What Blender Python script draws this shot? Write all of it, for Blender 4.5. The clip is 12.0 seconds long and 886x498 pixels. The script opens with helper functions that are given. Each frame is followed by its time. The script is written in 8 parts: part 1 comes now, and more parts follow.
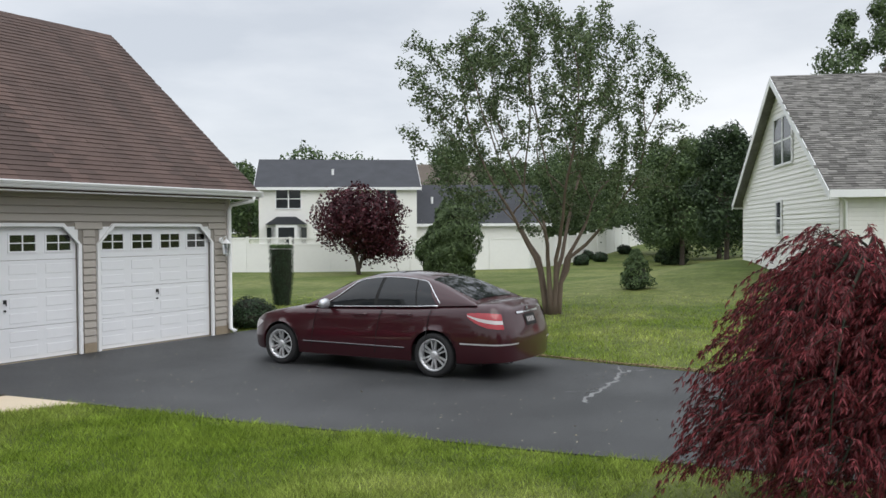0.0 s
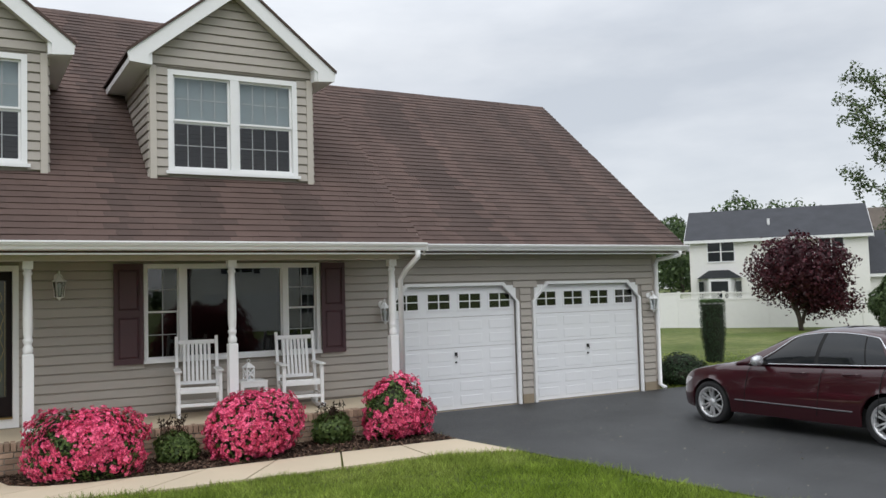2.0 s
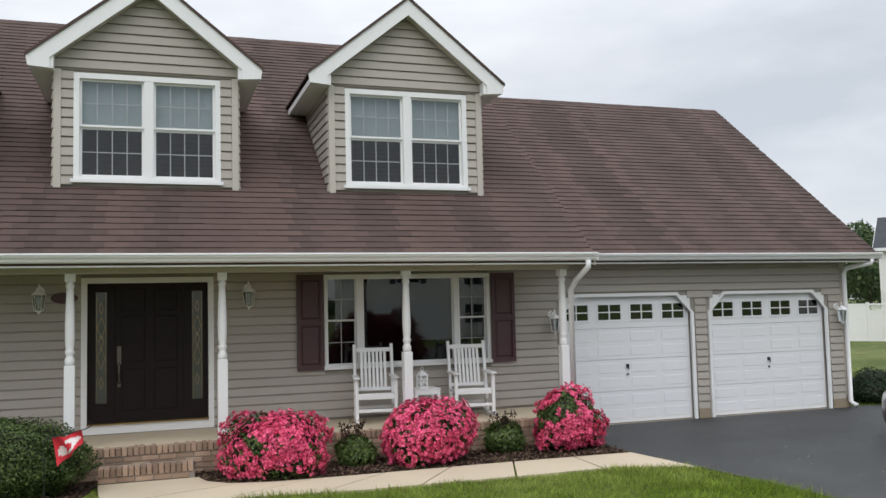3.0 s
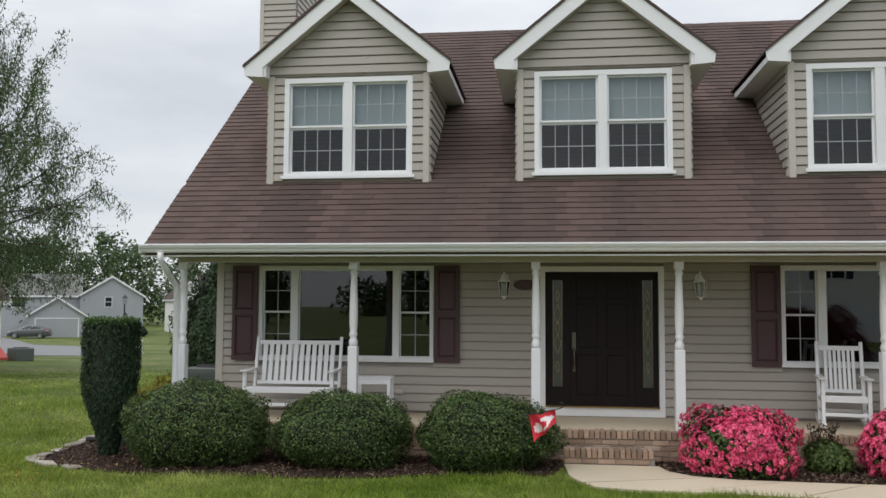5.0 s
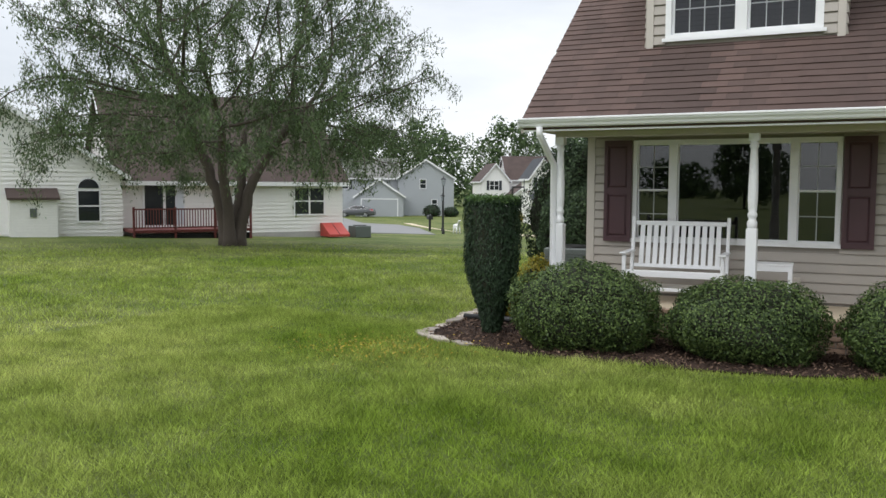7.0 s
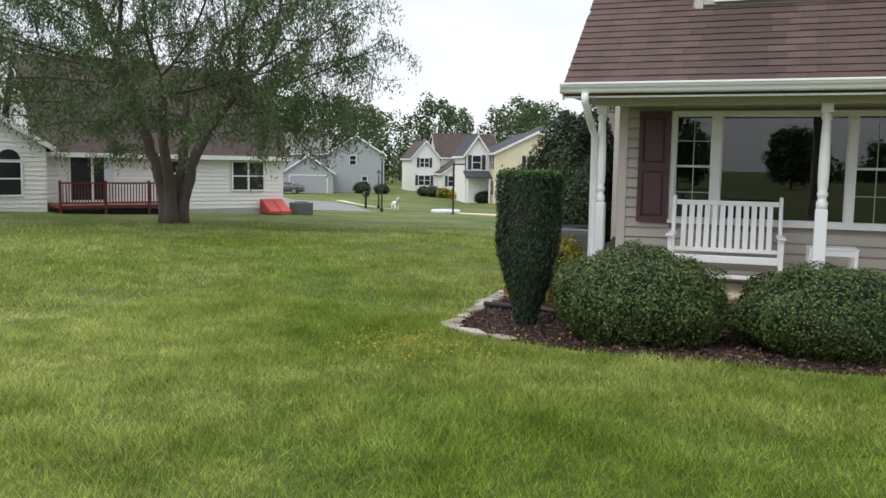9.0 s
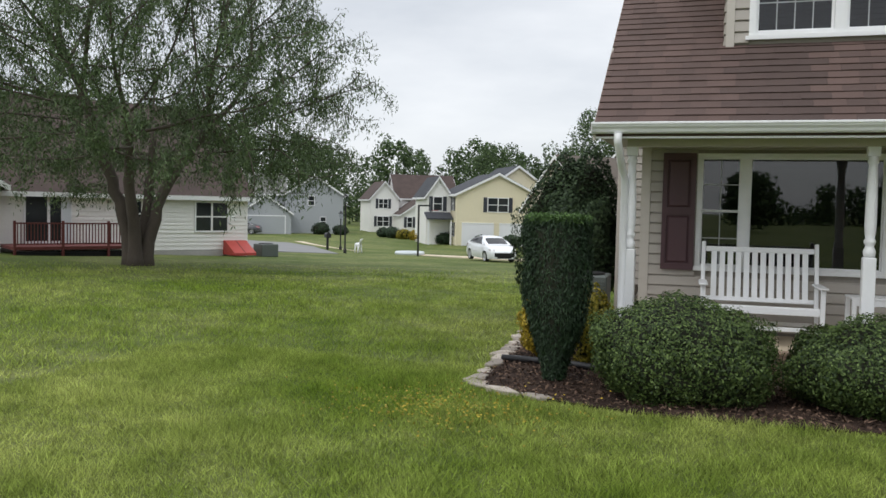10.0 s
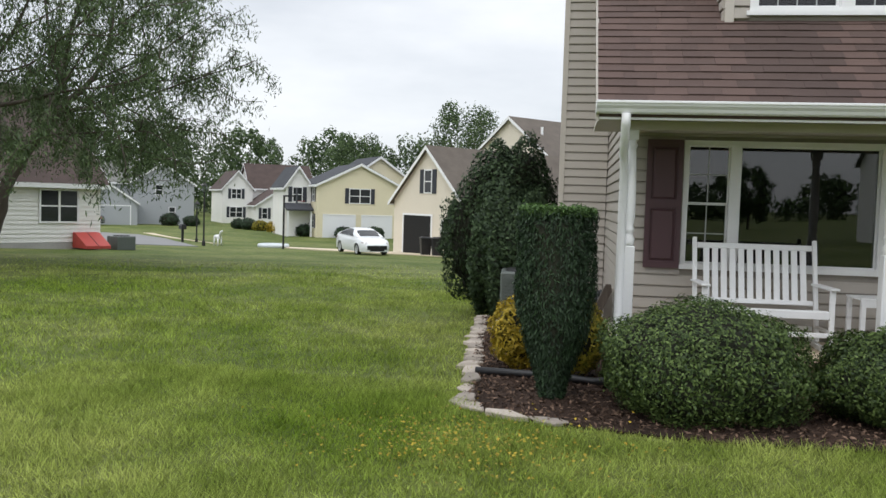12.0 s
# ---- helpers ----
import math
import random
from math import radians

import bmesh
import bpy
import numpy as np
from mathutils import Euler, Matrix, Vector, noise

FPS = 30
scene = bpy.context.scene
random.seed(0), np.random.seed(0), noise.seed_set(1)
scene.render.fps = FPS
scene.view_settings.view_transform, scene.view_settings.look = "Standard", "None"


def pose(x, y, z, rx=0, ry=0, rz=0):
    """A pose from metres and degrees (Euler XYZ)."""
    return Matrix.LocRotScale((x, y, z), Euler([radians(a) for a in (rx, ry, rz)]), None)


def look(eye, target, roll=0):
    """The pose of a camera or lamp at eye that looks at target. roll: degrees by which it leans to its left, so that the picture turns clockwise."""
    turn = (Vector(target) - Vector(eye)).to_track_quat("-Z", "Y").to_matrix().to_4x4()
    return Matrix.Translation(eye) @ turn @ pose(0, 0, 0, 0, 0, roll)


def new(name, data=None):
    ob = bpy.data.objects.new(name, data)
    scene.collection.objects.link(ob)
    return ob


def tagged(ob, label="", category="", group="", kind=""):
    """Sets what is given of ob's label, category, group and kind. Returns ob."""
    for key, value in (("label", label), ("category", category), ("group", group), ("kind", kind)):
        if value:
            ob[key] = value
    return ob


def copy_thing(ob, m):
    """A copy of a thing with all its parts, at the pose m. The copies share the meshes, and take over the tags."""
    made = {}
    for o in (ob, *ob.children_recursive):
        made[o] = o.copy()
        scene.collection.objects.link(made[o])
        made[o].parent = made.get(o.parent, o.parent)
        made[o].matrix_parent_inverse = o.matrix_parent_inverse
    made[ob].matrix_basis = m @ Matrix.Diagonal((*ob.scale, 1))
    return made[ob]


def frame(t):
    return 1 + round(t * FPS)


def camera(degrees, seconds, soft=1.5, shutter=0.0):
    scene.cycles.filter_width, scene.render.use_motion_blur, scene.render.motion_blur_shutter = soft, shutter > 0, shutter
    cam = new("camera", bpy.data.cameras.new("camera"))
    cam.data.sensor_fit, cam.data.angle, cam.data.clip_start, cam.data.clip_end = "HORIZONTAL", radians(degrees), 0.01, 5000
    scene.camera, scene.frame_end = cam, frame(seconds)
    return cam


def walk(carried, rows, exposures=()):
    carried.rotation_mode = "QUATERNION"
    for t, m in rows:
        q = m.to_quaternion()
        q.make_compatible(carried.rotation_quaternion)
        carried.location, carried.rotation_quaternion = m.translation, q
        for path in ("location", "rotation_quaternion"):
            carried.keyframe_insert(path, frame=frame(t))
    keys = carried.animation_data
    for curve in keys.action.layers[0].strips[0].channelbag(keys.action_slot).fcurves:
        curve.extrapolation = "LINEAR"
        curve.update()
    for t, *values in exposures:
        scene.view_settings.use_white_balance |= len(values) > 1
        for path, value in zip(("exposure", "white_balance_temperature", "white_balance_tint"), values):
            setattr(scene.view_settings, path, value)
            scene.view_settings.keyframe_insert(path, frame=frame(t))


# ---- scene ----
cam = camera(54.7, 12.0)
PATH = [
    (0, (-0.066, 0.361, 2.005), (1.626, 1.427, 1.963), -0.4),
    (0.5, (-0.047, 0.367, 1.989), (1.46, 1.682, 1.995), -1.2),
    (1, (-0.026, 0.354, 1.976), (1.257, 1.887, 2.016), -0.9),
    (1.5, (-0.012, 0.294, 1.981), (1.122, 1.94, 2.055), -1.2),
    (2, (0.028, 0.293, 1.995), (1.012, 2.031, 2.1), -1.6),
    (2.5, (0.027, 0.279, 2.001), (0.836, 2.104, 2.122), -1.5),
    (2.7, (-0.001, 0.286, 2.001), (0.741, 2.138, 2.128), -1.5),
    (4.3, (-0.583, 0.388, 1.981), (-0.425, 2.374, 2.157), -0.2),
    (4.5, (-0.648, 0.416, 1.979), (-0.571, 2.407, 2.155), -0.1),
    (5, (-0.858, 0.513, 1.955), (-1.11, 2.492, 2.087), 0.3),
    (5.5, (-1.117, 0.579, 1.936), (-1.662, 2.502, 2.004), 1.3),
    (6, (-1.429, 0.808, 1.926), (-2.188, 2.658, 1.899), 1.0),
    (6.5, (-1.783, 0.984, 1.886), (-2.664, 2.776, 1.777), 0.7),
    (7, (-2.199, 1.051, 1.889), (-3.096, 2.833, 1.743), 0.3),
    (7.2, (-2.369, 1.09, 1.888), (-3.261, 2.874, 1.733), -0.2),
    (8.8, (-3.758, 1.629, 1.827), (-4.517, 3.467, 1.612), 0.7),
    (9, (-3.91, 1.716, 1.817), (-4.636, 3.569, 1.621), 1.0),
    (9.5, (-4.351, 1.94, 1.842), (-5.032, 3.817, 1.733), 1.5),
    (10, (-4.861, 2.156, 1.83), (-5.49, 4.052, 1.731), 1.3),
    (10.5, (-5.287, 2.445, 1.802), (-5.872, 4.355, 1.692), 1.0),
    (11, (-5.668, 2.708, 1.808), (-6.197, 4.635, 1.719), 0.5),
    (11.5, (-6.047, 2.904, 1.818), (-6.432, 4.865, 1.738), 0.5),
    (12, (-6.462, 3.255, 1.777), (-6.749, 5.231, 1.668), 1.8),
]
walk(cam, [(t, look(eye, target, roll)) for t, eye, target, roll in PATH], [(0, 0.03), (0.5, -0.05), (1, -0.03), (2, -0.06), (2.7, -0.03), (4.5, -0.10), (5, -0.18), (5.5, -0.12), (6, -0.12), (7, 0.18), (8.8, 0.18), (9.5, 0.15), (10, -0.06), (10.5, -0.02), (11, 0.05), (12, 0.05)])

# ---- sky and sun: an overcast day with thin, bright cloud ----
SUN_EL, SUN_AZ = radians(52), radians(-150)
world = bpy.data.worlds.new("overcast_sky")
scene.world = world
world.use_nodes = True
wt = world.node_tree
wt.nodes.clear()
w_out = wt.nodes.new("ShaderNodeOutputWorld")
w_bg = wt.nodes.new("ShaderNodeBackground")
w_sky = wt.nodes.new("ShaderNodeTexSky")
w_sky.sky_type, w_sky.sun_disc = "NISHITA", False
w_sky.sun_elevation, w_sky.sun_rotation = SUN_EL, SUN_AZ
w_dim = wt.nodes.new("ShaderNodeVectorMath")
w_dim.operation = "SCALE"
w_dim.inputs["Scale"].default_value = 0.10
w_co = wt.nodes.new("ShaderNodeTexCoord")
w_map = wt.nodes.new("ShaderNodeMapping")
w_map.inputs["Scale"].default_value = (1.0, 1.0, 3.2)
w_noise = wt.nodes.new("ShaderNodeTexNoise")
w_noise.inputs["Scale"].default_value = 2.3
w_noise.inputs["Detail"].default_value = 6
w_noise.inputs["Roughness"].default_value = 0.52
w_ramp = wt.nodes.new("ShaderNodeValToRGB")
w_ramp.color_ramp.elements[0].position, w_ramp.color_ramp.elements[0].color = 0.30, (0.585, 0.622, 0.678, 1)
w_ramp.color_ramp.elements[1].position, w_ramp.color_ramp.elements[1].color = 0.72, (0.93, 0.948, 0.975, 1)
w_mix = wt.nodes.new("ShaderNodeMixRGB")
w_mix.inputs["Fac"].default_value = 0.88
wt.links.new(w_sky.outputs[0], w_dim.inputs[0])
wt.links.new(w_dim.outputs[0], w_mix.inputs["Color1"])
wt.links.new(w_co.outputs["Generated"], w_map.inputs[0])
wt.links.new(w_map.outputs[0], w_noise.inputs["Vector"])
wt.links.new(w_noise.outputs[0], w_ramp.inputs[0])
wt.links.new(w_ramp.outputs[0], w_mix.inputs["Color2"])
w_up = wt.nodes.new("ShaderNodeSeparateXYZ")
w_zen = wt.nodes.new("ShaderNodeMapRange")
w_zen.inputs["From Min"].default_value, w_zen.inputs["From Max"].default_value = 0.27, 0.95
w_zen.inputs["To Min"].default_value, w_zen.inputs["To Max"].default_value = 1.0, 2.2
w_lift = wt.nodes.new("ShaderNodeVectorMath")
w_lift.operation = "SCALE"
wt.links.new(w_co.outputs["Generated"], w_up.inputs[0])
wt.links.new(w_up.outputs["Z"], w_zen.inputs["Value"])
wt.links.new(w_zen.outputs[0], w_lift.inputs["Scale"])
wt.links.new(w_mix.outputs[0], w_lift.inputs[0])
# the thinner, brighter cloud lies behind the house
w_side = wt.nodes.new("ShaderNodeVectorMath")
w_side.operation = "DOT_PRODUCT"
w_side.inputs[1].default_value = (-0.35, 0.93, 0.0)
w_gain = wt.nodes.new("ShaderNodeMapRange")
w_gain.inputs["From Min"].default_value, w_gain.inputs["From Max"].default_value = 0.1, 0.95
w_gain.inputs["To Min"].default_value, w_gain.inputs["To Max"].default_value = 1.0, 1.05
w_bright = wt.nodes.new("ShaderNodeVectorMath")
w_bright.operation = "SCALE"
wt.links.new(w_co.outputs["Generated"], w_side.inputs[0])
wt.links.new(w_side.outputs["Value"], w_gain.inputs["Value"])
wt.links.new(w_lift.outputs[0], w_bright.inputs[0])
wt.links.new(w_gain.outputs[0], w_bright.inputs["Scale"])
wt.links.new(w_bright.outputs[0], w_bg.inputs["Color"])
w_bg.inputs["Strength"].default_value = 1.12
wt.links.new(w_bg.outputs[0], w_out.inputs[0])
sun = new("sun", bpy.data.lights.new("sun", "SUN"))
sun.data.energy, sun.data.angle, sun.data.color = 0.9, radians(50), (1.0, 0.965, 0.91)
sun.matrix_basis = look((60 * math.cos(SUN_EL) * math.sin(SUN_AZ), 60 * math.cos(SUN_EL) * math.cos(SUN_AZ), 60 * math.sin(SUN_EL)), (0, 0, 0))


# ---- materials ----
def surface(name, base, rough=0.7, vary=0.12, grain=40.0, blotch=1.2, bump=0.15, depth=0.004, metal=0.0, piece=0.0, island=0.0, sheen=0.0, stretch=(1, 1, 1), coat=0.0, hue=None, spec=0.5):
    """A procedural surface: base colour varied by a fine grain and wide blotches (in world metres), by piece and by island."""
    m = bpy.data.materials.new(name)
    m.use_nodes = True
    t = m.node_tree
    b = t.nodes["Principled BSDF"]
    geo = t.nodes.new("ShaderNodeNewGeometry")
    mp = t.nodes.new("ShaderNodeMapping")
    mp.inputs["Scale"].default_value = stretch
    t.links.new(geo.outputs["Position"], mp.inputs[0])

    def noise_node(scale, detail=3):
        n = t.nodes.new("ShaderNodeTexNoise")
        n.inputs["Scale"].default_value, n.inputs["Detail"].default_value = scale, detail
        t.links.new(mp.outputs[0], n.inputs["Vector"])
        return n.outputs[0]

    fine, wide = noise_node(grain), noise_node(blotch, 4)

    def math_node(op, a, c):
        n = t.nodes.new("ShaderNodeMath")
        n.operation = op
        for i, v in enumerate((a, c)):
            if isinstance(v, (int, float)):
                n.inputs[i].default_value = v
            else:
                t.links.new(v, n.inputs[i])
        return n.outputs[0]

    total = math_node("ADD", math_node("MULTIPLY", math_node("SUBTRACT", fine, 0.5), 1.6), math_node("MULTIPLY", math_node("SUBTRACT", wide, 0.5), 2.2))
    gain = math_node("ADD", math_node("MULTIPLY", total, vary), 1.0)
    if piece:
        info = t.nodes.new("ShaderNodeObjectInfo")
        gain = math_node("MULTIPLY", gain, math_node("ADD", math_node("MULTIPLY", info.outputs["Random"], 2 * piece), 1.0 - piece))
    if island:
        gain = math_node("MULTIPLY", gain, math_node("ADD", math_node("MULTIPLY", geo.outputs["Random Per Island"], 2 * island), 1.0 - island))
    if hue:
        mix = t.nodes.new("ShaderNodeMixRGB")
        mix.inputs["Color1"].default_value, mix.inputs["Color2"].default_value = (*base, 1), (*hue, 1)
        t.links.new(math_node("MULTIPLY", geo.outputs["Random Per Island"], 1.0) if island else wide, mix.inputs["Fac"])
        col = mix.outputs[0]
    else:
        rgb = t.nodes.new("ShaderNodeRGB")
        rgb.outputs[0].default_value = (*base, 1)
        col = rgb.outputs[0]
    sc = t.nodes.new("ShaderNodeVectorMath")
    sc.operation = "SCALE"
    t.links.new(col, sc.inputs[0])
    t.links.new(gain, sc.inputs["Scale"])
    t.links.new(sc.outputs[0], b.inputs["Base Color"])
    b.inputs["Metallic"].default_value = metal
    b.inputs["Specular IOR Level"].default_value = spec
    t.links.new(math_node("ADD", math_node("MULTIPLY", math_node("SUBTRACT", fine, 0.5), 0.18), rough), b.inputs["Roughness"])
    if bump:
        bp = t.nodes.new("ShaderNodeBump")
        bp.inputs["Strength"].default_value, bp.inputs["Distance"].default_value = bump, depth
        t.links.new(fine, bp.inputs["Height"])
        t.links.new(bp.outputs[0], b.inputs["Normal"])
    if coat:
        b.inputs["Coat Weight"].default_value, b.inputs["Coat Roughness"].default_value = coat, 0.03
    if sheen:
        b.inputs["Sheen Weight"].default_value = sheen
    return m


def leaf_surface(name, base, second, rough=0.55, light=0.25, vary=0.18, blotch=0.8):
    """Leaves: two tones by island, with some light let through."""
    m = surface(name, base, rough, vary, 9.0, blotch, 0.0, island=0.30, hue=second, spec=0.3)
    t = m.node_tree
    b, out = t.nodes["Principled BSDF"], t.nodes["Material Output"]
    tr = t.nodes.new("ShaderNodeBsdfTranslucent")
    link = b.inputs["Base Color"].links[0]
    t.links.new(link.from_socket, tr.inputs["Color"])
    mx = t.nodes.new("ShaderNodeMixShader")
    mx.inputs[0].default_value = light
    t.links.new(b.outputs[0], mx.inputs[1])
    t.links.new(tr.outputs[0], mx.inputs[2])
    t.links.new(mx.outputs[0], out.inputs[0])
    return m


def glass_surface(name, tint=(0.75, 0.8, 0.8), gloss=1.0, rough=0.01, index=1.5):
    """A window pane: a clear sheet with a Fresnel mirror on it."""
    m = bpy.data.materials.new(name)
    m.use_nodes = True
    t = m.node_tree
    t.nodes.clear()
    out = t.nodes.new("ShaderNodeOutputMaterial")
    clear, mirror = t.nodes.new("ShaderNodeBsdfTransparent"), t.nodes.new("ShaderNodeBsdfGlossy")
    clear.inputs[0].default_value = (*tint, 1)
    mirror.inputs["Roughness"].default_value = rough
    mirror.inputs[0].default_value = (gloss, gloss, gloss, 1)
    fr = t.nodes.new("ShaderNodeFresnel")
    fr.inputs[0].default_value = index
    mx = t.nodes.new("ShaderNodeMixShader")
    t.links.new(fr.outputs[0], mx.inputs[0])
    t.links.new(clear.outputs[0], mx.inputs[1])
    t.links.new(mirror.outputs[0], mx.inputs[2])
    t.links.new(mx.outputs[0], out.inputs[0])
    return m


SIDING = surface("beige_vinyl_siding", (0.405, 0.370, 0.330), 0.55, 0.06, 60, 0.7, 0.08, 0.002, piece=0.035, stretch=(0.3, 0.3, 1))
WHITE = surface("white_painted_trim", (0.82, 0.825, 0.83), 0.45, 0.04, 30, 1.0, 0.05, 0.002)
CREAM = surface("beige_vinyl_trim", (0.51, 0.47, 0.42), 0.5, 0.05, 30, 1.0, 0.05, 0.002)
SHINGLE = surface("brown_asphalt_shingle", (0.074, 0.049, 0.042), 0.92, 0.30, 150, 0.9, 0.7, 0.004, piece=0.05, island=0.07, hue=(0.100, 0.064, 0.054))
GARAGE = surface("white_steel_garage_door", (0.81, 0.82, 0.84), 0.42, 0.03, 25, 0.8, 0.05, 0.002)
PLUM = surface("dark_plum_shutter_paint", (0.078, 0.036, 0.043), 0.5, 0.12, 50, 1.5, 0.1, 0.002)
DOORPAINT = surface("dark_maroon_door_paint", (0.011, 0.005, 0.0055), 0.5, 0.1, 60, 2, 0.05, 0.001, spec=0.25)
BRICK = surface("tan_brick", (0.30, 0.185, 0.125), 0.9, 0.3, 60, 3, 0.5, 0.004, piece=0.32, hue=(0.36, 0.27, 0.20))
GRILLE = surface("grey_white_grille", (0.36, 0.37, 0.38), 0.5, 0.05, 30, 2)
MORTAR = surface("mortar", (0.30, 0.275, 0.245), 0.95, 0.15, 60, 3, 0.4, 0.003)
CONCRETE = surface("pale_concrete", (0.56, 0.475, 0.35), 0.9, 0.14, 90, 0.8, 0.3, 0.003)
BLOCK = surface("tan_foundation_block", (0.30, 0.245, 0.175), 0.92, 0.25, 50, 2, 0.4, 0.004)
ASPHALT = surface("sealed_black_asphalt", (0.027, 0.029, 0.031), 0.58, 0.42, 260, 0.8, 0.7, 0.005, hue=(0.052, 0.053, 0.054), spec=0.42)
MULCH = surface("dark_brown_mulch", (0.026, 0.016, 0.011), 0.95, 0.6, 60, 2, 0.8, 0.02, hue=(0.055, 0.034, 0.025), spec=0.2)
CHIPS = surface("bark_chips", (0.022, 0.013, 0.009), 0.95, 0.4, 40, 2, 0.3, 0.01, island=0.5, hue=(0.150, 0.098, 0.070), spec=0.2)
FIELDSTONE = surface("grey_fieldstone", (0.35, 0.305, 0.26), 0.9, 0.3, 25, 2, 0.6, 0.01, piece=0.3)


def turf(name, blades):
    """Turf: deep green and paler, drier patches at two sizes; blades differ one by one."""
    m = surface(name, (0.1, 0.2, 0.03), 0.8, 0.24 if blades else 0.5, 60, 6.0, 0.0 if blades else 0.8, 0.02, island=0.55 if blades else 0.0, spec=0.25)
    t = m.node_tree
    b, out = t.nodes["Principled BSDF"], t.nodes["Material Output"]
    mp = next(n for n in t.nodes if n.type == "MAPPING")
    rgb = next(n for n in t.nodes if n.type == "RGB")
    gain = rgb.outputs[0].links[0].to_node

    def ramp(scale, lo, hi, a, c, detail=3):
        n, r = t.nodes.new("ShaderNodeTexNoise"), t.nodes.new("ShaderNodeValToRGB")
        n.inputs["Scale"].default_value, n.inputs["Detail"].default_value = scale, detail
        t.links.new(mp.outputs[0], n.inputs["Vector"])
        r.color_ramp.elements[0].position, r.color_ramp.elements[0].color = lo, a
        r.color_ramp.elements[1].position, r.color_ramp.elements[1].color = hi, c
        t.links.new(n.outputs[0], r.inputs[0])
        return r.outputs[0]
    k = TURF_BLADE if blades else TURF_GROUND
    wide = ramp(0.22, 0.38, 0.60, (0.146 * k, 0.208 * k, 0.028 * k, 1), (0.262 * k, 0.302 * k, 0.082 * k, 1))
    small = ramp(1.7, 0.36, 0.66, (0.74, 0.79, 0.64, 1), (1.20, 1.16, 1.26, 1))
    mul = t.nodes.new("ShaderNodeMixRGB")
    mul.blend_type = "MULTIPLY"
    mul.inputs["Fac"].default_value = 1.0
    t.links.new(wide, mul.inputs["Color1"])
    t.links.new(small, mul.inputs["Color2"])
    t.links.new(mul.outputs[0], gain.inputs[0])
    if blades:
        tr, mx = t.nodes.new("ShaderNodeBsdfTranslucent"), t.nodes.new("ShaderNodeMixShader")
        t.links.new(b.inputs["Base Color"].links[0].from_socket, tr.inputs["Color"])
        mx.inputs[0].default_value = 0.42
        t.links.new(b.outputs[0], mx.inputs[1])
        t.links.new(tr.outputs[0], mx.inputs[2])
        t.links.new(mx.outputs[0], out.inputs[0])
    return m


# the ground sheet takes the same greens about a third as strong
TURF_BLADE, TURF_GROUND = 1.37, 0.50
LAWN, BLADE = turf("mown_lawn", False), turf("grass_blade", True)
BLACK = surface("black_plastic", (0.012, 0.012, 0.013), 0.5, 0.1, 40, 2, 0.05)
# near-black so rooms look unlit: their shade is put into the colour
ROOM_SHADE = surface("unlit_room_shade", (0.022, 0.022, 0.022), 0.9, 0.08, 5, 1)
SHADE_CLOTH = surface("pale_window_shade", (0.62, 0.66, 0.69), 0.85, 0.05, 30, 1)
GLASS = glass_surface("window_glass", (0.34, 0.37, 0.38), index=1.75)
CLEAR_GLASS = glass_surface("clear_glass", (0.80, 0.84, 0.85))
SCREEN = glass_surface("screened_glass", (0.42, 0.44, 0.46), 0.9, 0.08, index=1.6)
BRASS = surface("aged_brass", (0.42, 0.30, 0.14), 0.32, 0.08, 40, 3, metal=1.0)
CHROME = surface("chrome", (0.80, 0.81, 0.83), 0.12, 0.03, 30, 3, metal=1.0)
ALUM = surface("silver_wheel_alloy", (0.62, 0.63, 0.65), 0.28, 0.06, 30, 3, metal=0.9)


# ---- building helpers ----
def part(name, bm, material, parent=None, label="", smooth=False):
    """Links a bmesh as one mesh object, under a thing or a part."""
    if isinstance(bm, bmesh.types.BMesh):
        me = bpy.data.meshes.new(name)
        bmesh.ops.recalc_face_normals(bm, faces=bm.faces[:])
        bm.to_mesh(me)
        bm.free()
    else:
        me = bm
    if not me.materials:
        me.materials.append(material)
    if smooth:
        me.polygons.foreach_set("use_smooth", [True] * len(me.polygons))
    ob = new(name, me)
    if parent is not None:
        ob.parent = parent
    if label:
        ob["label"] = label
    return ob


def thing(name, label, category, m=None, group="", kind=""):
    """An Empty at a thing's base that parents its parts."""
    ob = tagged(new(name), label, category, group, kind)
    ob.empty_display_size = 0.1
    if m is not None:
        ob.matrix_basis = m
    return ob


def box(bm, x0, x1, y0, y1, z0, z1, m=None):
    vs = [Vector((x, y, z)) for z in (z0, z1) for y in (y0, y1) for x in (x0, x1)]
    vs = [bm.verts.new(m @ v if m is not None else v) for v in vs]
    for f in ((0, 2, 3, 1), (4, 5, 7, 6), (0, 1, 5, 4), (2, 6, 7, 3), (0, 4, 6, 2), (1, 3, 7, 5)):
        bm.faces.new([vs[i] for i in f])
    return bm


def bx(*a, m=None, bevel=0.0):
    bm = box(bmesh.new(), *a, m=m)
    if bevel:
        bmesh.ops.bevel(bm, geom=bm.edges[:], offset=bevel, segments=1, affect="EDGES")
    return bm


def prism(bm, outline, a, b, axis="y"):
    """An outline (two coordinates in order) drawn out from a to b along an axis."""
    def at(p, v):
        return {"x": (v, p[0], p[1]), "y": (p[0], v, p[1]), "z": (p[0], p[1], v)}[axis]
    lo, hi = [bm.verts.new(at(p, a)) for p in outline], [bm.verts.new(at(p, b)) for p in outline]
    n = len(outline)
    bm.faces.new(lo), bm.faces.new(hi[::-1])
    for i in range(n):
        bm.faces.new((lo[i], hi[i], hi[(i + 1) % n], lo[(i + 1) % n]))
    return bm


def pr(outline, a, b, axis="y"):
    return prism(bmesh.new(), outline, a, b, axis)


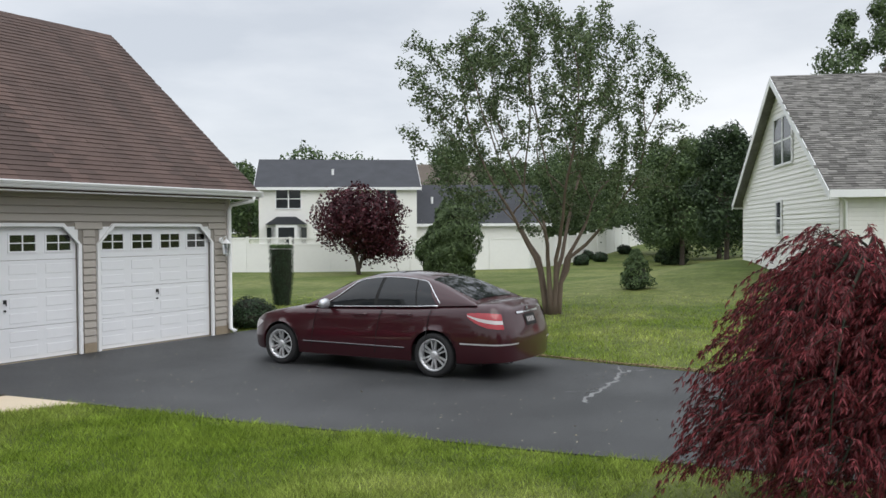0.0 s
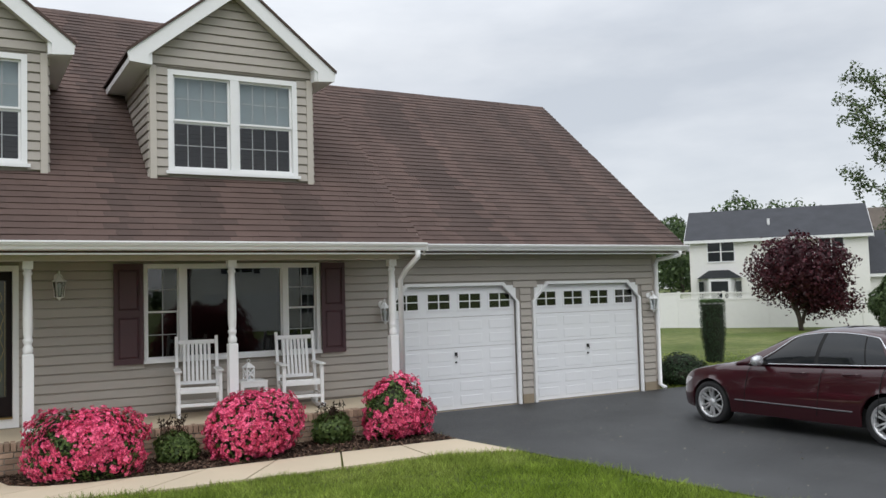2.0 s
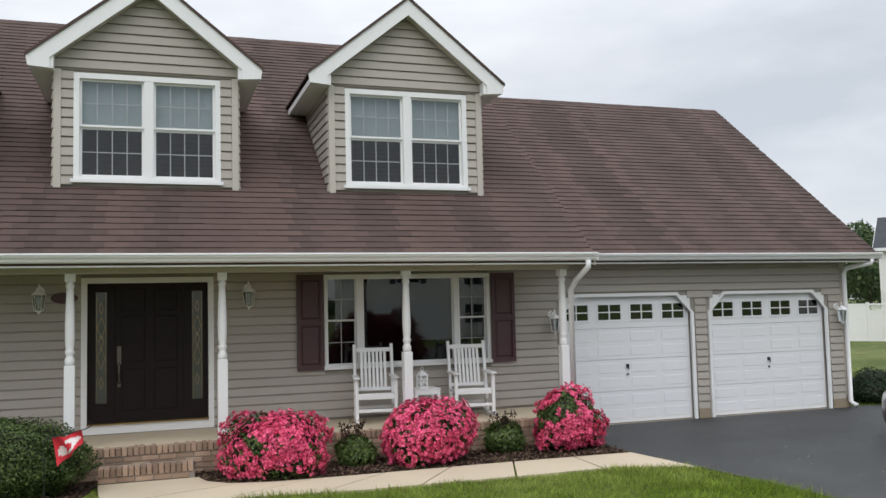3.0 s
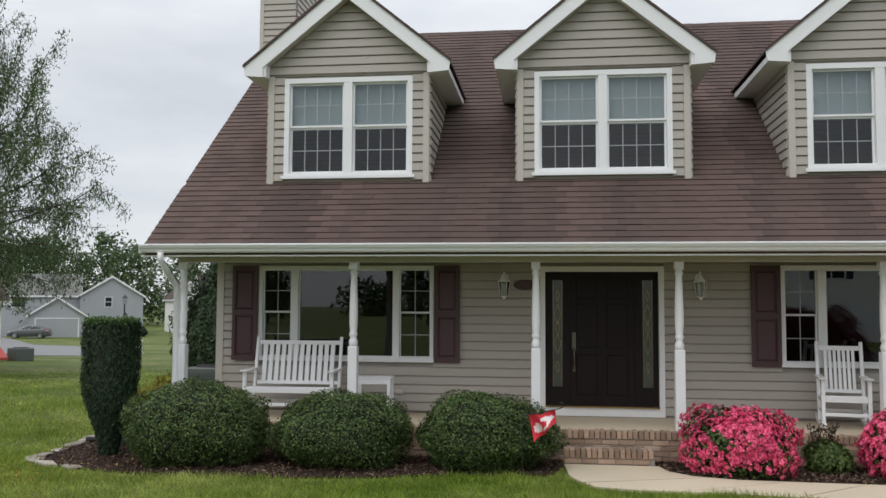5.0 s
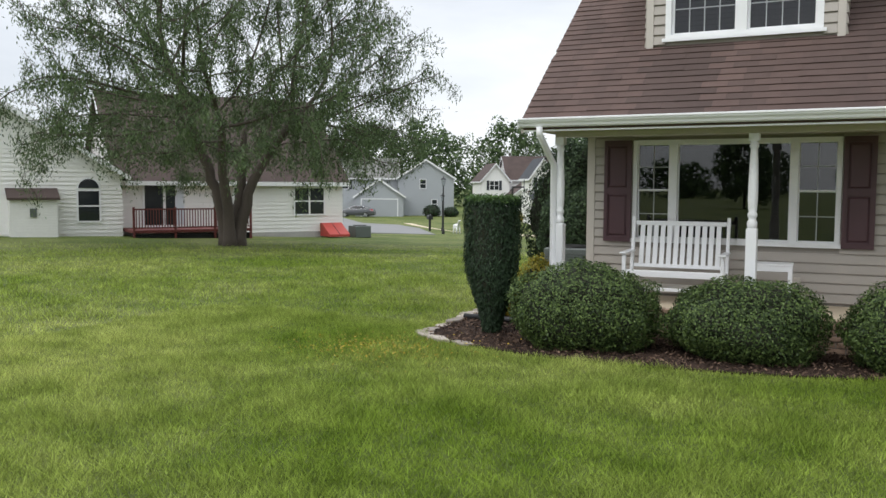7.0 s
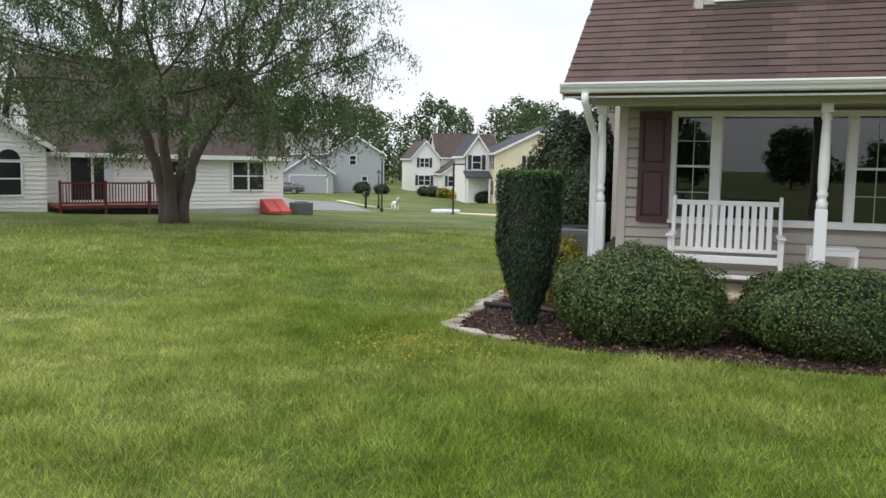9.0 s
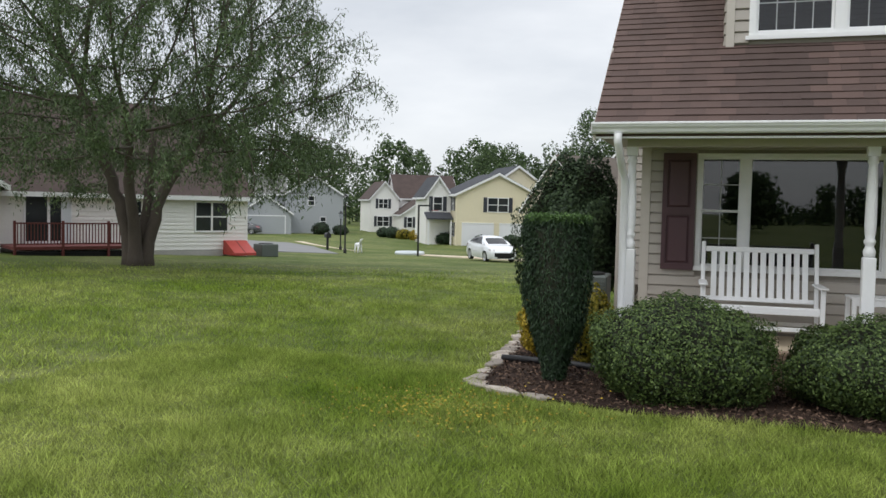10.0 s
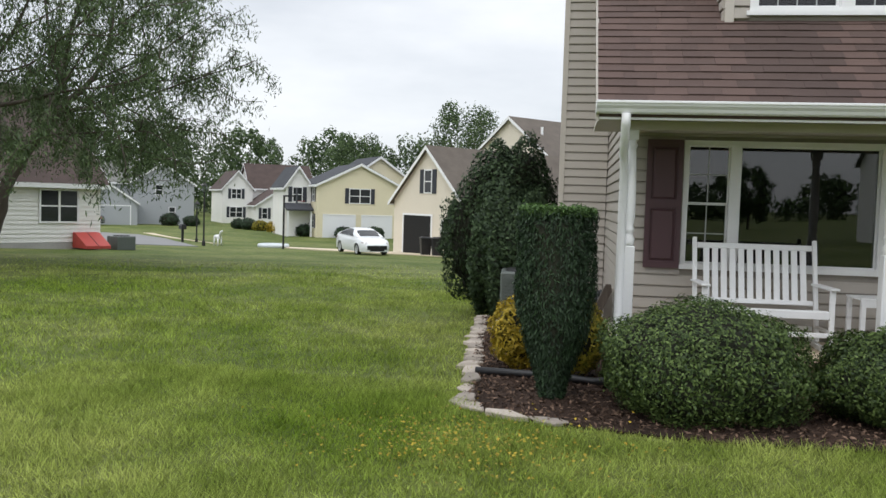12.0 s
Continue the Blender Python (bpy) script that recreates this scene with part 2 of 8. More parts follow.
def lathe(bm, profile, seg=12, m=None, caps=True):
    """A turned shape about z: (radius, height) from the bottom up."""
    rings = []
    for r, z in profile:
        ring = []
        for k in range(seg):
            a = 2 * math.pi * k / seg
            v = Vector((r * math.cos(a), r * math.sin(a), z))
            ring.append(bm.verts.new(m @ v if m is not None else v))
        rings.append(ring)
    for lo, hi in zip(rings, rings[1:]):
        for k in range(seg):
            bm.faces.new((lo[k], lo[(k + 1) % seg], hi[(k + 1) % seg], hi[k]))
    if caps:
        bm.faces.new(rings[0][::-1]), bm.faces.new(rings[-1])
    return bm


def tube(bm, points, radii, seg=8):
    """A tapered tube along points."""
    pts = [Vector(p) for p in points]
    if isinstance(radii, (int, float)):
        radii = [radii] * len(pts)
    rings = []
    side = None
    for i, p in enumerate(pts):
        d = (pts[min(i + 1, len(pts) - 1)] - pts[max(i - 1, 0)]).normalized()
        if side is None:
            side = d.orthogonal().normalized()
        side = (side - d * side.dot(d)).normalized()
        up = d.cross(side)
        rings.append([bm.verts.new(p + (side * math.cos(2 * math.pi * k / seg) + up * math.sin(2 * math.pi * k / seg)) * radii[i]) for k in range(seg)])
    for lo, hi in zip(rings, rings[1:]):
        for k in range(seg):
            bm.faces.new((lo[k], lo[(k + 1) % seg], hi[(k + 1) % seg], hi[k]))
    bm.faces.new(rings[0][::-1]), bm.faces.new(rings[-1])
    return bm


def flat_mesh(name, verts, per, material):
    """A mesh of loose faces with `per` corners each, from an array of corners."""
    verts = np.ascontiguousarray(verts, dtype=np.float32).reshape(-1, 3)
    n = len(verts) // per
    me = bpy.data.meshes.new(name)
    me.vertices.add(len(verts))
    me.vertices.foreach_set("co", verts.ravel())
    me.loops.add(len(verts))
    me.loops.foreach_set("vertex_index", np.arange(len(verts), dtype=np.int32))
    me.polygons.add(n)
    me.polygons.foreach_set("loop_start", np.arange(0, len(verts), per, dtype=np.int32))
    me.polygons.foreach_set("loop_total", np.full(n, per, dtype=np.int32))
    me.update(calc_edges=True)
    me.materials.append(material)
    return me


def smooth_step(a, b, v):
    t = np.clip((v - a) / (b - a), 0, 1)
    return t * t * (3 - 2 * t)


def terrain(x, y):
    """The lie of the land: level round the house, a long slow fall behind it and a slow rise to one side."""
    return -2.05 * smooth_step(8, 80, y) * (1 - smooth_step(0, 25, x)) - 0.3 * smooth_step(20, 45, x) * smooth_step(10, 22, y) + 0.8 * smooth_step(22, 36, x) * (1 - smooth_step(8, 15, y)) + 1.2 * smooth_step(50, 85, x)


# ---- the ground ----
def on_land(x, y, up=0.0):
    return (x, y, float(terrain(x, y)) + up)


def axis_steps(lo, hi, fine0, fine1, step):
    a = list(np.arange(fine0, fine1 + 1e-6, step))
    s, v = step, fine1
    while v < hi:
        s *= 1.25
        v += s
        a.append(v)
    s, v = step, fine0
    while v > lo:
        s *= 1.25
        v -= s
        a.insert(0, v)
    return np.array(a)


gx, gy = axis_steps(-900, 900, -45, 60, 1.0), axis_steps(-700, 1200, -15, 62, 1.0)
GX, GY = np.meshgrid(gx, gy)
GZ = terrain(GX, GY) - 0.003 + 0.02 * np.sin(GX * 0.9) * np.sin(GY * 0.7) * (np.abs(GX) < 40) * (GY > 16)
nx, ny = len(gx), len(gy)
faces = [(j * nx + i, j * nx + i + 1, (j + 1) * nx + i + 1, (j + 1) * nx + i) for j in range(ny - 1) for i in range(nx - 1)]
me = bpy.data.meshes.new("ground")
me.from_pydata(np.stack([GX.ravel(), GY.ravel(), GZ.ravel()], 1).tolist(), [], faces)
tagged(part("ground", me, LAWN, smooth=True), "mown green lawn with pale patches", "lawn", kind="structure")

DRIVE = [(5.95, 13.0), (5.95, 10.5), (6.16, 9.3), (6.28, 8.2), (6.39, 7.0), (6.68, 5.4), (6.87, 4.0), (7.17, 2.4), (7.6, 0.0), (8.5, -5), (9.3, -16), (14.3, -16), (12.9, -5), (12.0, 0), (11.88, 3.6), (11.98, 4.9), (12.13, 6.4), (12.5, 9), (12.7, 13.0)]
tagged(part("road_driveway", pr(DRIVE, -0.2, 0.012, "z"), ASPHALT), "black sealed asphalt driveway, slightly worn", "driveway", kind="structure")
WALKWAY_IN = [(0.42, 11.32), (0.5, 11.0), (0.75, 10.75), (1.2, 10.62), (2.0, 10.58), (4.0, 10.57), (5.95, 10.50)]
WALKWAY_OUT = [(-0.72, 11.32), (-0.66, 10.5), (-0.4, 10.0), (0.1, 9.9), (0.9, 9.88), (2.0, 9.72), (3.5, 9.68), (5.3, 9.66), (6.13, 9.28)]
walkway = thing("pavement_walkway", "pale concrete garden walkway curving to the drive", "walkway", kind="structure")


def along(line, u):
    """The point at the share u of a line's length."""
    p = [Vector((*q, 0)) for q in line]
    ls = [(b - a).length for a, b in zip(p, p[1:])]
    s = u * sum(ls)
    for a, b, l in zip(p, p[1:], ls):
        if s <= l:
            return tuple((a + (b - a) * (s / l))[:2])
        s -= l
    return tuple(p[-1][:2])


for i in range(7):
    u0, u1 = i / 7 + 0.002, (i + 1) / 7 - 0.002
    us = [u0 + (u1 - u0) * k / 5 for k in range(6)]
    part("slab", pr([along(WALKWAY_IN, u) for u in us] + [along(WALKWAY_OUT, u) for u in us[::-1]], -0.1, 0.022, "z"), CONCRETE, walkway)

# ---- the house ----
WALL_Y, SLOPE = 13.0, 0.813
XL, XR = -5.87, 12.02
EAVE_Y, EAVE_Z, RIDGE_Y = 11.29, 2.745, 16.87
RIDGE_Z = EAVE_Z + SLOPE * (RIDGE_Y - EAVE_Y)
WIN1, WIN2 = (-5.23, -2.58, 1.14, 2.54), (2.31, 4.96, 1.14, 2.54)
DOOR = (-1.03, 0.72, 0.40, 2.53)
G1, G2 = (6.215, 8.68, 0.0, 2.12), (9.085, 11.55, 0.0, 2.12)
CHAMFER = 0.29


def wall_boxes(bm, u0, u1, z0, z1, holes, v0, v1, m=None):
    """A wall from u0 to u1 with rectangular holes through it."""
    us = sorted({u0, u1, *(h[0] for h in holes), *(h[1] for h in holes)})
    for a, b in zip(us, us[1:]):
        if b <= u0 or a >= u1:
            continue
        cuts = sorted((h[2], h[3]) for h in holes if h[0] < (a + b) / 2 < h[1])
        z = z0
        for lo, hi in cuts:
            if lo > z:
                box(bm, a, b, v0, v1, z, lo, m)
            z = hi
        if z < z1:
            box(bm, a, b, v0, v1, z, z1, m)
    return bm


def boards(parent, u0, u1, z0, z1, holes, m, material=None, step=0.127, limit=None, name="siding_board"):
    """Lapped siding boards on a wall's face: u along the wall, the face at v = 0 with its outside towards -v; limit(z) narrows a gable."""
    material = material or SIDING
    n = math.ceil((z1 - z0) / step)
    for i in range(n):
        lo, hi = z0 + i * step, min(z0 + (i + 1) * step, z1)
        a, b = (u0, u1) if limit is None else limit(lo)
        c, d = (u0, u1) if limit is None else limit(hi)
        if b - a < 0.05:
            continue
        spans = [(a, b, c, d)]
        for h in holes:
            if h[2] < hi - 0.03 and h[3] > lo + 0.03:
                nxt = []
                for s in spans:
                    if h[0] >= s[1] or h[1] <= s[0]:
                        nxt.append(s)
                        continue
                    if h[0] - s[0] > 0.02:
                        nxt.append((s[0], h[0], s[2], h[0]))
                    if s[1] - h[1] > 0.02:
                        nxt.append((h[1], s[1], h[1], s[3]))
                spans = nxt
        for s in spans:
            bm = bmesh.new()
            p = [(-0.027, lo + 0.006), (-0.030, lo + 0.012), (-0.017, hi - 0.014), (-0.006, hi - 0.008), (-0.006, hi), (0.004, hi), (0.004, lo + 0.006)]
            k = [(q[1] - lo) / (hi - lo) for q in p]
            left = [bm.verts.new(m @ Vector((s[0] + (s[2] - s[0]) * f, q[0], q[1]))) for q, f in zip(p, k)]
            right = [bm.verts.new(m @ Vector((s[1] + (s[3] - s[1]) * f, q[0], q[1]))) for q, f in zip(p, k)]
            bm.faces.new(left), bm.faces.new(right[::-1])
            for j in range(len(p)):
                bm.faces.new((left[j], right[j], right[(j + 1) % len(p)], left[(j + 1) % len(p)]))
            part(name, bm, material, parent)


FRONT = Matrix.Translation((0, WALL_Y, 0))
wall_front = tagged(part("wall_front", wall_boxes(bmesh.new(), XL, XR, 0.0, 2.80, [WIN1, WIN2, DOOR, G1, G2], WALL_Y + 0.004, WALL_Y + 0.18), MORTAR), "beige vinyl-sided front wall of the house and garage", "wall", kind="structure")
CH = [(G[0] - 0.09, G[1] + 0.09, -1, G[3] - CHAMFER) for G in (G1, G2)] + [(G[0] + CHAMFER * (1 - k) - 0.09, G[1] - CHAMFER * (1 - k) + 0.09, G[3] - CHAMFER * k - 0.001, G[3] - CHAMFER * (k - 0.5) + 0.09 * (k == 0.5)) for G in (G1, G2) for k in (1.0, 0.5)]
boards(wall_front, XL + 0.09, XR - 0.09, 0.166, 2.787, [WIN1, WIN2, DOOR, (XL, 5.95, -1, 0.41)] + CH, FRONT)
for a, b in ((5.95, G1[0] - 0.09), (G1[1] + 0.09, G2[0] - 0.09), (G2[1] + 0.09, XR)):
    part("foundation_block", bx(a, b, WALL_Y - 0.03, WALL_Y + 0.002, 0.0, 0.172), BLOCK, wall_front)
for x0, x1, z0, z1 in ((XL - 0.02, XL + 0.09, 0.42, 2.66), (XR - 0.09, XR + 0.025, 0.22, 2.78)):
    part("corner_trim", bx(x0, x1, WALL_Y - 0.034, WALL_Y + 0.06, z0, z1), CREAM, wall_front)

# side, back and gable walls
BACK_Y = 2 * RIDGE_Y - WALL_Y
wall_left = tagged(part("wall_left", pr([(WALL_Y + 0.18, -0.6), (BACK_Y, -0.6), (BACK_Y, 3.9), (RIDGE_Y, RIDGE_Z - 0.2), (WALL_Y + 0.18, 3.9)], XL + 0.004, XL + 0.18, "x"), MORTAR), "beige vinyl-sided gable wall", "wall", kind="structure")
SIDE_L = Matrix.Translation((XL, 0, 0)) @ Matrix(((0, 1, 0, 0), (-1, 0, 0, 0), (0, 0, 1, 0), (0, 0, 0, 1)))
boards(wall_left, -BACK_Y, -WALL_Y, 0.073, RIDGE_Z - 0.3, [], SIDE_L, limit=lambda z: (max(-BACK_Y, -(2 * RIDGE_Y - EAVE_Y - (z - EAVE_Z) / SLOPE - 0.25)), min(-WALL_Y - 0.06, -(EAVE_Y + (z - EAVE_Z) / SLOPE + 0.25))))
GRIDGE_Y, GEAVE_Y, GEAVE_Z = 17.0, 12.53, 2.81
GRIDGE_Z = GEAVE_Z + SLOPE * (GRIDGE_Y - GEAVE_Y)
GBACK = 2 * GRIDGE_Y - GEAVE_Y - 0.4
tagged(part("wall_right", pr([(WALL_Y + 0.18, 0), (GBACK, 0), (GBACK, 2.8), (GRIDGE_Y, GRIDGE_Z - 0.25), (WALL_Y + 0.18, 2.95)], XR - 0.18, XR, "x"), SIDING), "beige vinyl-sided garage gable wall", "wall", kind="structure")
tagged(part("wall_middle", pr([(WALL_Y + 0.18, 0), (BACK_Y, 0), (BACK_Y, 3.9), (RIDGE_Y, RIDGE_Z - 0.2), (WALL_Y + 0.18, 3.9)], 5.75, 5.93, "x"), SIDING), "beige gable wall between house and garage", "wall", kind="structure")
tagged(part("wall_back", bx(XL + 0.18, XR - 0.18, BACK_Y, BACK_Y + 0.15, 0, 2.8), SIDING), "beige rear wall of the house", "wall", kind="structure")
# ceiling, floor and wall carry the room's shade as their colour
tagged(part("ceiling", bx(XL + 0.18, XR - 0.18, WALL_Y + 0.18, BACK_Y, 2.62, 2.74), ROOM_SHADE), "indoor ceiling coloured with the unlit room's shade", "ceiling", kind="structure")
tagged(part("floor_indoor", bx(XL + 0.18, 5.75, WALL_Y + 0.18, BACK_Y, 0.3, 0.38), ROOM_SHADE), "indoor floor coloured with the unlit room's shade", "floor", kind="structure")
tagged(part("wall_inner", bx(XL + 0.18, 5.75, 15.6, 15.7, 0.38, 2.62), ROOM_SHADE), "indoor wall coloured with the unlit room's shade", "wall", kind="structure")


# ---- roofs with their shingle courses ----
def roof(name, label, x0, x1, ey, ez, ry, holes=(), gable_trim=True):
    rz = ez + SLOPE * (ry - ey)
    root = thing(name, label, "roof", kind="structure")
    th = 0.14
    part("roof_deck", pr([(ey, ez), (ry, rz), (2 * ry - ey, ez), (2 * ry - ey, ez - th), (ry, rz - th), (ey, ez - th)], x0, x1, "x"), SHINGLE, root)
    n = Vector((0, -SLOPE, 1)).normalized()
    up = Vector((0, 1, SLOPE)).normalized()
    length = math.hypot(ry - ey, rz - ez)
    step = 0.136
    rng = random.Random(name)
    count = int(length / step)
    base = Vector((0, ey, ez))
    for i in range(count + 1):
        s0, s1 = i * step - 0.02, min(i * step + step + 0.02, length)
        bm = bmesh.new()
        x = x0 - rng.random() * 0.3
        while x < x1:
            w = rng.choice((0.30, 0.305, 0.29))
            a, b = max(x, x0 - 0.015), min(x + w - 0.002, x1 + 0.015)
            x += w
            if b - a < 0.03:
                continue
            h, drop = 0.016 + rng.random() * 0.006, rng.random() * 0.005
            p = [base + up * (s0 - drop) + n * 0.002, base + up * (s0 - drop) + n * h, base + up * s1 + n * 0.003]
            vs = [bm.verts.new((xx, q.y, q.z)) for q in p for xx in (a, b)]
            for f in ((0, 1, 3, 2), (2, 3, 5, 4), (0, 2, 4), (1, 5, 3)):
                bm.faces.new([vs[k] for k in f])
        part("shingle_course", bm, SHINGLE, root)
    bm = bmesh.new()
    x = x0
    while x < x1 - 0.02:
        b = min(x + 0.32, x1)
        z = rz + 0.012 + rng.random() * 0.006
        prism(bm, [(ry - 0.13, z - 0.13 * SLOPE), (ry, z + 0.012), (ry + 0.13, z - 0.13 * SLOPE), (ry + 0.13, z - 0.13 * SLOPE - 0.02), (ry, z - 0.01), (ry - 0.13, z - 0.13 * SLOPE - 0.02)], x, b - 0.004, "x")
        x = b
    part("ridge_cap", bm, SHINGLE, root)
    for xa, xb in ((x0 - 0.03, x0 - 0.002), (x1 + 0.002, x1 + 0.03)):
        part("rake_board", pr([(ey, ez - 0.035), (ry, rz - 0.035), (2 * ry - ey, ez - 0.035), (2 * ry - ey, ez - 0.18), (ry, rz - 0.2), (ey, ez - 0.18)], xa, xb, "x"), CREAM, root)
    return root


main_roof = roof("roof_main", "brown asphalt-shingled gable roof of the house", -6.22, 5.92, EAVE_Y, EAVE_Z, RIDGE_Y)
garage_roof = roof("roof_garage", "brown asphalt-shingled gable roof of the garage", 5.94, 12.38, GEAVE_Y, GEAVE_Z, GRIDGE_Y)


def gutter(name, x0, x1, y, z, spouts, label):
    g = thing(name, label, "gutter", kind="structure")
    pro = [(y - 0.125, z - 0.004), (y - 0.120, z), (y - 0.108, z - 0.004), (y - 0.108, z - 0.024), (y - 0.095, z - 0.045), (y - 0.07, z - 0.085), (y - 0.01, z - 0.095), (y - 0.01, z - 0.006), (y, z - 0.006), (y, z - 0.112), (y - 0.055, z - 0.112), (y - 0.072, z - 0.098), (y - 0.085, z - 0.070), (y - 0.108, z - 0.045), (y - 0.116, z - 0.024), (y - 0.125, z - 0.021)]
    part("trough", pr(pro, x0, x1, "x"), WHITE, g)
    for xe in (x0 - 0.004, x1):
        part("end_cap", bx(xe, xe + 0.004, y - 0.125, y, z - 0.118, z - 0.004), WHITE, g)
    for pts in spouts:
        bm = bmesh.new()
        tube(bm, pts, 0.042, 10)
        part("downspout", bm, WHITE, g, smooth=True)
    return g


PY = 11.76
gutter("trim_gutter_porch", -6.25, 5.93, EAVE_Y, EAVE_Z, [
    [(-5.98, EAVE_Y - 0.06, EAVE_Z - 0.11), (-5.98, EAVE_Y - 0.06, EAVE_Z - 0.2), (-5.97, PY - 0.2, 2.30), (-5.95, PY - 0.06, 2.18), (-5.95, PY - 0.05, 0.42), (-5.96, PY - 0.12, 0.34)],
    [(5.80, EAVE_Y - 0.06, EAVE_Z - 0.11), (5.80, EAVE_Y - 0.06, EAVE_Z - 0.2), (5.765, PY - 0.2, 2.36), (5.755, PY - 0.04, 2.22), (5.755, PY - 0.03, 0.3)]], "white metal gutter along the porch eave with downspouts")
gutter("trim_gutter_garage", 5.935, 12.40, GEAVE_Y, GEAVE_Z, [
    [(12.2, GEAVE_Y - 0.06, GEAVE_Z - 0.11), (12.2, GEAVE_Y - 0.05, GEAVE_Z - 0.18), (12.0, WALL_Y - 0.12, 2.55), (11.98, WALL_Y - 0.075, 2.45), (11.98, WALL_Y - 0.075, 0.12), (12.0, WALL_Y - 0.2, 0.06)]], "white metal gutter along the garage eave with downspout")
tagged(part("trim_fascia_garage", bx(5.94, 12.38, GEAVE_Y + 0.003, GEAVE_Y + 0.03, GEAVE_Z - 0.16, GEAVE_Z - 0.012), WHITE), "white fascia board under the garage gutter", "trim", kind="structure")
tagged(part("trim_soffit_garage", bx(5.94, 12.38, GEAVE_Y + 0.032, WALL_Y - 0.03, GEAVE_Z - 0.15, GEAVE_Z - 0.11), CREAM), "beige soffit under the garage eave", "trim", kind="structure")
tagged(part("trim_fascia_porch", bx(-6.22, 5.92, EAVE_Y + 0.003, EAVE_Y + 0.03, EAVE_Z - 0.16, EAVE_Z - 0.012), WHITE), "white fascia board under the porch gutter", "trim", kind="structure")
tagged(part("ceiling_porch", bx(-6.22, 5.92, EAVE_Y + 0.032, WALL_Y - 0.03, EAVE_Z - 0.13, EAVE_Z - 0.09), CREAM), "beige porch ceiling", "ceiling", kind="structure")
tagged(part("trim_porch_beam", bx(-5.93, 5.72, PY - 0.07, PY + 0.07, 2.53, EAVE_Z - 0.132), CREAM), "beige beam over the porch posts", "trim", kind="structure")


# ---- windows, doors and shutters of the front ----
def frame_bars(bm, x0, x1, z0, z1, y0, y1, w, wb=None):
    """A rectangular frame of mitred bars, w wide."""
    wb = wb or w
    ring = [[bm.verts.new((x, y, z)) for x, z in c] for y in (y0, y1) for c in (((x0, z0), (x1, z0), (x1, z1), (x0, z1)), ((x0 + w, z0 + wb), (x1 - w, z0 + wb), (x1 - w, z1 - w), (x0 + w, z1 - w)))]
    for a, b in ((0, 1), (1, 3), (3, 2), (2, 0)):
        for k in range(4):
            j = (k + 1) % 4
            bm.faces.new((ring[a][k], ring[a][j], ring[b][j], ring[b][k]))
    bmesh.ops.recalc_face_normals(bm, faces=bm.faces[:])
    return bm


def sash(parent, x0, x1, z0, z1, y, cols, rows, glass=None, bar=0.028, name="window_sash"):
    """A sash: its frame, a pane and thin grille bars in front of the pane."""
    s = part(name, frame_bars(bmesh.new(), x0, x1, z0, z1, y, y + 0.03, bar), WHITE, parent)
    p = part("pane", bx(x0 + bar, x1 - bar, y + 0.012, y + 0.016, z0 + bar, z1 - bar), glass or GLASS, s)
    p.visible_shadow = False
    if cols * rows > 1:
        bm = bmesh.new()
        for c in range(1, cols):
            xc = x0 + bar + (x1 - x0 - 2 * bar) * c / cols
            box(bm, xc - 0.006, xc + 0.006, y + 0.005, y + 0.011, z0 + bar, z1 - bar)
        for r in range(1, rows):
            zc = z0 + bar + (z1 - z0 - 2 * bar) * r / rows
            box(bm, x0 + bar, x1 - bar, y + 0.0046, y + 0.0106, zc - 0.006, zc + 0.006)
        part("grille", bm, GRILLE, s)
    return s


def picture_window(n, w, label):
    x0, x1, z0, z1 = w
    y = WALL_Y
    root = thing("window_%d" % n, label, "window", kind="structure")
    bm = frame_bars(bmesh.new(), x0, x1, z0, z1, y - 0.035, y + 0.17, 0.055)
    ma, mb, mc, md = x0 + 0.49, x0 + 0.605, x0 + 2.045, x0 + 2.14
    for a, b in ((ma, mb), (mc, md)):
        box(bm, a, b, y - 0.031, y + 0.17, z0 + 0.055, z1 - 0.055)
    part("window_frame", bm, WHITE, root)
    part("window_sill", bx(x0 - 0.02, x1 + 0.02, y - 0.065, y - 0.036, z0 - 0.012, z0 + 0.04), WHITE, root)
    zm = (z0 + z1) / 2
    for a, b in ((x0 + 0.055, ma), (md, x1 - 0.055)):
        sash(root, a, b, zm + 0.012, z1 - 0.055, y + 0.03, 2, 2, bar=0.013)
        sash(root, a, b, z0 + 0.055, zm + 0.01, y + 0.062, 2, 2, bar=0.013)
    sash(root, mb, mc, z0 + 0.055, z1 - 0.055, y + 0.03, 1, 1, bar=0.016)
    return root


picture_window(1, WIN1, "white triple window with a large plain middle pane")
picture_window(2, WIN2, "white triple window behind the rocking chairs")


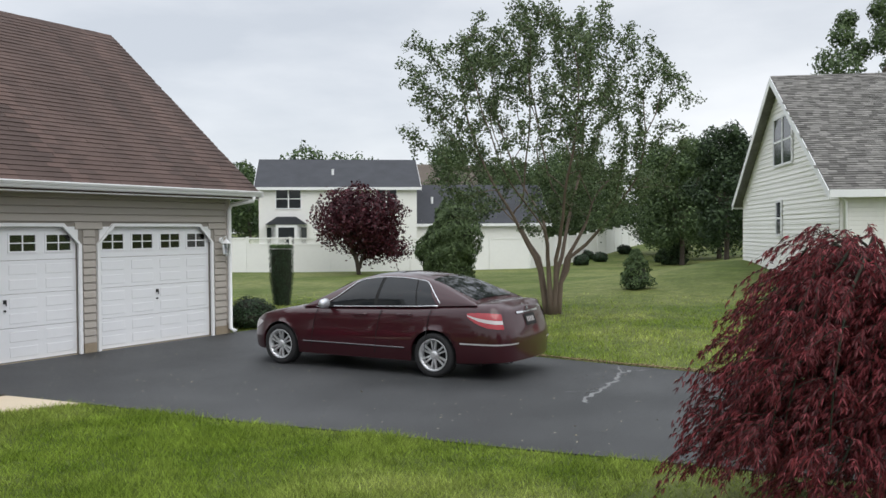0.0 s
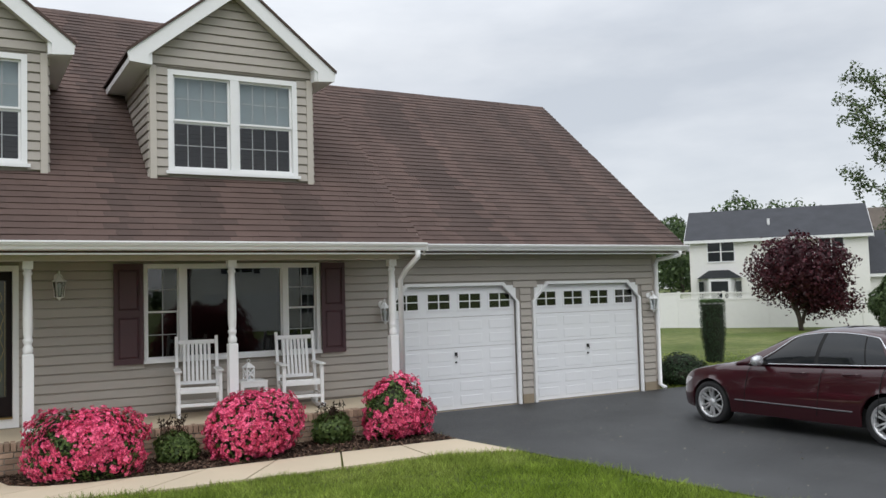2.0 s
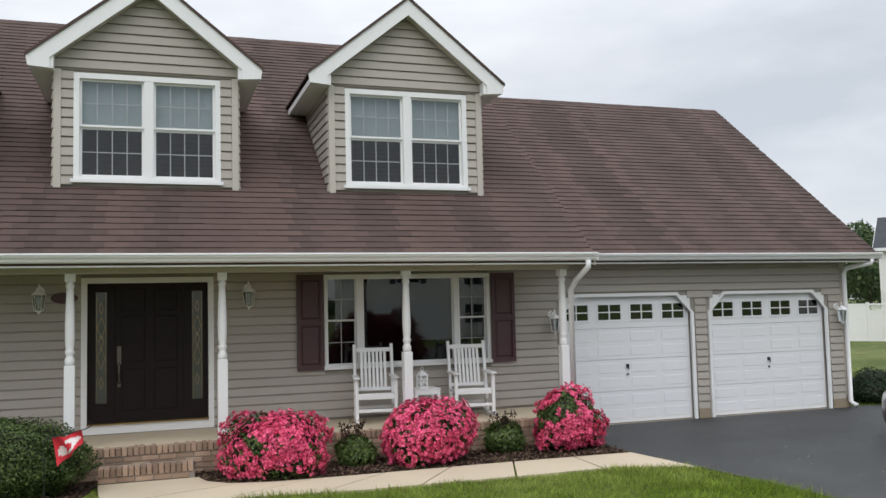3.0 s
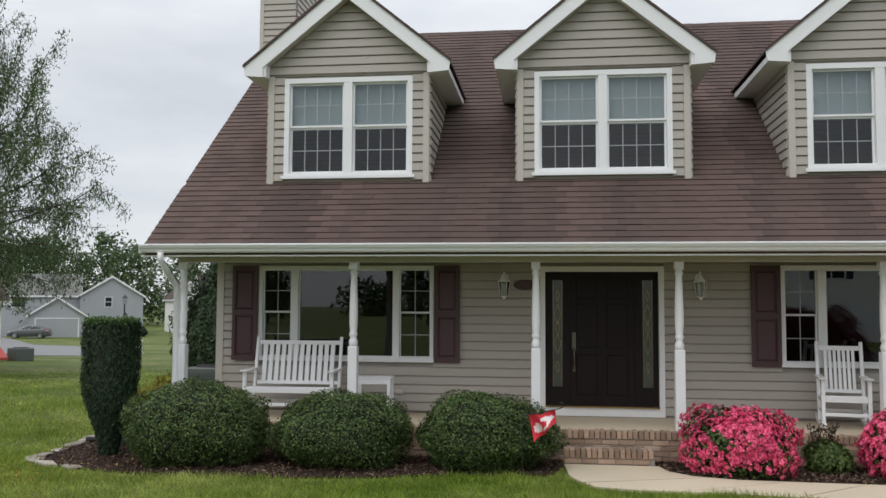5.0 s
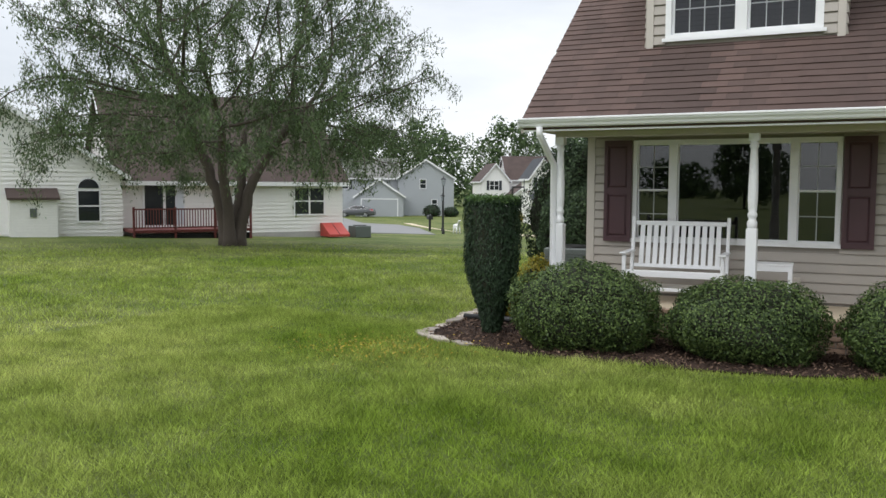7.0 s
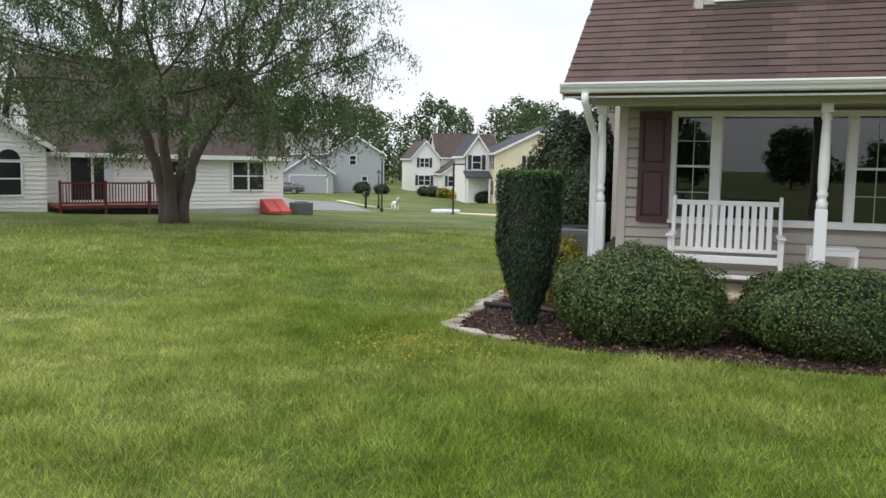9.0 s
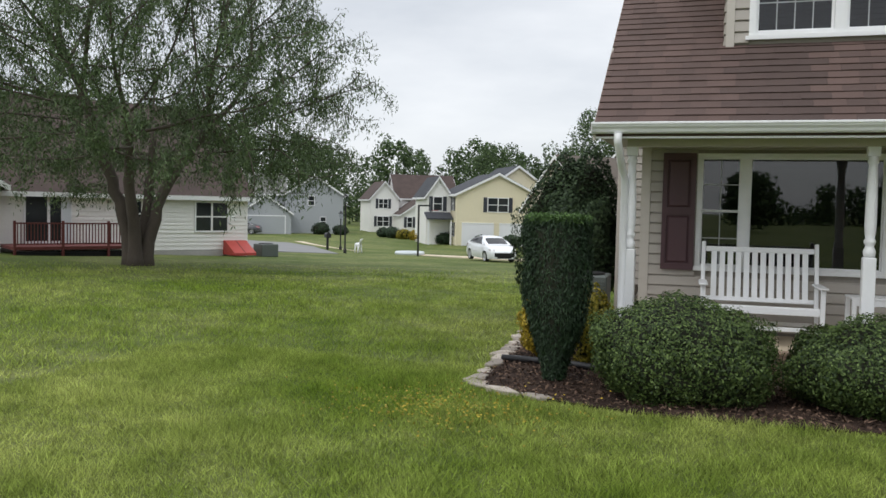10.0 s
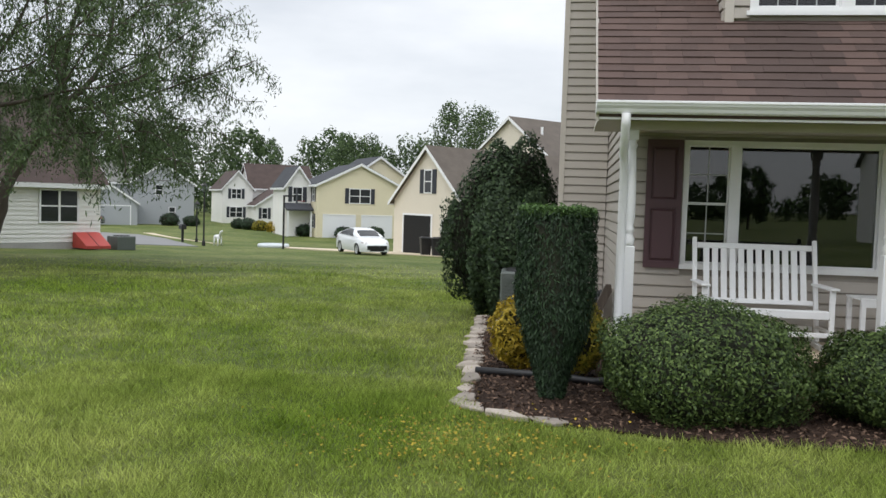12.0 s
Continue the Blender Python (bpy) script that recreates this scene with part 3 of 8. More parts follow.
def shutter(x0, x1, z0, z1):
    s = thing("shutter", "dark plum two-panel shutter beside a window", "shutter", Matrix.Translation((x0, WALL_Y - 0.078, z0)), "window shutters")
    w, h = x1 - x0, z1 - z0
    bm = bmesh.new()
    box(bm, 0, 0.05, 0, 0.028, 0, h), box(bm, w - 0.05, w, 0, 0.028, 0, h)
    for a, b in ((0, 0.07), (h * 0.5 - 0.04, h * 0.5 + 0.04), (h - 0.07, h)):
        box(bm, 0.05, w - 0.05, 0, 0.028, a, b)
    part("stile_frame", bm, PLUM, s)
    for a, b in ((0.07, h * 0.5 - 0.04), (h * 0.5 + 0.04, h - 0.07)):
        bm = bx(0.05, w - 0.05, 0.022, 0.027, a, b)
        rim = [[bm.verts.new((x, y, z)) for x, z in ((d, a + e), (w - d, a + e), (w - d, b - e), (d, b - e))] for d, e, y in ((0.066, 0.016, 0.0215), (0.088, 0.038, 0.006))]
        for k in range(4):
            bm.faces.new((rim[0][k], rim[0][(k + 1) % 4], rim[1][(k + 1) % 4], rim[1][k]))
        bm.faces.new(rim[1])
        part("raised_panel", bm, PLUM, s)
    return s


for x0, x1 in ((-5.63, -5.245), (-2.565, -2.19), (1.90, 2.295), (4.975, 5.37)):
    shutter(x0, x1, 1.13, 2.54)

PULL = surface("dark_bronze_pull", (0.16, 0.14, 0.12), 0.35, 0.08, 40, 3, metal=0.8)
door_1 = thing("door_1", "closed dark maroon front door with leaded sidelights", "door", kind="structure")
x0, x1, z0, z1 = DOOR
bm = frame_bars(bmesh.new(), x0, x1, z0, z1, WALL_Y - 0.03, WALL_Y + 0.16, 0.075, 0.12)
part("door_frame", bm, WHITE, door_1)
part("threshold", bx(x0 + 0.075, x1 - 0.075, WALL_Y - 0.06, WALL_Y + 0.1, z0 + 0.121, z0 + 0.14), BRASS, door_1)
zb, zt = z0 + 0.142, z1 - 0.077
slab = part("door_slab", bx(-0.60, 0.31, WALL_Y + 0.06, WALL_Y + 0.105, zb, zt), DOORPAINT, door_1)
for cx in (-0.36, 0.07):
    for a, b in ((0.15, 0.72), (0.82, 1.45), (1.53, 1.82)):
        bm = bx(cx - 0.15, cx + 0.15, WALL_Y + 0.052, WALL_Y + 0.06, zb + a, zb + b)
        bmesh.ops.bevel(bm, geom=bm.edges[:], offset=0.007, segments=1, affect="EDGES")
        part("raised_panel", bm, DOORPAINT, slab)
LEAD = surface("leaded_glass_strip", (0.085, 0.09, 0.085), 0.18, 0.25, 60, 6, 0.2, 0.002, spec=0.7)
for a, b in ((-0.955, -0.602), (0.312, 0.643)):
    cx = (a + b) / 2 + (0.0 if a < 0 else 0.02)
    bm = bmesh.new()
    wall_boxes(bm, a, b, zb, zt, [(cx - 0.075, cx + 0.075, zb + 0.26, zt - 0.12)], WALL_Y + 0.05, WALL_Y + 0.10)
    side = part("sidelight", bm, DOORPAINT, door_1)
    part("glass_strip", bx(cx - 0.074, cx + 0.074, WALL_Y + 0.07, WALL_Y + 0.078, zb + 0.261, zt - 0.121), LEAD, side)
    bm = bmesh.new()
    lo, hi = zb + 0.27, zt - 0.13
    for f, r in ((0.18, 0.05), (0.40, 0.09), (0.55, 0.06), (0.68, 0.09), (0.86, 0.05)):
        zc = lo + (hi - lo) * f
        for s in (-1, 1):
            tube(bm, [(cx, WALL_Y + 0.067, zc - r * 1.6), (cx + s * r * 0.55, WALL_Y + 0.067, zc), (cx, WALL_Y + 0.067, zc + r * 1.6)], 0.003, 4)
    for s in (-1, 1):
        tube(bm, [(cx + s * 0.06, WALL_Y + 0.067, lo), (cx + s * 0.06, WALL_Y + 0.067, hi)], 0.003, 4)
    part("brass_tracery", bm, BRASS, side)
bm = bmesh.new()
tube(bm, [(-0.545, WALL_Y + 0.055, 1.36), (-0.545, WALL_Y + 0.0, 1.33), (-0.545, WALL_Y - 0.01, 1.22), (-0.545, WALL_Y + 0.0, 1.10), (-0.545, WALL_Y + 0.055, 1.06)], 0.011, 8)
box(bm, -0.572, -0.518, WALL_Y + 0.045, WALL_Y + 0.06, 1.33, 1.58)
box(bm, -0.565, -0.525, WALL_Y + 0.045, WALL_Y + 0.06, 1.02, 1.09)
part("door_handle", bm, PULL, slab, "dark bronze handle set", smooth=False)


def garage_door(n, G):
    x0, x1, z0, z1 = G
    y = WALL_Y + 0.06
    root = thing("garage_door", "closed white panelled garage door with small windows", "garage door", group="garage doors")
    c = CHAMFER
    out = [(x0 - 0.055, 0.0), (x0 - 0.055, z1 - c - 0.012), (x0 + c - 0.03, z1 + 0.055), (x1 - c + 0.03, z1 + 0.055), (x1 + 0.055, z1 - c - 0.012), (x1 + 0.055, 0.0)]
    inn = [(x0, 0.0), (x0, z1 - c), (x0 + c, z1), (x1 - c, z1), (x1, z1 - c), (x1, 0.0)]
    bm = bmesh.new()
    for (p, q), (r, s) in zip(zip(out, out[1:]), zip(inn, inn[1:])):
        prism(bm, [p, q, s, r], WALL_Y - 0.04, WALL_Y + 0.03)
    part("door_trim", bm, WHITE, root)
    bm = bmesh.new()
    for s in (0, 1):
        xa, xb = (x0, x0 + c) if s == 0 else (x1 - c, x1)
        tri = [(xa, z1 - c), (xa, z1), (xb, z1)] if s == 0 else [(xb, z1 - c), (xb, z1), (xa, z1)]
        prism(bm, tri, WALL_Y - 0.012, WALL_Y + 0.03)
    part("corner_bracket", bm, WHITE, root)
    h = (z1 - 0.025) / 4
    wd = (x1 - x0) / 4
    for r in range(4):
        za, zb2 = 0.025 + r * h, 0.025 + (r + 1) * h
        if r == 3:
            holes = [(x0 + wd * k + 0.085, x0 + wd * (k + 1) - 0.085, za + 0.13, za + 0.40) for k in range(4)]
            sec = part("door_section", wall_boxes(bmesh.new(), x0, x1, za, zb2 - 0.006, holes, y, y + 0.045), GARAGE, root)
            for a, b, lo, hi in holes:
                win = part("window_insert", frame_bars(bmesh.new(), a - 0.02, b + 0.02, lo - 0.02, hi + 0.02, y - 0.012, y - 0.001, 0.03), GARAGE, sec)
                bm = bmesh.new()
                xm, zm = (a + b) / 2, (lo + hi) / 2
                box(bm, xm - 0.009, xm + 0.009, y - 0.011, y + 0.004, lo + 0.01, hi - 0.01)
                box(bm, a + 0.01, b - 0.01, y - 0.010, y + 0.003, zm - 0.009, zm + 0.009)
                part("grille", bm, GARAGE, sec)
                pane = part("pane", bx(a, b, y + 0.006, y + 0.010, lo, hi), GLASS, sec)
                pane.visible_shadow = False
        else:
            bm = bx(x0, x1, y, y + 0.045, za, zb2 - 0.006)
            sec = part("door_section", bm, GARAGE, root)
            for k in range(4):
                a, b = x0 + wd * k + 0.07, x0 + wd * (k + 1) - 0.07
                for lo, hi in ((za + 0.055, za + h / 2 - 0.035), (za + h / 2 + 0.03, zb2 - 0.06)):
                    bm = bx(a, b, y - 0.005, y - 0.0005, lo, hi)
                    bmesh.ops.bevel(bm, geom=[e for e in bm.edges if all(v.co.y < y - 0.004 for v in e.verts)], offset=0.012, segments=1, affect="EDGES")
                    part("embossed_panel", bm, GARAGE, sec)
    xm = (x0 + x1) / 2
    bm = bx(xm - 0.02, xm + 0.02, y - 0.03, y - 0.001, 0.93, 0.99)
    tube(bm, [(xm, y - 0.03, 0.96), (xm, y - 0.05, 0.96), (xm, y - 0.05, 0.90)], 0.009, 6)
    lathe(bm, [(0.017, -0.012), (0.017, 0.012)], 8, Matrix.Translation((xm, y - 0.012, 0.82)) @ Matrix.Rotation(radians(90), 4, "X"))
    part("handle", bm, BLACK, root, "black twist handle and lock")
    part("weather_strip", bx(x0, x1, y + 0.002, y + 0.04, 0.011, 0.024), BLACK, root)


garage_door(1, G1)
garage_door(2, G2)
tagged(part("floor_garage", bx(5.94, XR - 0.18, WALL_Y + 0.0, BACK_Y, -0.05, 0.010), CONCRETE), "plain concrete garage floor", "floor", kind="structure")


# ---- dormers ----
DORMER_SIZE = 1.0105


def dormer(cx):
    y, hw = 12.35, 1.175
    zb, zt = 3.70, 5.27
    root = thing("dormer", "beige sided dormer with white-trimmed gable over a double window", "dormer", Matrix.Translation((cx * DORMER_SIZE + 0.006, -0.004, -0.021)) @ Matrix.Diagonal((DORMER_SIZE, DORMER_SIZE, DORMER_SIZE, 1)), "roof dormers")

    def roof_z(yy):
        return EAVE_Z + SLOPE * (yy - EAVE_Y)
    W = (-0.935, 0.935, 3.77, 5.215)
    bm = wall_boxes(bmesh.new(), -hw, hw, zb, zt, [W], y + 0.004, y + 0.13)
    prism(bm, [(-hw, zt), (hw, zt), (hw, 5.48), (0, 6.42), (-hw, 5.48)], y + 0.004, y + 0.13)
    front = part("front_wall", bm, MORTAR, root)
    m = Matrix.Translation((0, y, 0))
    boards(front, -hw + 0.09, hw - 0.09, zb + 0.02, zt, [W], m)
    boards(front, -hw, hw, zt, 6.40, [], m, limit=lambda z: (-min(hw, hw - (z - 5.47) / 0.80), min(hw, hw - (z - 5.47) / 0.80)))
    for s in (-1, 1):
        part("corner_trim", bx(min(s * hw, s * (hw - 0.088)) , max(s * hw, s * (hw - 0.088)), y - 0.032, y + 0.02, zb - 0.02, zt - 0.02), CREAM, root)
        ye = EAVE_Y + (zt - EAVE_Z) / SLOPE
        side = part("cheek_wall", pr([(y + 0.13, roof_z(y + 0.13) - 0.05), (ye, zt - 0.05), (ye, zt), (y + 0.13, zt)], min(s * hw, s * (hw - 0.1)), max(s * hw, s * (hw - 0.1)), "x"), MORTAR, root)
        if s < 0:
            ms = Matrix.Translation((-hw, 0, 0)) @ Matrix(((0, 1, 0, 0), (-1, 0, 0, 0), (0, 0, 1, 0), (0, 0, 0, 1)))
            boards(side, -ye, -y, zb, zt, [], ms, limit=lambda z: (-(EAVE_Y + (z - EAVE_Z) / SLOPE), -y))
        else:
            ms = Matrix.Translation((hw, 0, 0)) @ Matrix(((0, -1, 0, 0), (1, 0, 0, 0), (0, 0, 1, 0), (0, 0, 0, 1)))
            boards(side, y, ye, zb, zt, [], ms, limit=lambda z: (y, EAVE_Y + (z - EAVE_Z) / SLOPE))
    # roof of the dormer with its overhang
    ow, oz, pz, yf = 1.49, 5.375, 6.58, 12.13
    sl = (pz - oz) / ow
    yb = EAVE_Y + (pz - EAVE_Z) / SLOPE
    for s in (-1, 1):
        bm = bmesh.new()
        ye = EAVE_Y + (oz - EAVE_Z) / SLOPE
        n = 10
        for i in range(n):
            u0, u1 = i / n, (i + 1) / n
            xa, xb = s * ow * (1 - u0), s * ow * (1 - u1)
            za, zc = oz + (pz - oz) * u0, oz + (pz - oz) * u1
            ya, yc = ye + (yb - ye) * u0 + 0.03, ye + (yb - ye) * u1 + 0.03
            q = [(xa, yf, za + 0.015), (xa, ya, za + 0.015), (xb, yc, zc + 0.004), (xb, yf, zc + 0.004), (xa, yf, za - 0.02), (xa, ya, za - 0.02), (xb, yc, zc - 0.02), (xb, yf, zc - 0.02)]
            v = [bm.verts.new(p) for p in q]
            for f in ((0, 1, 2, 3), (4, 7, 6, 5), (0, 4, 5, 1), (3, 2, 6, 7), (0, 3, 7, 4), (1, 5, 6, 2)):
                bm.faces.new([v[k] for k in f])
        bmesh.ops.remove_doubles(bm, verts=bm.verts[:], dist=0.012)
        part("roof_slope", bm, SHINGLE, root)
        bm = bmesh.new()
        prism(bm, [(s * ow, oz - 0.022), (0, pz - 0.022), (0, pz - 0.022 - 0.235), (s * (ow - 0.28), oz + 0.28 * sl - 0.022 - 0.235), (s * (ow - 0.28), oz - 0.17), (s * (ow - 0.02), oz - 0.15)], yf + 0.01, yf + 0.035)
        part("rake_board", bm, WHITE, root)
        bm = bmesh.new()
        prism(bm, [(s * (hw - 0.005), oz + (ow - hw) * sl - 0.215), (0, pz - 0.215), (0, pz - 0.245), (s * (hw - 0.005), oz + (ow - hw) * sl - 0.245)], yf + 0.036, y - 0.036)
        part("gable_soffit", bm, CREAM, root)
        part("eave_return", pr([(s * (ow - 0.03), oz - 0.065), (s * (hw - 0.01), oz - 0.065 + (ow - hw) * 0.3), (s * (hw - 0.01), oz - 0.165), (s * (ow - 0.03), oz - 0.15)], yf + 0.036, ye - 0.1), WHITE, root)
        part("shingle_edge", pr([(s * (ow + 0.012), oz + 0.012), (0, pz + 0.022), (0, pz - 0.022), (s * (ow + 0.012), oz - 0.03)], yf - 0.012, yf + 0.008), SHINGLE, root)
    # the double window
    win = part("window", frame_bars(bmesh.new(), -0.935, 0.935, 3.77, 5.215, y - 0.03, y + 0.12, 0.072), WHITE, root)
    part("mullion", bx(-0.062, 0.062, y - 0.027, y + 0.12, 3.843, 5.142), WHITE, win)
    part("window_sill", bx(-0.97, 0.97, y - 0.055, y - 0.031, 3.755, 3.80), WHITE, win)
    for a, b in ((-0.862, -0.063), (0.063, 0.862)):
        sash(root, a, b, 4.505, 5.142, y + 0.02, 4, 2, CLEAR_GLASS)
        sash(root, a, b, 3.843, 4.503, y + 0.052, 4, 2, SCREEN)
        part("window_shade", bx(a, b, y + 0.112, y + 0.118, 4.50, 5.142), SHADE_CLOTH, root)
    # dark lining added behind the sashes, coloured as room shade
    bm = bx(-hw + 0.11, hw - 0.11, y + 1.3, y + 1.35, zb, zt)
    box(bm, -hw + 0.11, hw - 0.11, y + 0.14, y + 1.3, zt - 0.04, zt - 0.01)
    part("inner_lining", bm, ROOM_SHADE, root)
    return root


for cx in (-3.74, -0.155, 3.465):
    dormer(cx)

# the chimney chase on the gable wall
chim = thing("chimney", "beige vinyl-sided chimney chase on the gable wall", "chimney")
part("chase", bx(-6.60, XL - 0.03, 16.74, 18.4, -0.6, 9.0), MORTAR, chim)
boards(chim, -6.56, -5.905, 0.073, 9.0, [], Matrix.Translation((0, 16.74, 0)))
part("chase_side", bx(XL - 0.028, -5.93, 16.76, 18.4, 6.9, 9.0), MORTAR, chim)
boards(chim, 16.79, 18.4, 6.95, 9.0, [], Matrix.Translation((-5.906, 0, 0)) @ Matrix(((0, -1, 0, 0), (1, 0, 0, 0), (0, 0, 1, 0), (0, 0, 0, 1))))
part("corner_trim", bx(-6.635, -6.555, 16.708, 16.75, -0.3, 9.0), CREAM, chim)

# ---- porch ----
PF = 11.62
tagged(part("floor_porch", bx(-5.98, 5.74, PF + 0.11, WALL_Y - 0.004, 0.30, 0.39), CONCRETE), "grey-beige concrete porch floor", "floor", kind="structure")
porch_base = tagged(part("wall_porch_base", bx(-5.96, 5.72, PF + 0.012, PF + 0.2, -0.1, 0.298), MORTAR), "tan brick porch base", "wall", kind="structure")


def brick_mesh(w, d, h):
    bm = bx(0, w, 0, d, 0, h)
    bmesh.ops.bevel(bm, geom=bm.edges[:], offset=0.004, segments=1, affect="EDGES")
    me = bpy.data.meshes.new("brick")
    bm.to_mesh(me)
    bm.free()
    me.materials.append(BRICK)
    return me


STRETCHER, ROWLOCK = brick_mesh(0.198, 0.09, 0.058), brick_mesh(0.058, 0.21, 0.098)


def brick_row(parent, mesh, x0, x1, y, z, step, shift, name, rng):
    x = x0 - shift
    while x < x1:
        if x >= x0 - 0.001 and x + step <= x1 + 0.02:
            b = part(name, mesh, BRICK, parent)
            b.location = (x, y + rng.uniform(-0.004, 0.002), z + rng.uniform(-0.001, 0.001))
        x += step


rng = random.Random(4)
for r in range(4):
    brick_row(porch_base, STRETCHER, -5.97, 5.73, PF, 0.016 + r * 0.0685, 0.2085, 0.104 * (r % 2), "brick", rng)
brick_row(porch_base, ROWLOCK, -5.97, 5.73, PF - 0.012, 0.292, 0.068, 0, "cap_brick", rng)
steps = tagged(part("stairs_porch", bx(-0.70, 0.38, 11.33, PF - 0.016, 0.0, 0.105), MORTAR), "worn tan brick step up to the porch", "stairs", kind="structure")
brick_row(steps, STRETCHER, -0.715, 0.40, 11.318, 0.03, 0.2085, 0, "brick", rng)
brick_row(steps, ROWLOCK, -0.715, 0.40, 11.31, 0.10, 0.068, 0, "cap_brick", rng)
part("tread", bx(-0.70, 0.38, 11.515, PF - 0.016, 0.106, 0.19), MORTAR, steps)


def porch_post(x, y=PY):
    p = thing("porch_post", "white turned wooden porch post", "post", Matrix.Translation((x, y, 0.39)), "porch posts")
    s = 0.062
    bm = bmesh.new()
    box(bm, -s, s, -s, s, 0.0, 1.02)
    bmesh.ops.bevel(bm, geom=bm.edges[:], offset=0.006, segments=1, affect="EDGES")
    part("base_block", bm, WHITE, p)
    pro = [(0.05, 1.02), (0.058, 1.05), (0.06, 1.09), (0.045, 1.12), (0.042, 1.14), (0.056, 1.17), (0.058, 1.19), (0.044, 1.215), (0.052, 1.26), (0.057, 1.36), (0.056, 1.55), (0.050, 1.75), (0.043, 1.93), (0.041, 1.96), (0.054, 1.985), (0.054, 2.0), (0.042, 2.02), (0.05, 2.045)]
    part("turned_shaft", lathe(bmesh.new(), pro, 14), WHITE, p, smooth=True)
    bm = bx(-s + 0.004, s - 0.004, -s + 0.004, s - 0.004, 2.045, 2.14)
    part("top_block", bm, WHITE, p)
    return p


first = porch_post(-5.88)
for x in (-3.49, -1.065, 0.75, 3.23, 5.63):
    copy_thing(first, Matrix.Translation((x, PY, 0.39)))


# ---- porch furniture ----
def slat_seat(name, label, width, n_back, m, group):
    """A white slatted rocker: seat and back slats, arms, legs, stretchers and rockers; width between the posts."""
    r = thing(name, label, name.replace("_", " ").split()[-1], m, group)
    hw = width / 2
    seat_z, d = 0.42, 0.50
    lean = Matrix.Translation((0, 0.22, seat_z)) @ Matrix.Rotation(radians(-13), 4, "X")
    for k in range(6):
        y = -0.26 + k * 0.088
        part("seat_slat", bx(-hw, hw, y, y + 0.068, seat_z - 0.01 - 0.012 * k, seat_z + 0.01 - 0.012 * k, bevel=0.004), WHITE, r)
    part("seat_rail", bx(-hw, hw, -0.285, -0.262, seat_z - 0.07, seat_z + 0.005, bevel=0.004), WHITE, r)
    for k in range(n_back):
        x = -hw + 0.05 + (2 * hw - 0.1) * (k + 0.5) / n_back
        w = (2 * hw - 0.1) / n_back * 0.34
        part("back_slat", bx(x - w, x + w, -0.009, 0.009, 0.05, 0.59, m=lean, bevel=0.003), WHITE, r)
    part("top_rail", bx(-hw, hw, -0.014, 0.014, 0.585, 0.645, m=lean, bevel=0.006), WHITE, r)
    part("back_rail", bx(-hw, hw, -0.014, 0.014, 0.01, 0.06, m=lean, bevel=0.005), WHITE, r)
    for s in (-1, 1):
        x = s * (hw + 0.025)
        part("back_post", bx(x - 0.022, x + 0.022, -0.022, 0.022, -0.36, 0.70, m=lean, bevel=0.006), WHITE, r)
        part("front_leg", bx(x - 0.024, x + 0.024, -0.29, -0.242, 0.07, 0.64, bevel=0.006), WHITE, r)
        part("armrest", bx(x - 0.05, x + 0.045, -0.34, 0.26, 0.64, 0.662, bevel=0.006), WHITE, r)
        part("side_stretcher", bx(x - 0.012, x + 0.012, -0.25, 0.22, 0.2, 0.235, bevel=0.004), WHITE, r)
        part("side_rail", bx(x - 0.012, x + 0.012, -0.25, 0.22, 0.35, 0.40, bevel=0.004), WHITE, r)
        bm = bmesh.new()
        ys = [-0.42 + 0.9 * k / 10 for k in range(11)]
        low = [(y, 0.001 + 0.28 * (y - 0.0) ** 2) for y in ys]
        prism(bm, low + [(y, z + 0.05) for y, z in low[::-1]], x - 0.02, x + 0.02, "x")
        part("rocker_runner", bm, WHITE, r)
    part("front_stretcher", bx(-hw, hw, -0.28, -0.255, 0.17, 0.215, bevel=0.004), WHITE, r)
    part("rear_stretcher", bx(-hw, hw, 0.21, 0.235, 0.17, 0.215, bevel=0.004), WHITE, r)
    return r


rc = slat_seat("rocking_chair", "white slatted wooden rocking chair on the porch", 0.50, 7, pose(2.93, 12.42, 0.39, 0, 0, -10), "rocking chairs")
copy_thing(rc, pose(4.39, 12.38, 0.39, 0, 0, -9))
slat_seat("rocking_bench", "white slatted wooden double rocker on the porch", 1.18, 12, pose(-4.49, 12.34, 0.39, 0, 0, 2.5), "")


def side_table(name, label, w, d, h, m):
    t = thing(name, label, "table", m)
    for k in range(4):
        a = -d / 2 + d * k / 4
        part("top_slat", bx(-w / 2, w / 2, a + 0.006, a + d / 4 - 0.006, h - 0.022, h, bevel=0.003), WHITE, t)
    for sx in (-1, 1):
        for sy in (-1, 1):
            x, y = sx * (w / 2 - 0.03), sy * (d / 2 - 0.03)
            part("leg", bx(x - 0.022, x + 0.022, y - 0.022, y + 0.022, 0, h - 0.023), WHITE, t)
    part("apron", bx(-w / 2 + 0.052, w / 2 - 0.052, -d / 2 + 0.012, -d / 2 + 0.03, h - 0.09, h - 0.024), WHITE, t)
    part("lower_shelf", bx(-w / 2 + 0.055, w / 2 - 0.055, -d / 2 + 0.02, d / 2 - 0.02, h * 0.28, h * 0.28 + 0.018), WHITE, t)
    return t


side_table("side_table", "small white wooden side table beside the bench", 0.52, 0.42, 0.57, pose(-3.33, 12.38, 0.39, 0, 0, 3))
side_table("plant_table", "small white table between the rocking chairs", 0.40, 0.36, 0.45, pose(3.68, 12.45, 0.39))
lan = thing("candle_lantern", "white metal candle lantern with cut-out sides", "lantern", pose(3.64, 12.42, 0.841, 0, 0, 12))
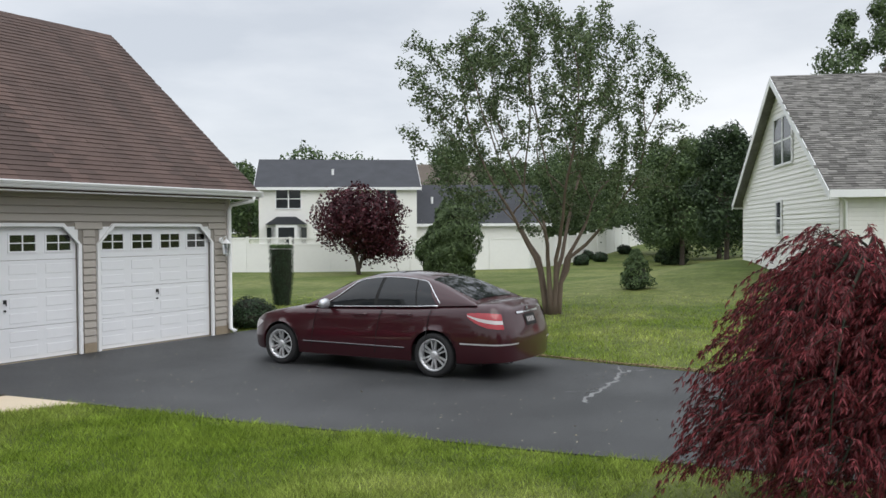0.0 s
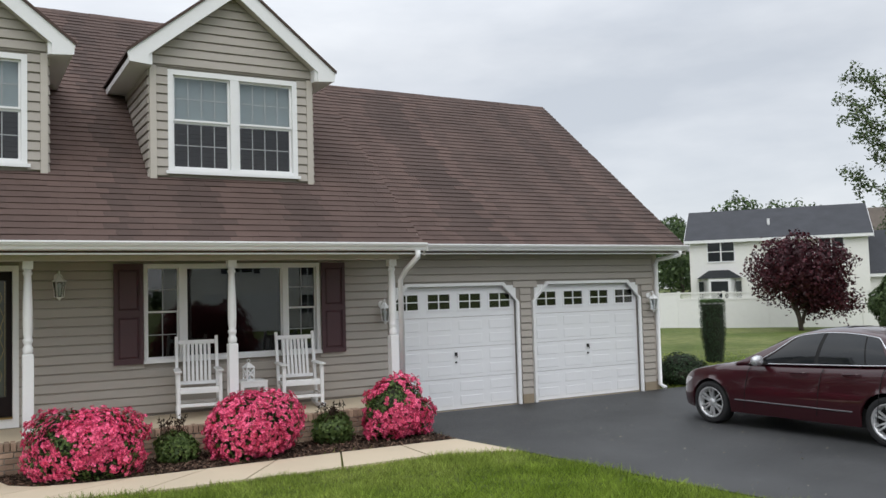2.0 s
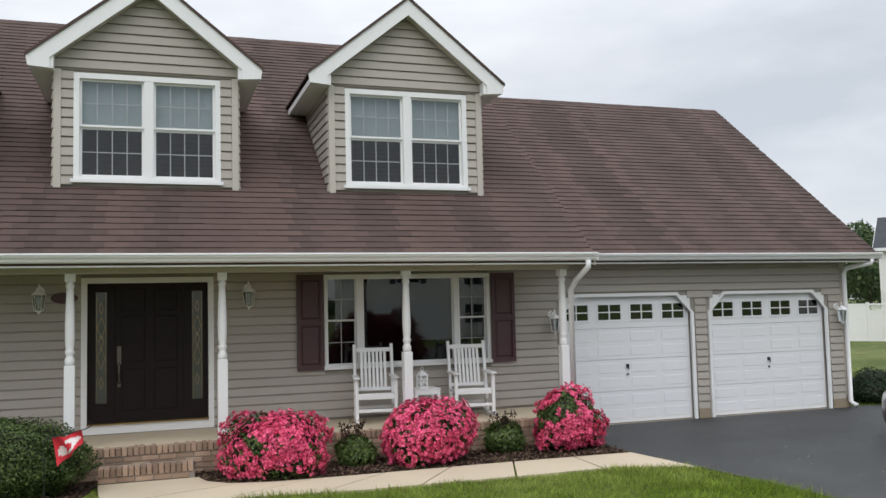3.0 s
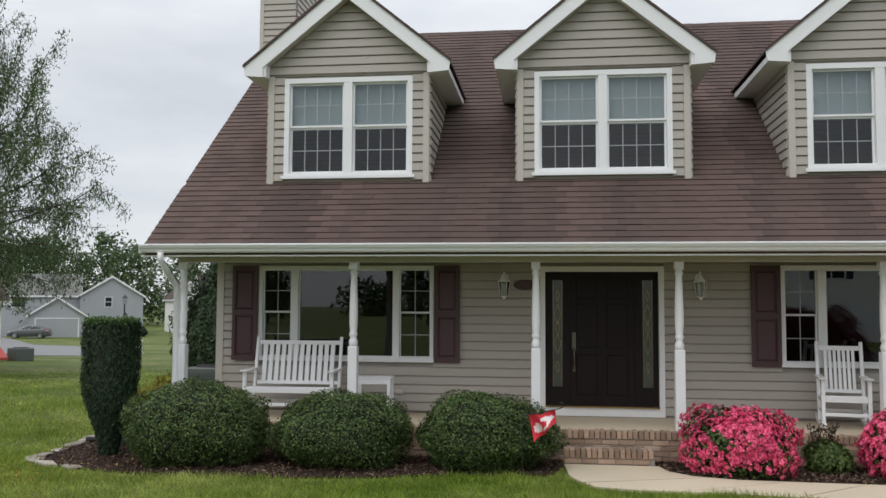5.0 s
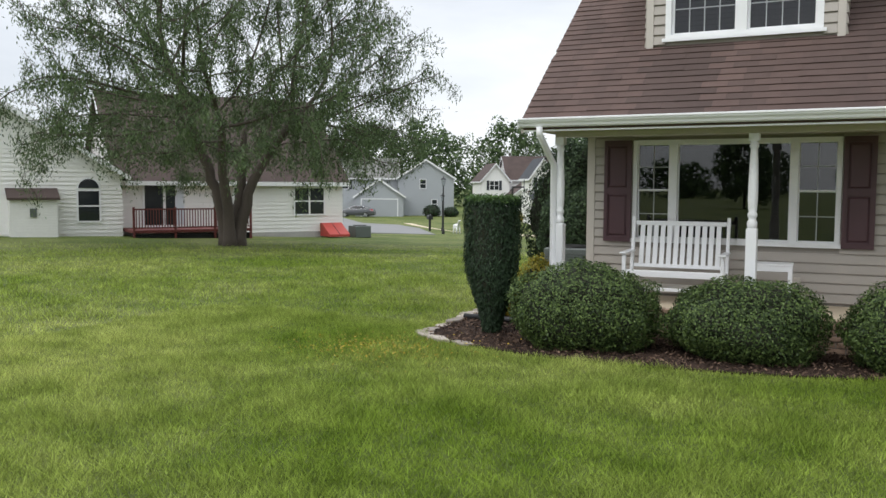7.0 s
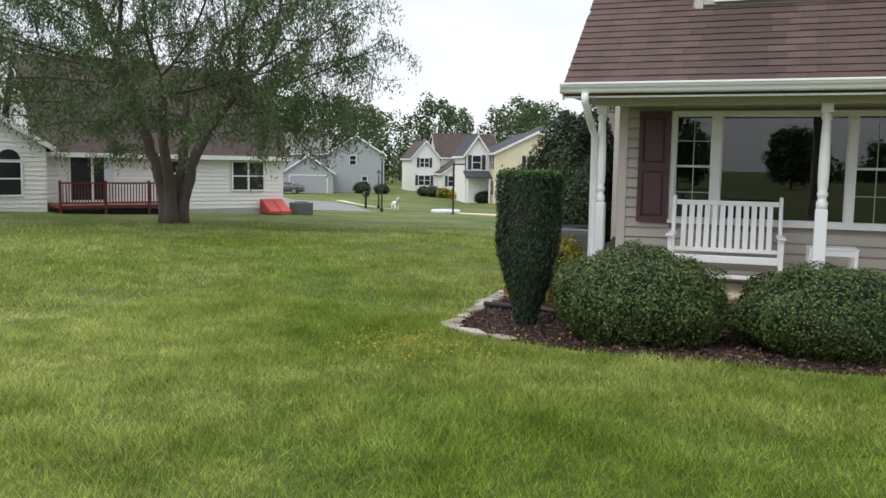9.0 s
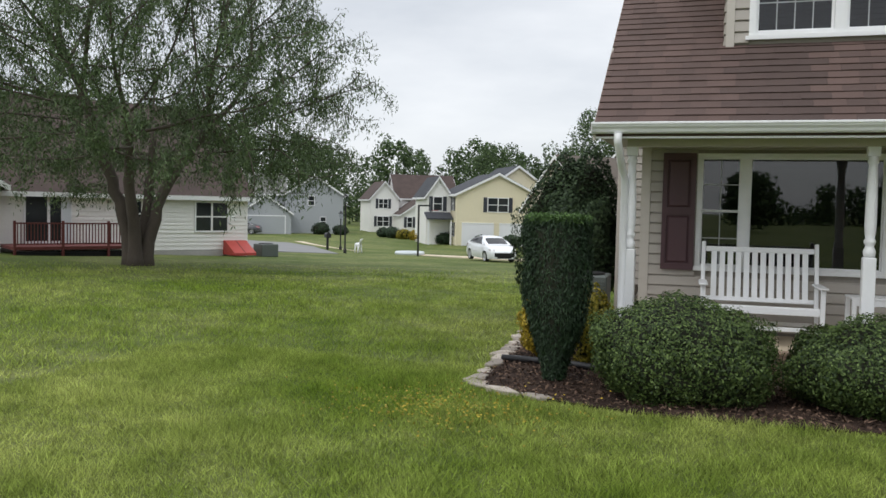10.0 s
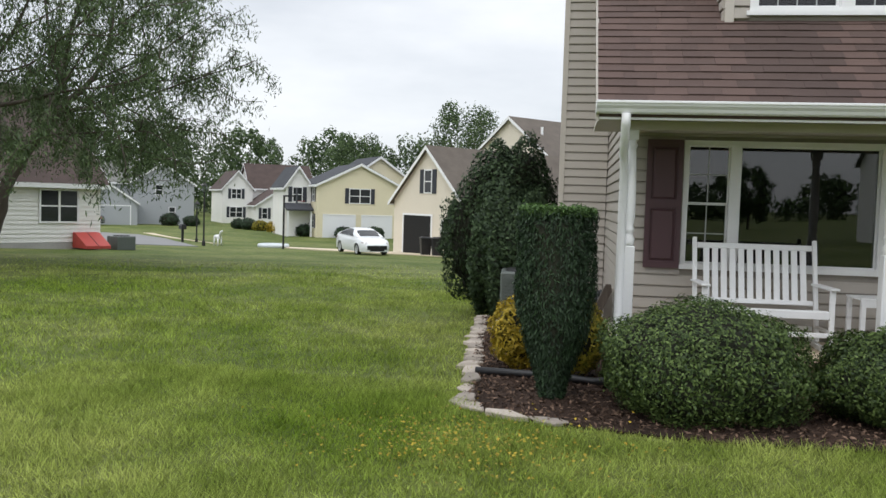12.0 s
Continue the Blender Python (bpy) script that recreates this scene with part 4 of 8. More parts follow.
part("base", bx(-0.065, 0.065, -0.065, 0.065, 0, 0.018), WHITE, lan)
for sx in (-1, 1):
    for sy in (-1, 1):
        part("corner_bar", bx(sx * 0.055 - 0.008, sx * 0.055 + 0.008, sy * 0.055 - 0.008, sy * 0.055 + 0.008, 0.018, 0.18), WHITE, lan)
for k in range(4):
    q = Matrix.Rotation(radians(90 * k), 4, "Z")
    bm = bmesh.new()
    for s in (-1, 1):
        box(bm, -0.07, 0.07, -0.004, 0.004, -0.008, 0.008, q @ Matrix.Translation((0, -0.055, 0.10)) @ Matrix.Rotation(radians(48 * s), 4, "Y"))
    part("cutout_side", bm, WHITE, lan)
part("candle", lathe(bmesh.new(), [(0.025, 0.018), (0.025, 0.09)], 10), SHADE_CLOTH, lan)
part("lantern_roof", lathe(bmesh.new(), [(0.10, 0.18), (0.095, 0.19), (0.04, 0.235), (0.015, 0.245), (0.012, 0.26)], 4, Matrix.Rotation(radians(45), 4, "Z")), WHITE, lan)
bm = bmesh.new()
tube(bm, [(0.025 * math.cos(a), 0, 0.275 + 0.025 * math.sin(a)) for a in [2 * math.pi * k / 10 for k in range(11)]], 0.004, 5)
part("ring_handle", bm, WHITE, lan)

LAMPGLASS = glass_surface("clear_lamp_glass", (0.80, 0.82, 0.82))


def coach_lamp(x, z, material, label):
    c = thing("wall_lamp", label, "wall lamp", Matrix.Translation((x, WALL_Y - 0.024, z)) @ Matrix.Scale(1.15, 4), "coach lamps")
    part("back_plate", lathe(bmesh.new(), [(0.05, 0.0), (0.05, 0.012), (0.03, 0.02)], 10, Matrix.Translation((0, 0, 0.1)) @ Matrix.Rotation(radians(90), 4, "X")), material, c)
    bm = bmesh.new()
    tube(bm, [(0, -0.015, 0.1), (0, -0.07, 0.16), (0, -0.12, 0.17), (0, -0.13, 0.12)], 0.009, 6)
    part("arm", bm, material, c)
    m = Matrix.Translation((0, -0.13, 0))
    part("cap", lathe(bmesh.new(), [(0.085, 0.045), (0.08, 0.055), (0.03, 0.10), (0.012, 0.12)], 6, m), material, c)
    part("glass_body", lathe(bmesh.new(), [(0.05, -0.13), (0.07, 0.044)], 6, m), LAMPGLASS, c)
    part("foot", lathe(bmesh.new(), [(0.012, -0.175), (0.02, -0.15), (0.055, -0.135), (0.055, -0.131)], 6, m), material, c)
    for k in range(6):
        a = 2 * math.pi * k / 6
        bm = bmesh.new()
        tube(bm, [(0.051 * math.cos(a), -0.13 + 0.051 * math.sin(a), -0.13), (0.071 * math.cos(a), -0.13 + 0.071 * math.sin(a), 0.044)], 0.004, 4)
        part("cage_bar", bm, material, c)
    part("bulb", lathe(bmesh.new(), [(0.012, -0.12), (0.016, -0.05), (0.028, 0.0), (0.015, 0.03)], 8, m), SHADE_CLOTH, c)


coach_lamp(-1.54, 2.25, WHITE, "white porch lamp beside the front door")
coach_lamp(1.20, 2.25, WHITE, "white porch lamp beside the front door")
coach_lamp(6.02, 1.74, WHITE, "white coach lamp beside the garage door")
coach_lamp(11.80, 1.74, WHITE, "white coach lamp at the garage corner")
pl = tagged(part("name_plaque", lathe(bmesh.new(), [(1, 0), (1, 0.5), (0.9, 1)], 20, Matrix.Translation((-1.24, WALL_Y - 0.024, 2.26)) @ Matrix.Diagonal((0.17, 1, 0.075, 1)) @ Matrix.Rotation(radians(90), 4, "X") @ Matrix.Diagonal((1, 1, 0.02, 1))), PLUM), "dark oval plaque on the siding by the door", "plaque")
tagged(part("outlet_cover", bx(-3.13, -3.02, WALL_Y - 0.045, WALL_Y - 0.02, 0.66, 0.74, bevel=0.006), CREAM), "beige weatherproof outlet cover on the siding", "outlet")


# ---- planting: materials ----
BARK = surface("grey_brown_bark", (0.088, 0.070, 0.057), 0.95, 0.35, 30, 3, 0.7, 0.02, stretch=(1, 1, 0.25))
PALE_BARK = surface("smooth_tan_bark", (0.135, 0.100, 0.075), 0.8, 0.25, 14, 3, 0.3, 0.01, stretch=(1, 1, 0.3))
L_HOLLY = leaf_surface("dark_glossy_leaf", (0.020, 0.044, 0.012), (0.105, 0.152, 0.042), 0.58, 0.16)
L_YEW = leaf_surface("dark_needle_leaf", (0.014, 0.030, 0.014), (0.030, 0.058, 0.024), 0.6, 0.08)
L_YEWTOP = leaf_surface("fresh_green_tip", (0.060, 0.120, 0.035), (0.10, 0.17, 0.05), 0.6, 0.2)
L_PINK = leaf_surface("hot_pink_petal", (0.66, 0.032, 0.125), (0.95, 0.185, 0.340), 0.6, 0.24)
L_AZALEA = leaf_surface("azalea_leaf", (0.055, 0.095, 0.025), (0.11, 0.16, 0.045), 0.5, 0.2)
L_MAPLE = leaf_surface("dark_red_maple_leaf", (0.052, 0.011, 0.014), (0.250, 0.048, 0.056), 0.5, 0.28)
L_RED = leaf_surface("purple_red_leaf", (0.040, 0.012, 0.017), (0.080, 0.018, 0.026), 0.5, 0.20)
L_TREE = leaf_surface("grey_green_leaf", (0.062, 0.100, 0.042), (0.120, 0.168, 0.072), 0.55, 0.28)
L_CRAPE = leaf_surface("fresh_green_leaf", (0.062, 0.100, 0.042), (0.130, 0.170, 0.078), 0.55, 0.28)
L_FAR = leaf_surface("woodland_leaf", (0.050, 0.086, 0.036), (0.100, 0.144, 0.058), 0.65, 0.2)
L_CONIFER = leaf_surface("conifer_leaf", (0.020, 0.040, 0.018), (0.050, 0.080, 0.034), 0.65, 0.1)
L_GOLD = leaf_surface("golden_leaf", (0.30, 0.24, 0.020), (0.42, 0.30, 0.035), 0.55, 0.3)
L_LIME = leaf_surface("lime_leaf", (0.17, 0.18, 0.022), (0.34, 0.27, 0.035), 0.55, 0.3)
# dark twig bark, also painted on solid cores as the shade inside bushes
TWIG_SHADE = surface("dark_twig_and_bush_shade", (0.020, 0.022, 0.012), 0.95, 0.3, 20, 4, 0.5, 0.02)


def leaf_quads(pts, out, length, width, rs, tilt=0.8, droop=0.0):
    """Diamond leaves at pts, facing about `out` with a random tilt."""
    n = len(pts)
    o = out + rs.normal(0, tilt, (n, 3))
    o /= np.linalg.norm(o, axis=1, keepdims=True) + 1e-9
    a = rs.normal(0, 1, (n, 3))
    a[:, 2] -= droop
    a -= o * np.sum(a * o, axis=1, keepdims=True)
    a /= np.linalg.norm(a, axis=1, keepdims=True) + 1e-9
    b = np.cross(o, a)
    L = (length * rs.uniform(0.65, 1.25, n))[:, None]
    W = (width * rs.uniform(0.7, 1.2, n))[:, None]
    return np.stack([pts - a * L * 0.5, pts + b * W * 0.5 + o * W * 0.15, pts + a * L * 0.5, pts - b * W * 0.5 + o * W * 0.15], 1).reshape(-1, 3)


def wave(d, rs, k=5, amp=0.08):
    """A lumpy offset for directions d."""
    s = np.zeros(len(d))
    for i in range(k):
        f = rs.normal(0, 2.2 + 1.5 * i, 3)
        s += np.sin(d @ f + rs.uniform(0, 6.3)) * amp / (1 + 0.6 * i)
    return s


def ellipsoid_core(radius, seed, zsq=1.0, rings=14, seg=22, lumps=0.06):
    rs = np.random.RandomState(seed)
    bm = bmesh.new()
    th = np.linspace(0.02, math.pi - 0.02, rings)
    grid = []
    for t in th:
        d = np.array([[math.sin(t) * math.cos(2 * math.pi * k / seg), math.sin(t) * math.sin(2 * math.pi * k / seg), math.cos(t)] for k in range(seg)])
        grid.append(d)
    flat = np.concatenate(grid)
    r = 1 + wave(flat, rs, 5, lumps)
    v = [bm.verts.new(tuple(p)) for p in flat * r[:, None] * np.array(radius)]
    for i in range(rings - 1):
        for k in range(seg):
            bm.faces.new((v[i * seg + k], v[i * seg + (k + 1) % seg], v[(i + 1) * seg + (k + 1) % seg], v[(i + 1) * seg + k]))
    bm.faces.new(v[:seg]), bm.faces.new(v[-seg:][::-1])
    return bm


def bush(name, label, at, radius, zc, n, size, material, seed, floor=0.02, lumps=0.07, group="", core=0.84, ratio=0.5, category="shrub", flat=2.0):
    """A rounded bush: a solid core coloured as inner shade, and leaves over a lumpy surface; zc is the height of its
    middle.
    """
    rs = np.random.RandomState(seed)
    g = thing(name, label, category, Matrix.Translation(at), group)
    d = rs.normal(0, 1, (int(n * 1.35), 3))
    d /= np.linalg.norm(d, axis=1, keepdims=True)
    sq = (np.abs(d) ** flat).sum(1) ** (-1 / flat)
    lump = 1 + wave(d, np.random.RandomState(seed + 1), 6, lumps)
    r = sq * lump * (1 - np.abs(rs.normal(0, 0.095, len(d)))) + rs.normal(0, 0.018, len(d))
    p = d * r[:, None] * np.array(radius)
    p[:, 2] += zc
    keep = p[:, 2] > floor
    p, d = p[keep], d[keep]
    part("foliage", flat_mesh("foliage", leaf_quads(p, d / np.array(radius) * max(radius), size, size * ratio, rs, 0.55), 4, material), material, g)
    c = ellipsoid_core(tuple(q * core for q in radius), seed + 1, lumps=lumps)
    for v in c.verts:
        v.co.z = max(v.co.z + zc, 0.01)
    part("inner_branchwork", c, TWIG_SHADE, g, smooth=True)
    return g


HG = "round evergreen shrubs by the porch"
bush("round_shrub", "rounded dark green holly shrub in the mulch bed", (-5.30, 10.91, 0), (0.94, 0.74, 0.54), 0.42, 22000, 0.040, L_HOLLY, 11, group=HG, lumps=0.095)
bush("round_shrub", "rounded dark green holly shrub before the bench", (-3.50, 10.96, 0), (0.90, 0.64, 0.52), 0.38, 19000, 0.040, L_HOLLY, 12, group=HG, lumps=0.095)
bush("round_shrub", "rounded dark green holly shrub beside the front step", (-1.63, 11.0, 0), (0.84, 0.58, 0.52), 0.38, 19000, 0.040, L_HOLLY, 13, group=HG, lumps=0.095)


def azalea(at, rx, h, seed):
    rs = np.random.RandomState(seed)
    g = bush("azalea_bush", "hot pink azalea bush in full bloom", at, (rx, rx * 0.86, h * 0.56), h * 0.47, 3600, 0.055, L_AZALEA, seed, lumps=0.13, group="flowering azaleas", core=0.82)
    n = 3000
    d = rs.normal(0, 1, (n, 3))
    d /= np.linalg.norm(d, axis=1, keepdims=True)
    patch = wave(d, np.random.RandomState(seed + 9), 6, 0.5)
    lump = 1 + wave(d, np.random.RandomState(seed + 1), 6, 0.13)
    p = d * ((1.0 + rs.normal(0, 0.035, n)) * lump)[:, None] * np.array((rx, rx * 0.86, h * 0.56)) * 1.02
    p[:, 2] += h * 0.47
    keep = (p[:, 2] > 0.05) & (patch + rs.normal(0, 0.12, n) > -0.50)
    p, d = p[keep], d[keep]
    n = len(p)
    o = d + rs.normal(0, 0.35, (n, 3))
    o /= np.linalg.norm(o, axis=1, keepdims=True)
    a = np.cross(o, rs.normal(0, 1, (n, 3)))
    a /= np.linalg.norm(a, axis=1, keepdims=True)
    b = np.cross(o, a)
    R = rs.uniform(0.022, 0.037, n)[:, None]
    tris = []
    for k in range(5):
        t0, t1, t2 = 2 * math.pi * (k - 0.42) / 5, 2 * math.pi * k / 5, 2 * math.pi * (k + 0.42) / 5
        e = [(a * math.cos(t) + b * math.sin(t)) * R * s + o * R * u for t, s, u in ((t0, 0.8, 0.25), (t1, 1.15, 0.1), (t2, 0.8, 0.25))]
        tris.append(np.stack([p, p + e[0], p + e[1], p + e[2]], 1))
    part("blossoms", flat_mesh("blossoms", np.concatenate(tris, 1).reshape(-1, 3), 4, L_PINK), L_PINK, g)


azalea((1.33, 11.05, 0), 0.55, 0.73, 21)
azalea((3.28, 11.10, 0), 0.57, 0.78, 22)
azalea((5.38, 11.2, 0), 0.52, 0.76, 23)
for i, (x, y, h) in enumerate(((2.38, 11.3, 0.40), (4.46, 11.33, 0.42))):
    g = bush("low_perennial", "low dark green perennial with dry brown tops", (x, y, 0), (0.28, 0.22, h * 0.55), h * 0.45, 1300, 0.07, L_AZALEA, 31 + i, group="low perennials", lumps=0.12, core=0.6)
    rs = np.random.RandomState(40 + i)
    for k in range(26):
        bm = bmesh.new()
        a, r = rs.uniform(0, 6.28), rs.uniform(0, 0.2)
        p = Vector((r * math.cos(a), r * math.sin(a) * 0.8, h * 0.75))
        tip = p + Vector((rs.normal(0, 0.05), rs.normal(0, 0.04), rs.uniform(0.12, 0.26)))
        tube(bm, [p, tip], [0.004, 0.003], 4)
        for j in range(5):
            q = tip + Vector(rs.normal(0, 0.016, 3))
            tube(bm, [q, q + Vector(rs.normal(0, 0.02, 3))], [0.008, 0.003], 4)
        part("dry_flower_stalk", bm, MULCH, g)


def column_shrub(at, h, r0, r1, n, seed, label, ragged=0.0):
    """A clipped upright yew: narrow at its foot, wide at its flat top."""
    rs = np.random.RandomState(seed)
    g = thing("columnar_yew", label, "shrub", Matrix.Translation(at), "clipped columnar yews")
    z = rs.uniform(0.02, 1, n)
    a = rs.uniform(0, 2 * math.pi, n)
    d = np.stack([np.cos(a), np.sin(a), np.zeros(n)], 1)
    prof = r0 + (r1 - r0) * smooth_step(-0.05, 0.55, z)
    r = prof * (1 + wave(np.stack([np.cos(a), np.sin(a), z * 2], 1), rs, 6, 0.045)) * (1 - np.abs(rs.normal(0, 0.06, n)))
    sprig = np.maximum(0, wave(np.stack([np.cos(a), np.sin(a), z * 0.4], 1) * 2, rs, 6, 1.0)) * ragged
    p = d * (r * (1 + 0.5 * sprig))[:, None]
    p[:, 2] = z * h * (1 + 0.25 * sprig)
    top = rs.uniform(0, 1, n) < 0.16
    rr = np.sqrt(rs.uniform(0, 1, n)) * r1
    p[top] = np.stack([np.cos(a) * rr, np.sin(a) * rr, h + rs.normal(0, 0.025, n)], 1)[top]
    d[top] = (0, 0, 1)
    p[:, :2] *= (1.0, 0.85)
    part("foliage", flat_mesh("foliage", leaf_quads(p[~top] + d[~top] * rs.uniform(-0.02, 0.03, (n - top.sum(), 1)), d[~top] + np.array((0, 0, 0.3)), 0.060, 0.013, rs, 0.5, -2.5), 4, L_YEW), L_YEW, g)
    part("clipped_top", flat_mesh("clipped_top", leaf_quads(p[top], d[top], 0.06, 0.018, rs, 0.7), 4, L_YEWTOP), L_YEWTOP, g)
    # solid dark core, coloured as the shade behind the needles
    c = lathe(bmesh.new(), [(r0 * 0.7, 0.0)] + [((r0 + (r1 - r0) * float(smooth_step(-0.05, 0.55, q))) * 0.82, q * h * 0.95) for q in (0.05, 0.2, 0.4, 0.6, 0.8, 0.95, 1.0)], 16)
    part("inner_branchwork", c, TWIG_SHADE, g, smooth=True)
    return g


column_shrub((-6.56, 11.12, 0), 1.72, 0.09, 0.35, 26000, 51, "tall clipped dark yew, flat-topped, in the corner bed")
column_shrub((17.58, 16.76, -0.09), 1.70, 0.22, 0.33, 9000, 52, "ragged upright dark evergreen shrub on the lawn", 0.16)
bush("golden_shrub", "small golden-yellow leafy shrub by the mulch edge", (-6.98, 12.45, 0), (0.30, 0.30, 0.40), 0.38, 2200, 0.055, L_GOLD, 61, lumps=0.12, core=0.7)
bush("golden_shrub", "yellow-green leafy shrub against the porch end", (-6.33, 12.2, 0), (0.31, 0.27, 0.46), 0.43, 2600, 0.055, L_LIME, 62, lumps=0.12, core=0.7)
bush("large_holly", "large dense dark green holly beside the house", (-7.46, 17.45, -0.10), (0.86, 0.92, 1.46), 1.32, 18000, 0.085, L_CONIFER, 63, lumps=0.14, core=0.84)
plank = bmesh.new()
prism(plank, [(-6.40, 0.0), (-6.30, 0.0), (-5.93, 0.80), (-5.94, 0.88), (-6.00, 0.88)], 13.34, 13.46)
tagged(part("wooden_plank", plank, BARK), "weathered brown plank leaning against the house side", "plank")
bush("dark_hedge", "dark low shrub at the garage corner", (13.1, 13.5, 0), (0.55, 0.5, 0.36), 0.24, 2600, 0.06, L_YEW, 64, lumps=0.1)

# ---- mulch beds with edging stones ----
BED_EDGE = [(-7.74, 16.6), (-7.70, 15.88), (-7.58, 14.4), (-7.50, 13.1), (-7.42, 12.1), (-7.36, 11.3), (-7.34, 10.77), (-7.04, 10.36), (-6.7, 10.24), (-6.0, 10.06), (-5.3, 9.94), (-4.4, 9.95), (-3.3, 10.1), (-2.1, 10.38), (-0.85, 10.66)]
BED_L = BED_EDGE + [(-0.73, 11.32), (-0.73, 11.61), (-5.95, 11.61), (-5.9, 12.99), (-5.9, 16.9)]
BED_R = [(0.41, 11.61), (0.42, 11.35)] + [(x, y + 0.005) for x, y in WALKWAY_IN[1:]] + [(5.94, 10.4), (5.94, 11.61)]
# the bed reaches the porch edge and the garage wall
BED_R = BED_R[:-1] + [(5.94, 12.9), (5.76, 12.9), (5.76, 11.61)]


def inside(poly, x, y):
    r = np.zeros(len(x), bool)
    for (x0, y0), (x1, y1) in zip(poly, poly[1:] + poly[:1]):
        c = ((y0 > y) != (y1 > y)) & (x < (x1 - x0) * (y - y0) / (y1 - y0 + 1e-12) + x0)
        r ^= c
    return r


for i, bed in enumerate((BED_L, BED_R)):
    g = tagged(part("ground_mulch_bed", pr(bed, -0.12, 0.018, "z"), MULCH), "dark brown bark mulch bed", "mulch bed", kind="structure")
    rs = np.random.RandomState(70 + i)
    xs, ys = [p[0] for p in bed], [p[1] for p in bed]
    n = 26000 if i == 0 else 14000
    x, y = rs.uniform(min(xs), max(xs), n), rs.uniform(min(ys), max(ys), n)
    ok = inside(bed, x, y)
    p = np.stack([x[ok], y[ok], 0.022 + np.abs(rs.normal(0, 0.012, ok.sum()))], 1)
    tagged(part("mulch_chips", flat_mesh("mulch_chips", leaf_quads(p, np.tile((0, 0, 1.0), (len(p), 1)), 0.060, 0.020, rs, 0.40), 4, CHIPS), CHIPS), "loose dark brown bark chips", "mulch", kind="stuff")

# dry thatch along the far edge of the drive
STRAW = surface("dry_thatch", (0.20, 0.150, 0.085), 0.95, 0.4, 40, 2, 0.2, 0.005, island=0.5, hue=(0.36, 0.28, 0.17), spec=0.2)
rs = np.random.RandomState(77)
y = rs.uniform(2.4, 7.9, 5200)
x = np.interp(y, (0, 3.6, 4.9, 6.4, 9), (12.0, 11.88, 11.98, 12.13, 12.5)) + 0.035 + np.abs(rs.normal(0, 0.055, len(y))) * (0.55 + 0.45 * np.sin(3.1 * y + np.sin(7.0 * y)))
p = np.stack([x, y, terrain(x, y) + 0.020 + np.abs(rs.normal(0, 0.010, len(y)))], 1)
tagged(part("dry_thatch", flat_mesh("dry_thatch", leaf_quads(p, np.tile((0, 0, 1.0), (len(p), 1)), 0.055, 0.010, rs, 0.45), 4, STRAW), STRAW), "dry straw-coloured thatch along the drive edge", "dry grass", kind="stuff")

stones = random.Random(8)


def edging_stone(x, y, a, w, d, h):
    n = stones.choice((5, 6, 6, 7))
    out = []
    for k in range(n):
        t = 2 * math.pi * (k + stones.uniform(-0.25, 0.25)) / n
        out.append((w / 2 * math.cos(t) * stones.uniform(0.7, 1.15), d / 2 * math.sin(t) * stones.uniform(0.7, 1.15)))
    bm = pr(out, 0, h, "z")
    bmesh.ops.bevel(bm, geom=[e for e in bm.edges if all(v.co.z > h - 0.001 for v in e.verts)], offset=0.012, segments=1, affect="EDGES")
    s = part("edging_stone", bm, FIELDSTONE)
    s.matrix_basis = Matrix.Translation((x, y, 0.0)) @ Matrix.Rotation(a, 4, "Z") @ Matrix.Rotation(stones.uniform(-0.06, 0.06), 4, "X")
    tagged(s, "flat grey-tan fieldstone edging the mulch bed", "stone", "edging stones")


s, total = 0.0, 8.9
while s < total:
    x, y = along(BED_EDGE, s / 16.2)
    x2, y2 = along(BED_EDGE, min(1, (s + 0.1) / 16.2))
    big = 5.6 < s < 9.4
    w = stones.uniform(0.34, 0.56) if big else stones.uniform(0.2, 0.34)
    edging_stone(x + stones.uniform(-0.03, 0.03), y + stones.uniform(-0.03, 0.03), math.atan2(y2 - y, x2 - x), w, stones.uniform(0.17, 0.30), stones.uniform(0.018, 0.05))
    s += w + stones.uniform(0.0, 0.06) + (0.35 if s > 9.6 else 0)

bm = bmesh.new()
tube(bm, [(-5.97, 11.55, 0.12), (-6.15, 11.75, 0.06), (-6.6, 11.95, 0.055), (-7.35, 11.98, 0.055)], 0.04, 10)
tagged(part("drain_pipe", bm, BLACK, smooth=True), "black flexible drain pipe lying on the mulch", "pipe")
hr = thing("hose_reel", "dark hose reel on the side wall of the house", "hose reel", pose(-5.99, 13.6, 0.62))
part("bracket", bx(-0.02, 0.08, -0.06, 0.06, -0.2, 0.2), CREAM, hr)
bm = bmesh.new()
for k in range(4):
    tube(bm, [(-0.06 - 0.03 * k, (0.17 - 0.01 * k) * math.cos(a), (0.17 - 0.01 * k) * math.sin(a)) for a in [2 * math.pi * j / 14 for j in range(15)]], 0.014, 6)
part("hose_coil", bm, BLACK, hr)
ac = thing("air_conditioner", "grey-green metal outdoor air-conditioning unit", "air conditioner", pose(-7.0, 15.7, 0.0, 0, 0, 3))
ACM = surface("grey_green_metal", (0.10, 0.115, 0.105), 0.5, 0.1, 40, 2, 0.1)
part("pad", bx(-0.5, 0.5, -0.5, 0.5, 0, 0.06), CONCRETE, ac)
part("casing", bx(-0.4, 0.4, -0.4, 0.4, 0.06, 0.82, bevel=0.02), ACM, ac)
for k in range(14):
    part("louvre", bx(-0.36, 0.36, -0.412, -0.402, 0.12 + k * 0.046, 0.145 + k * 0.046), ACM, ac)
part("fan_grille", lathe(bmesh.new(), [(0.34, 0.82), (0.33, 0.85), (0.08, 0.865)], 20), BLACK, ac)

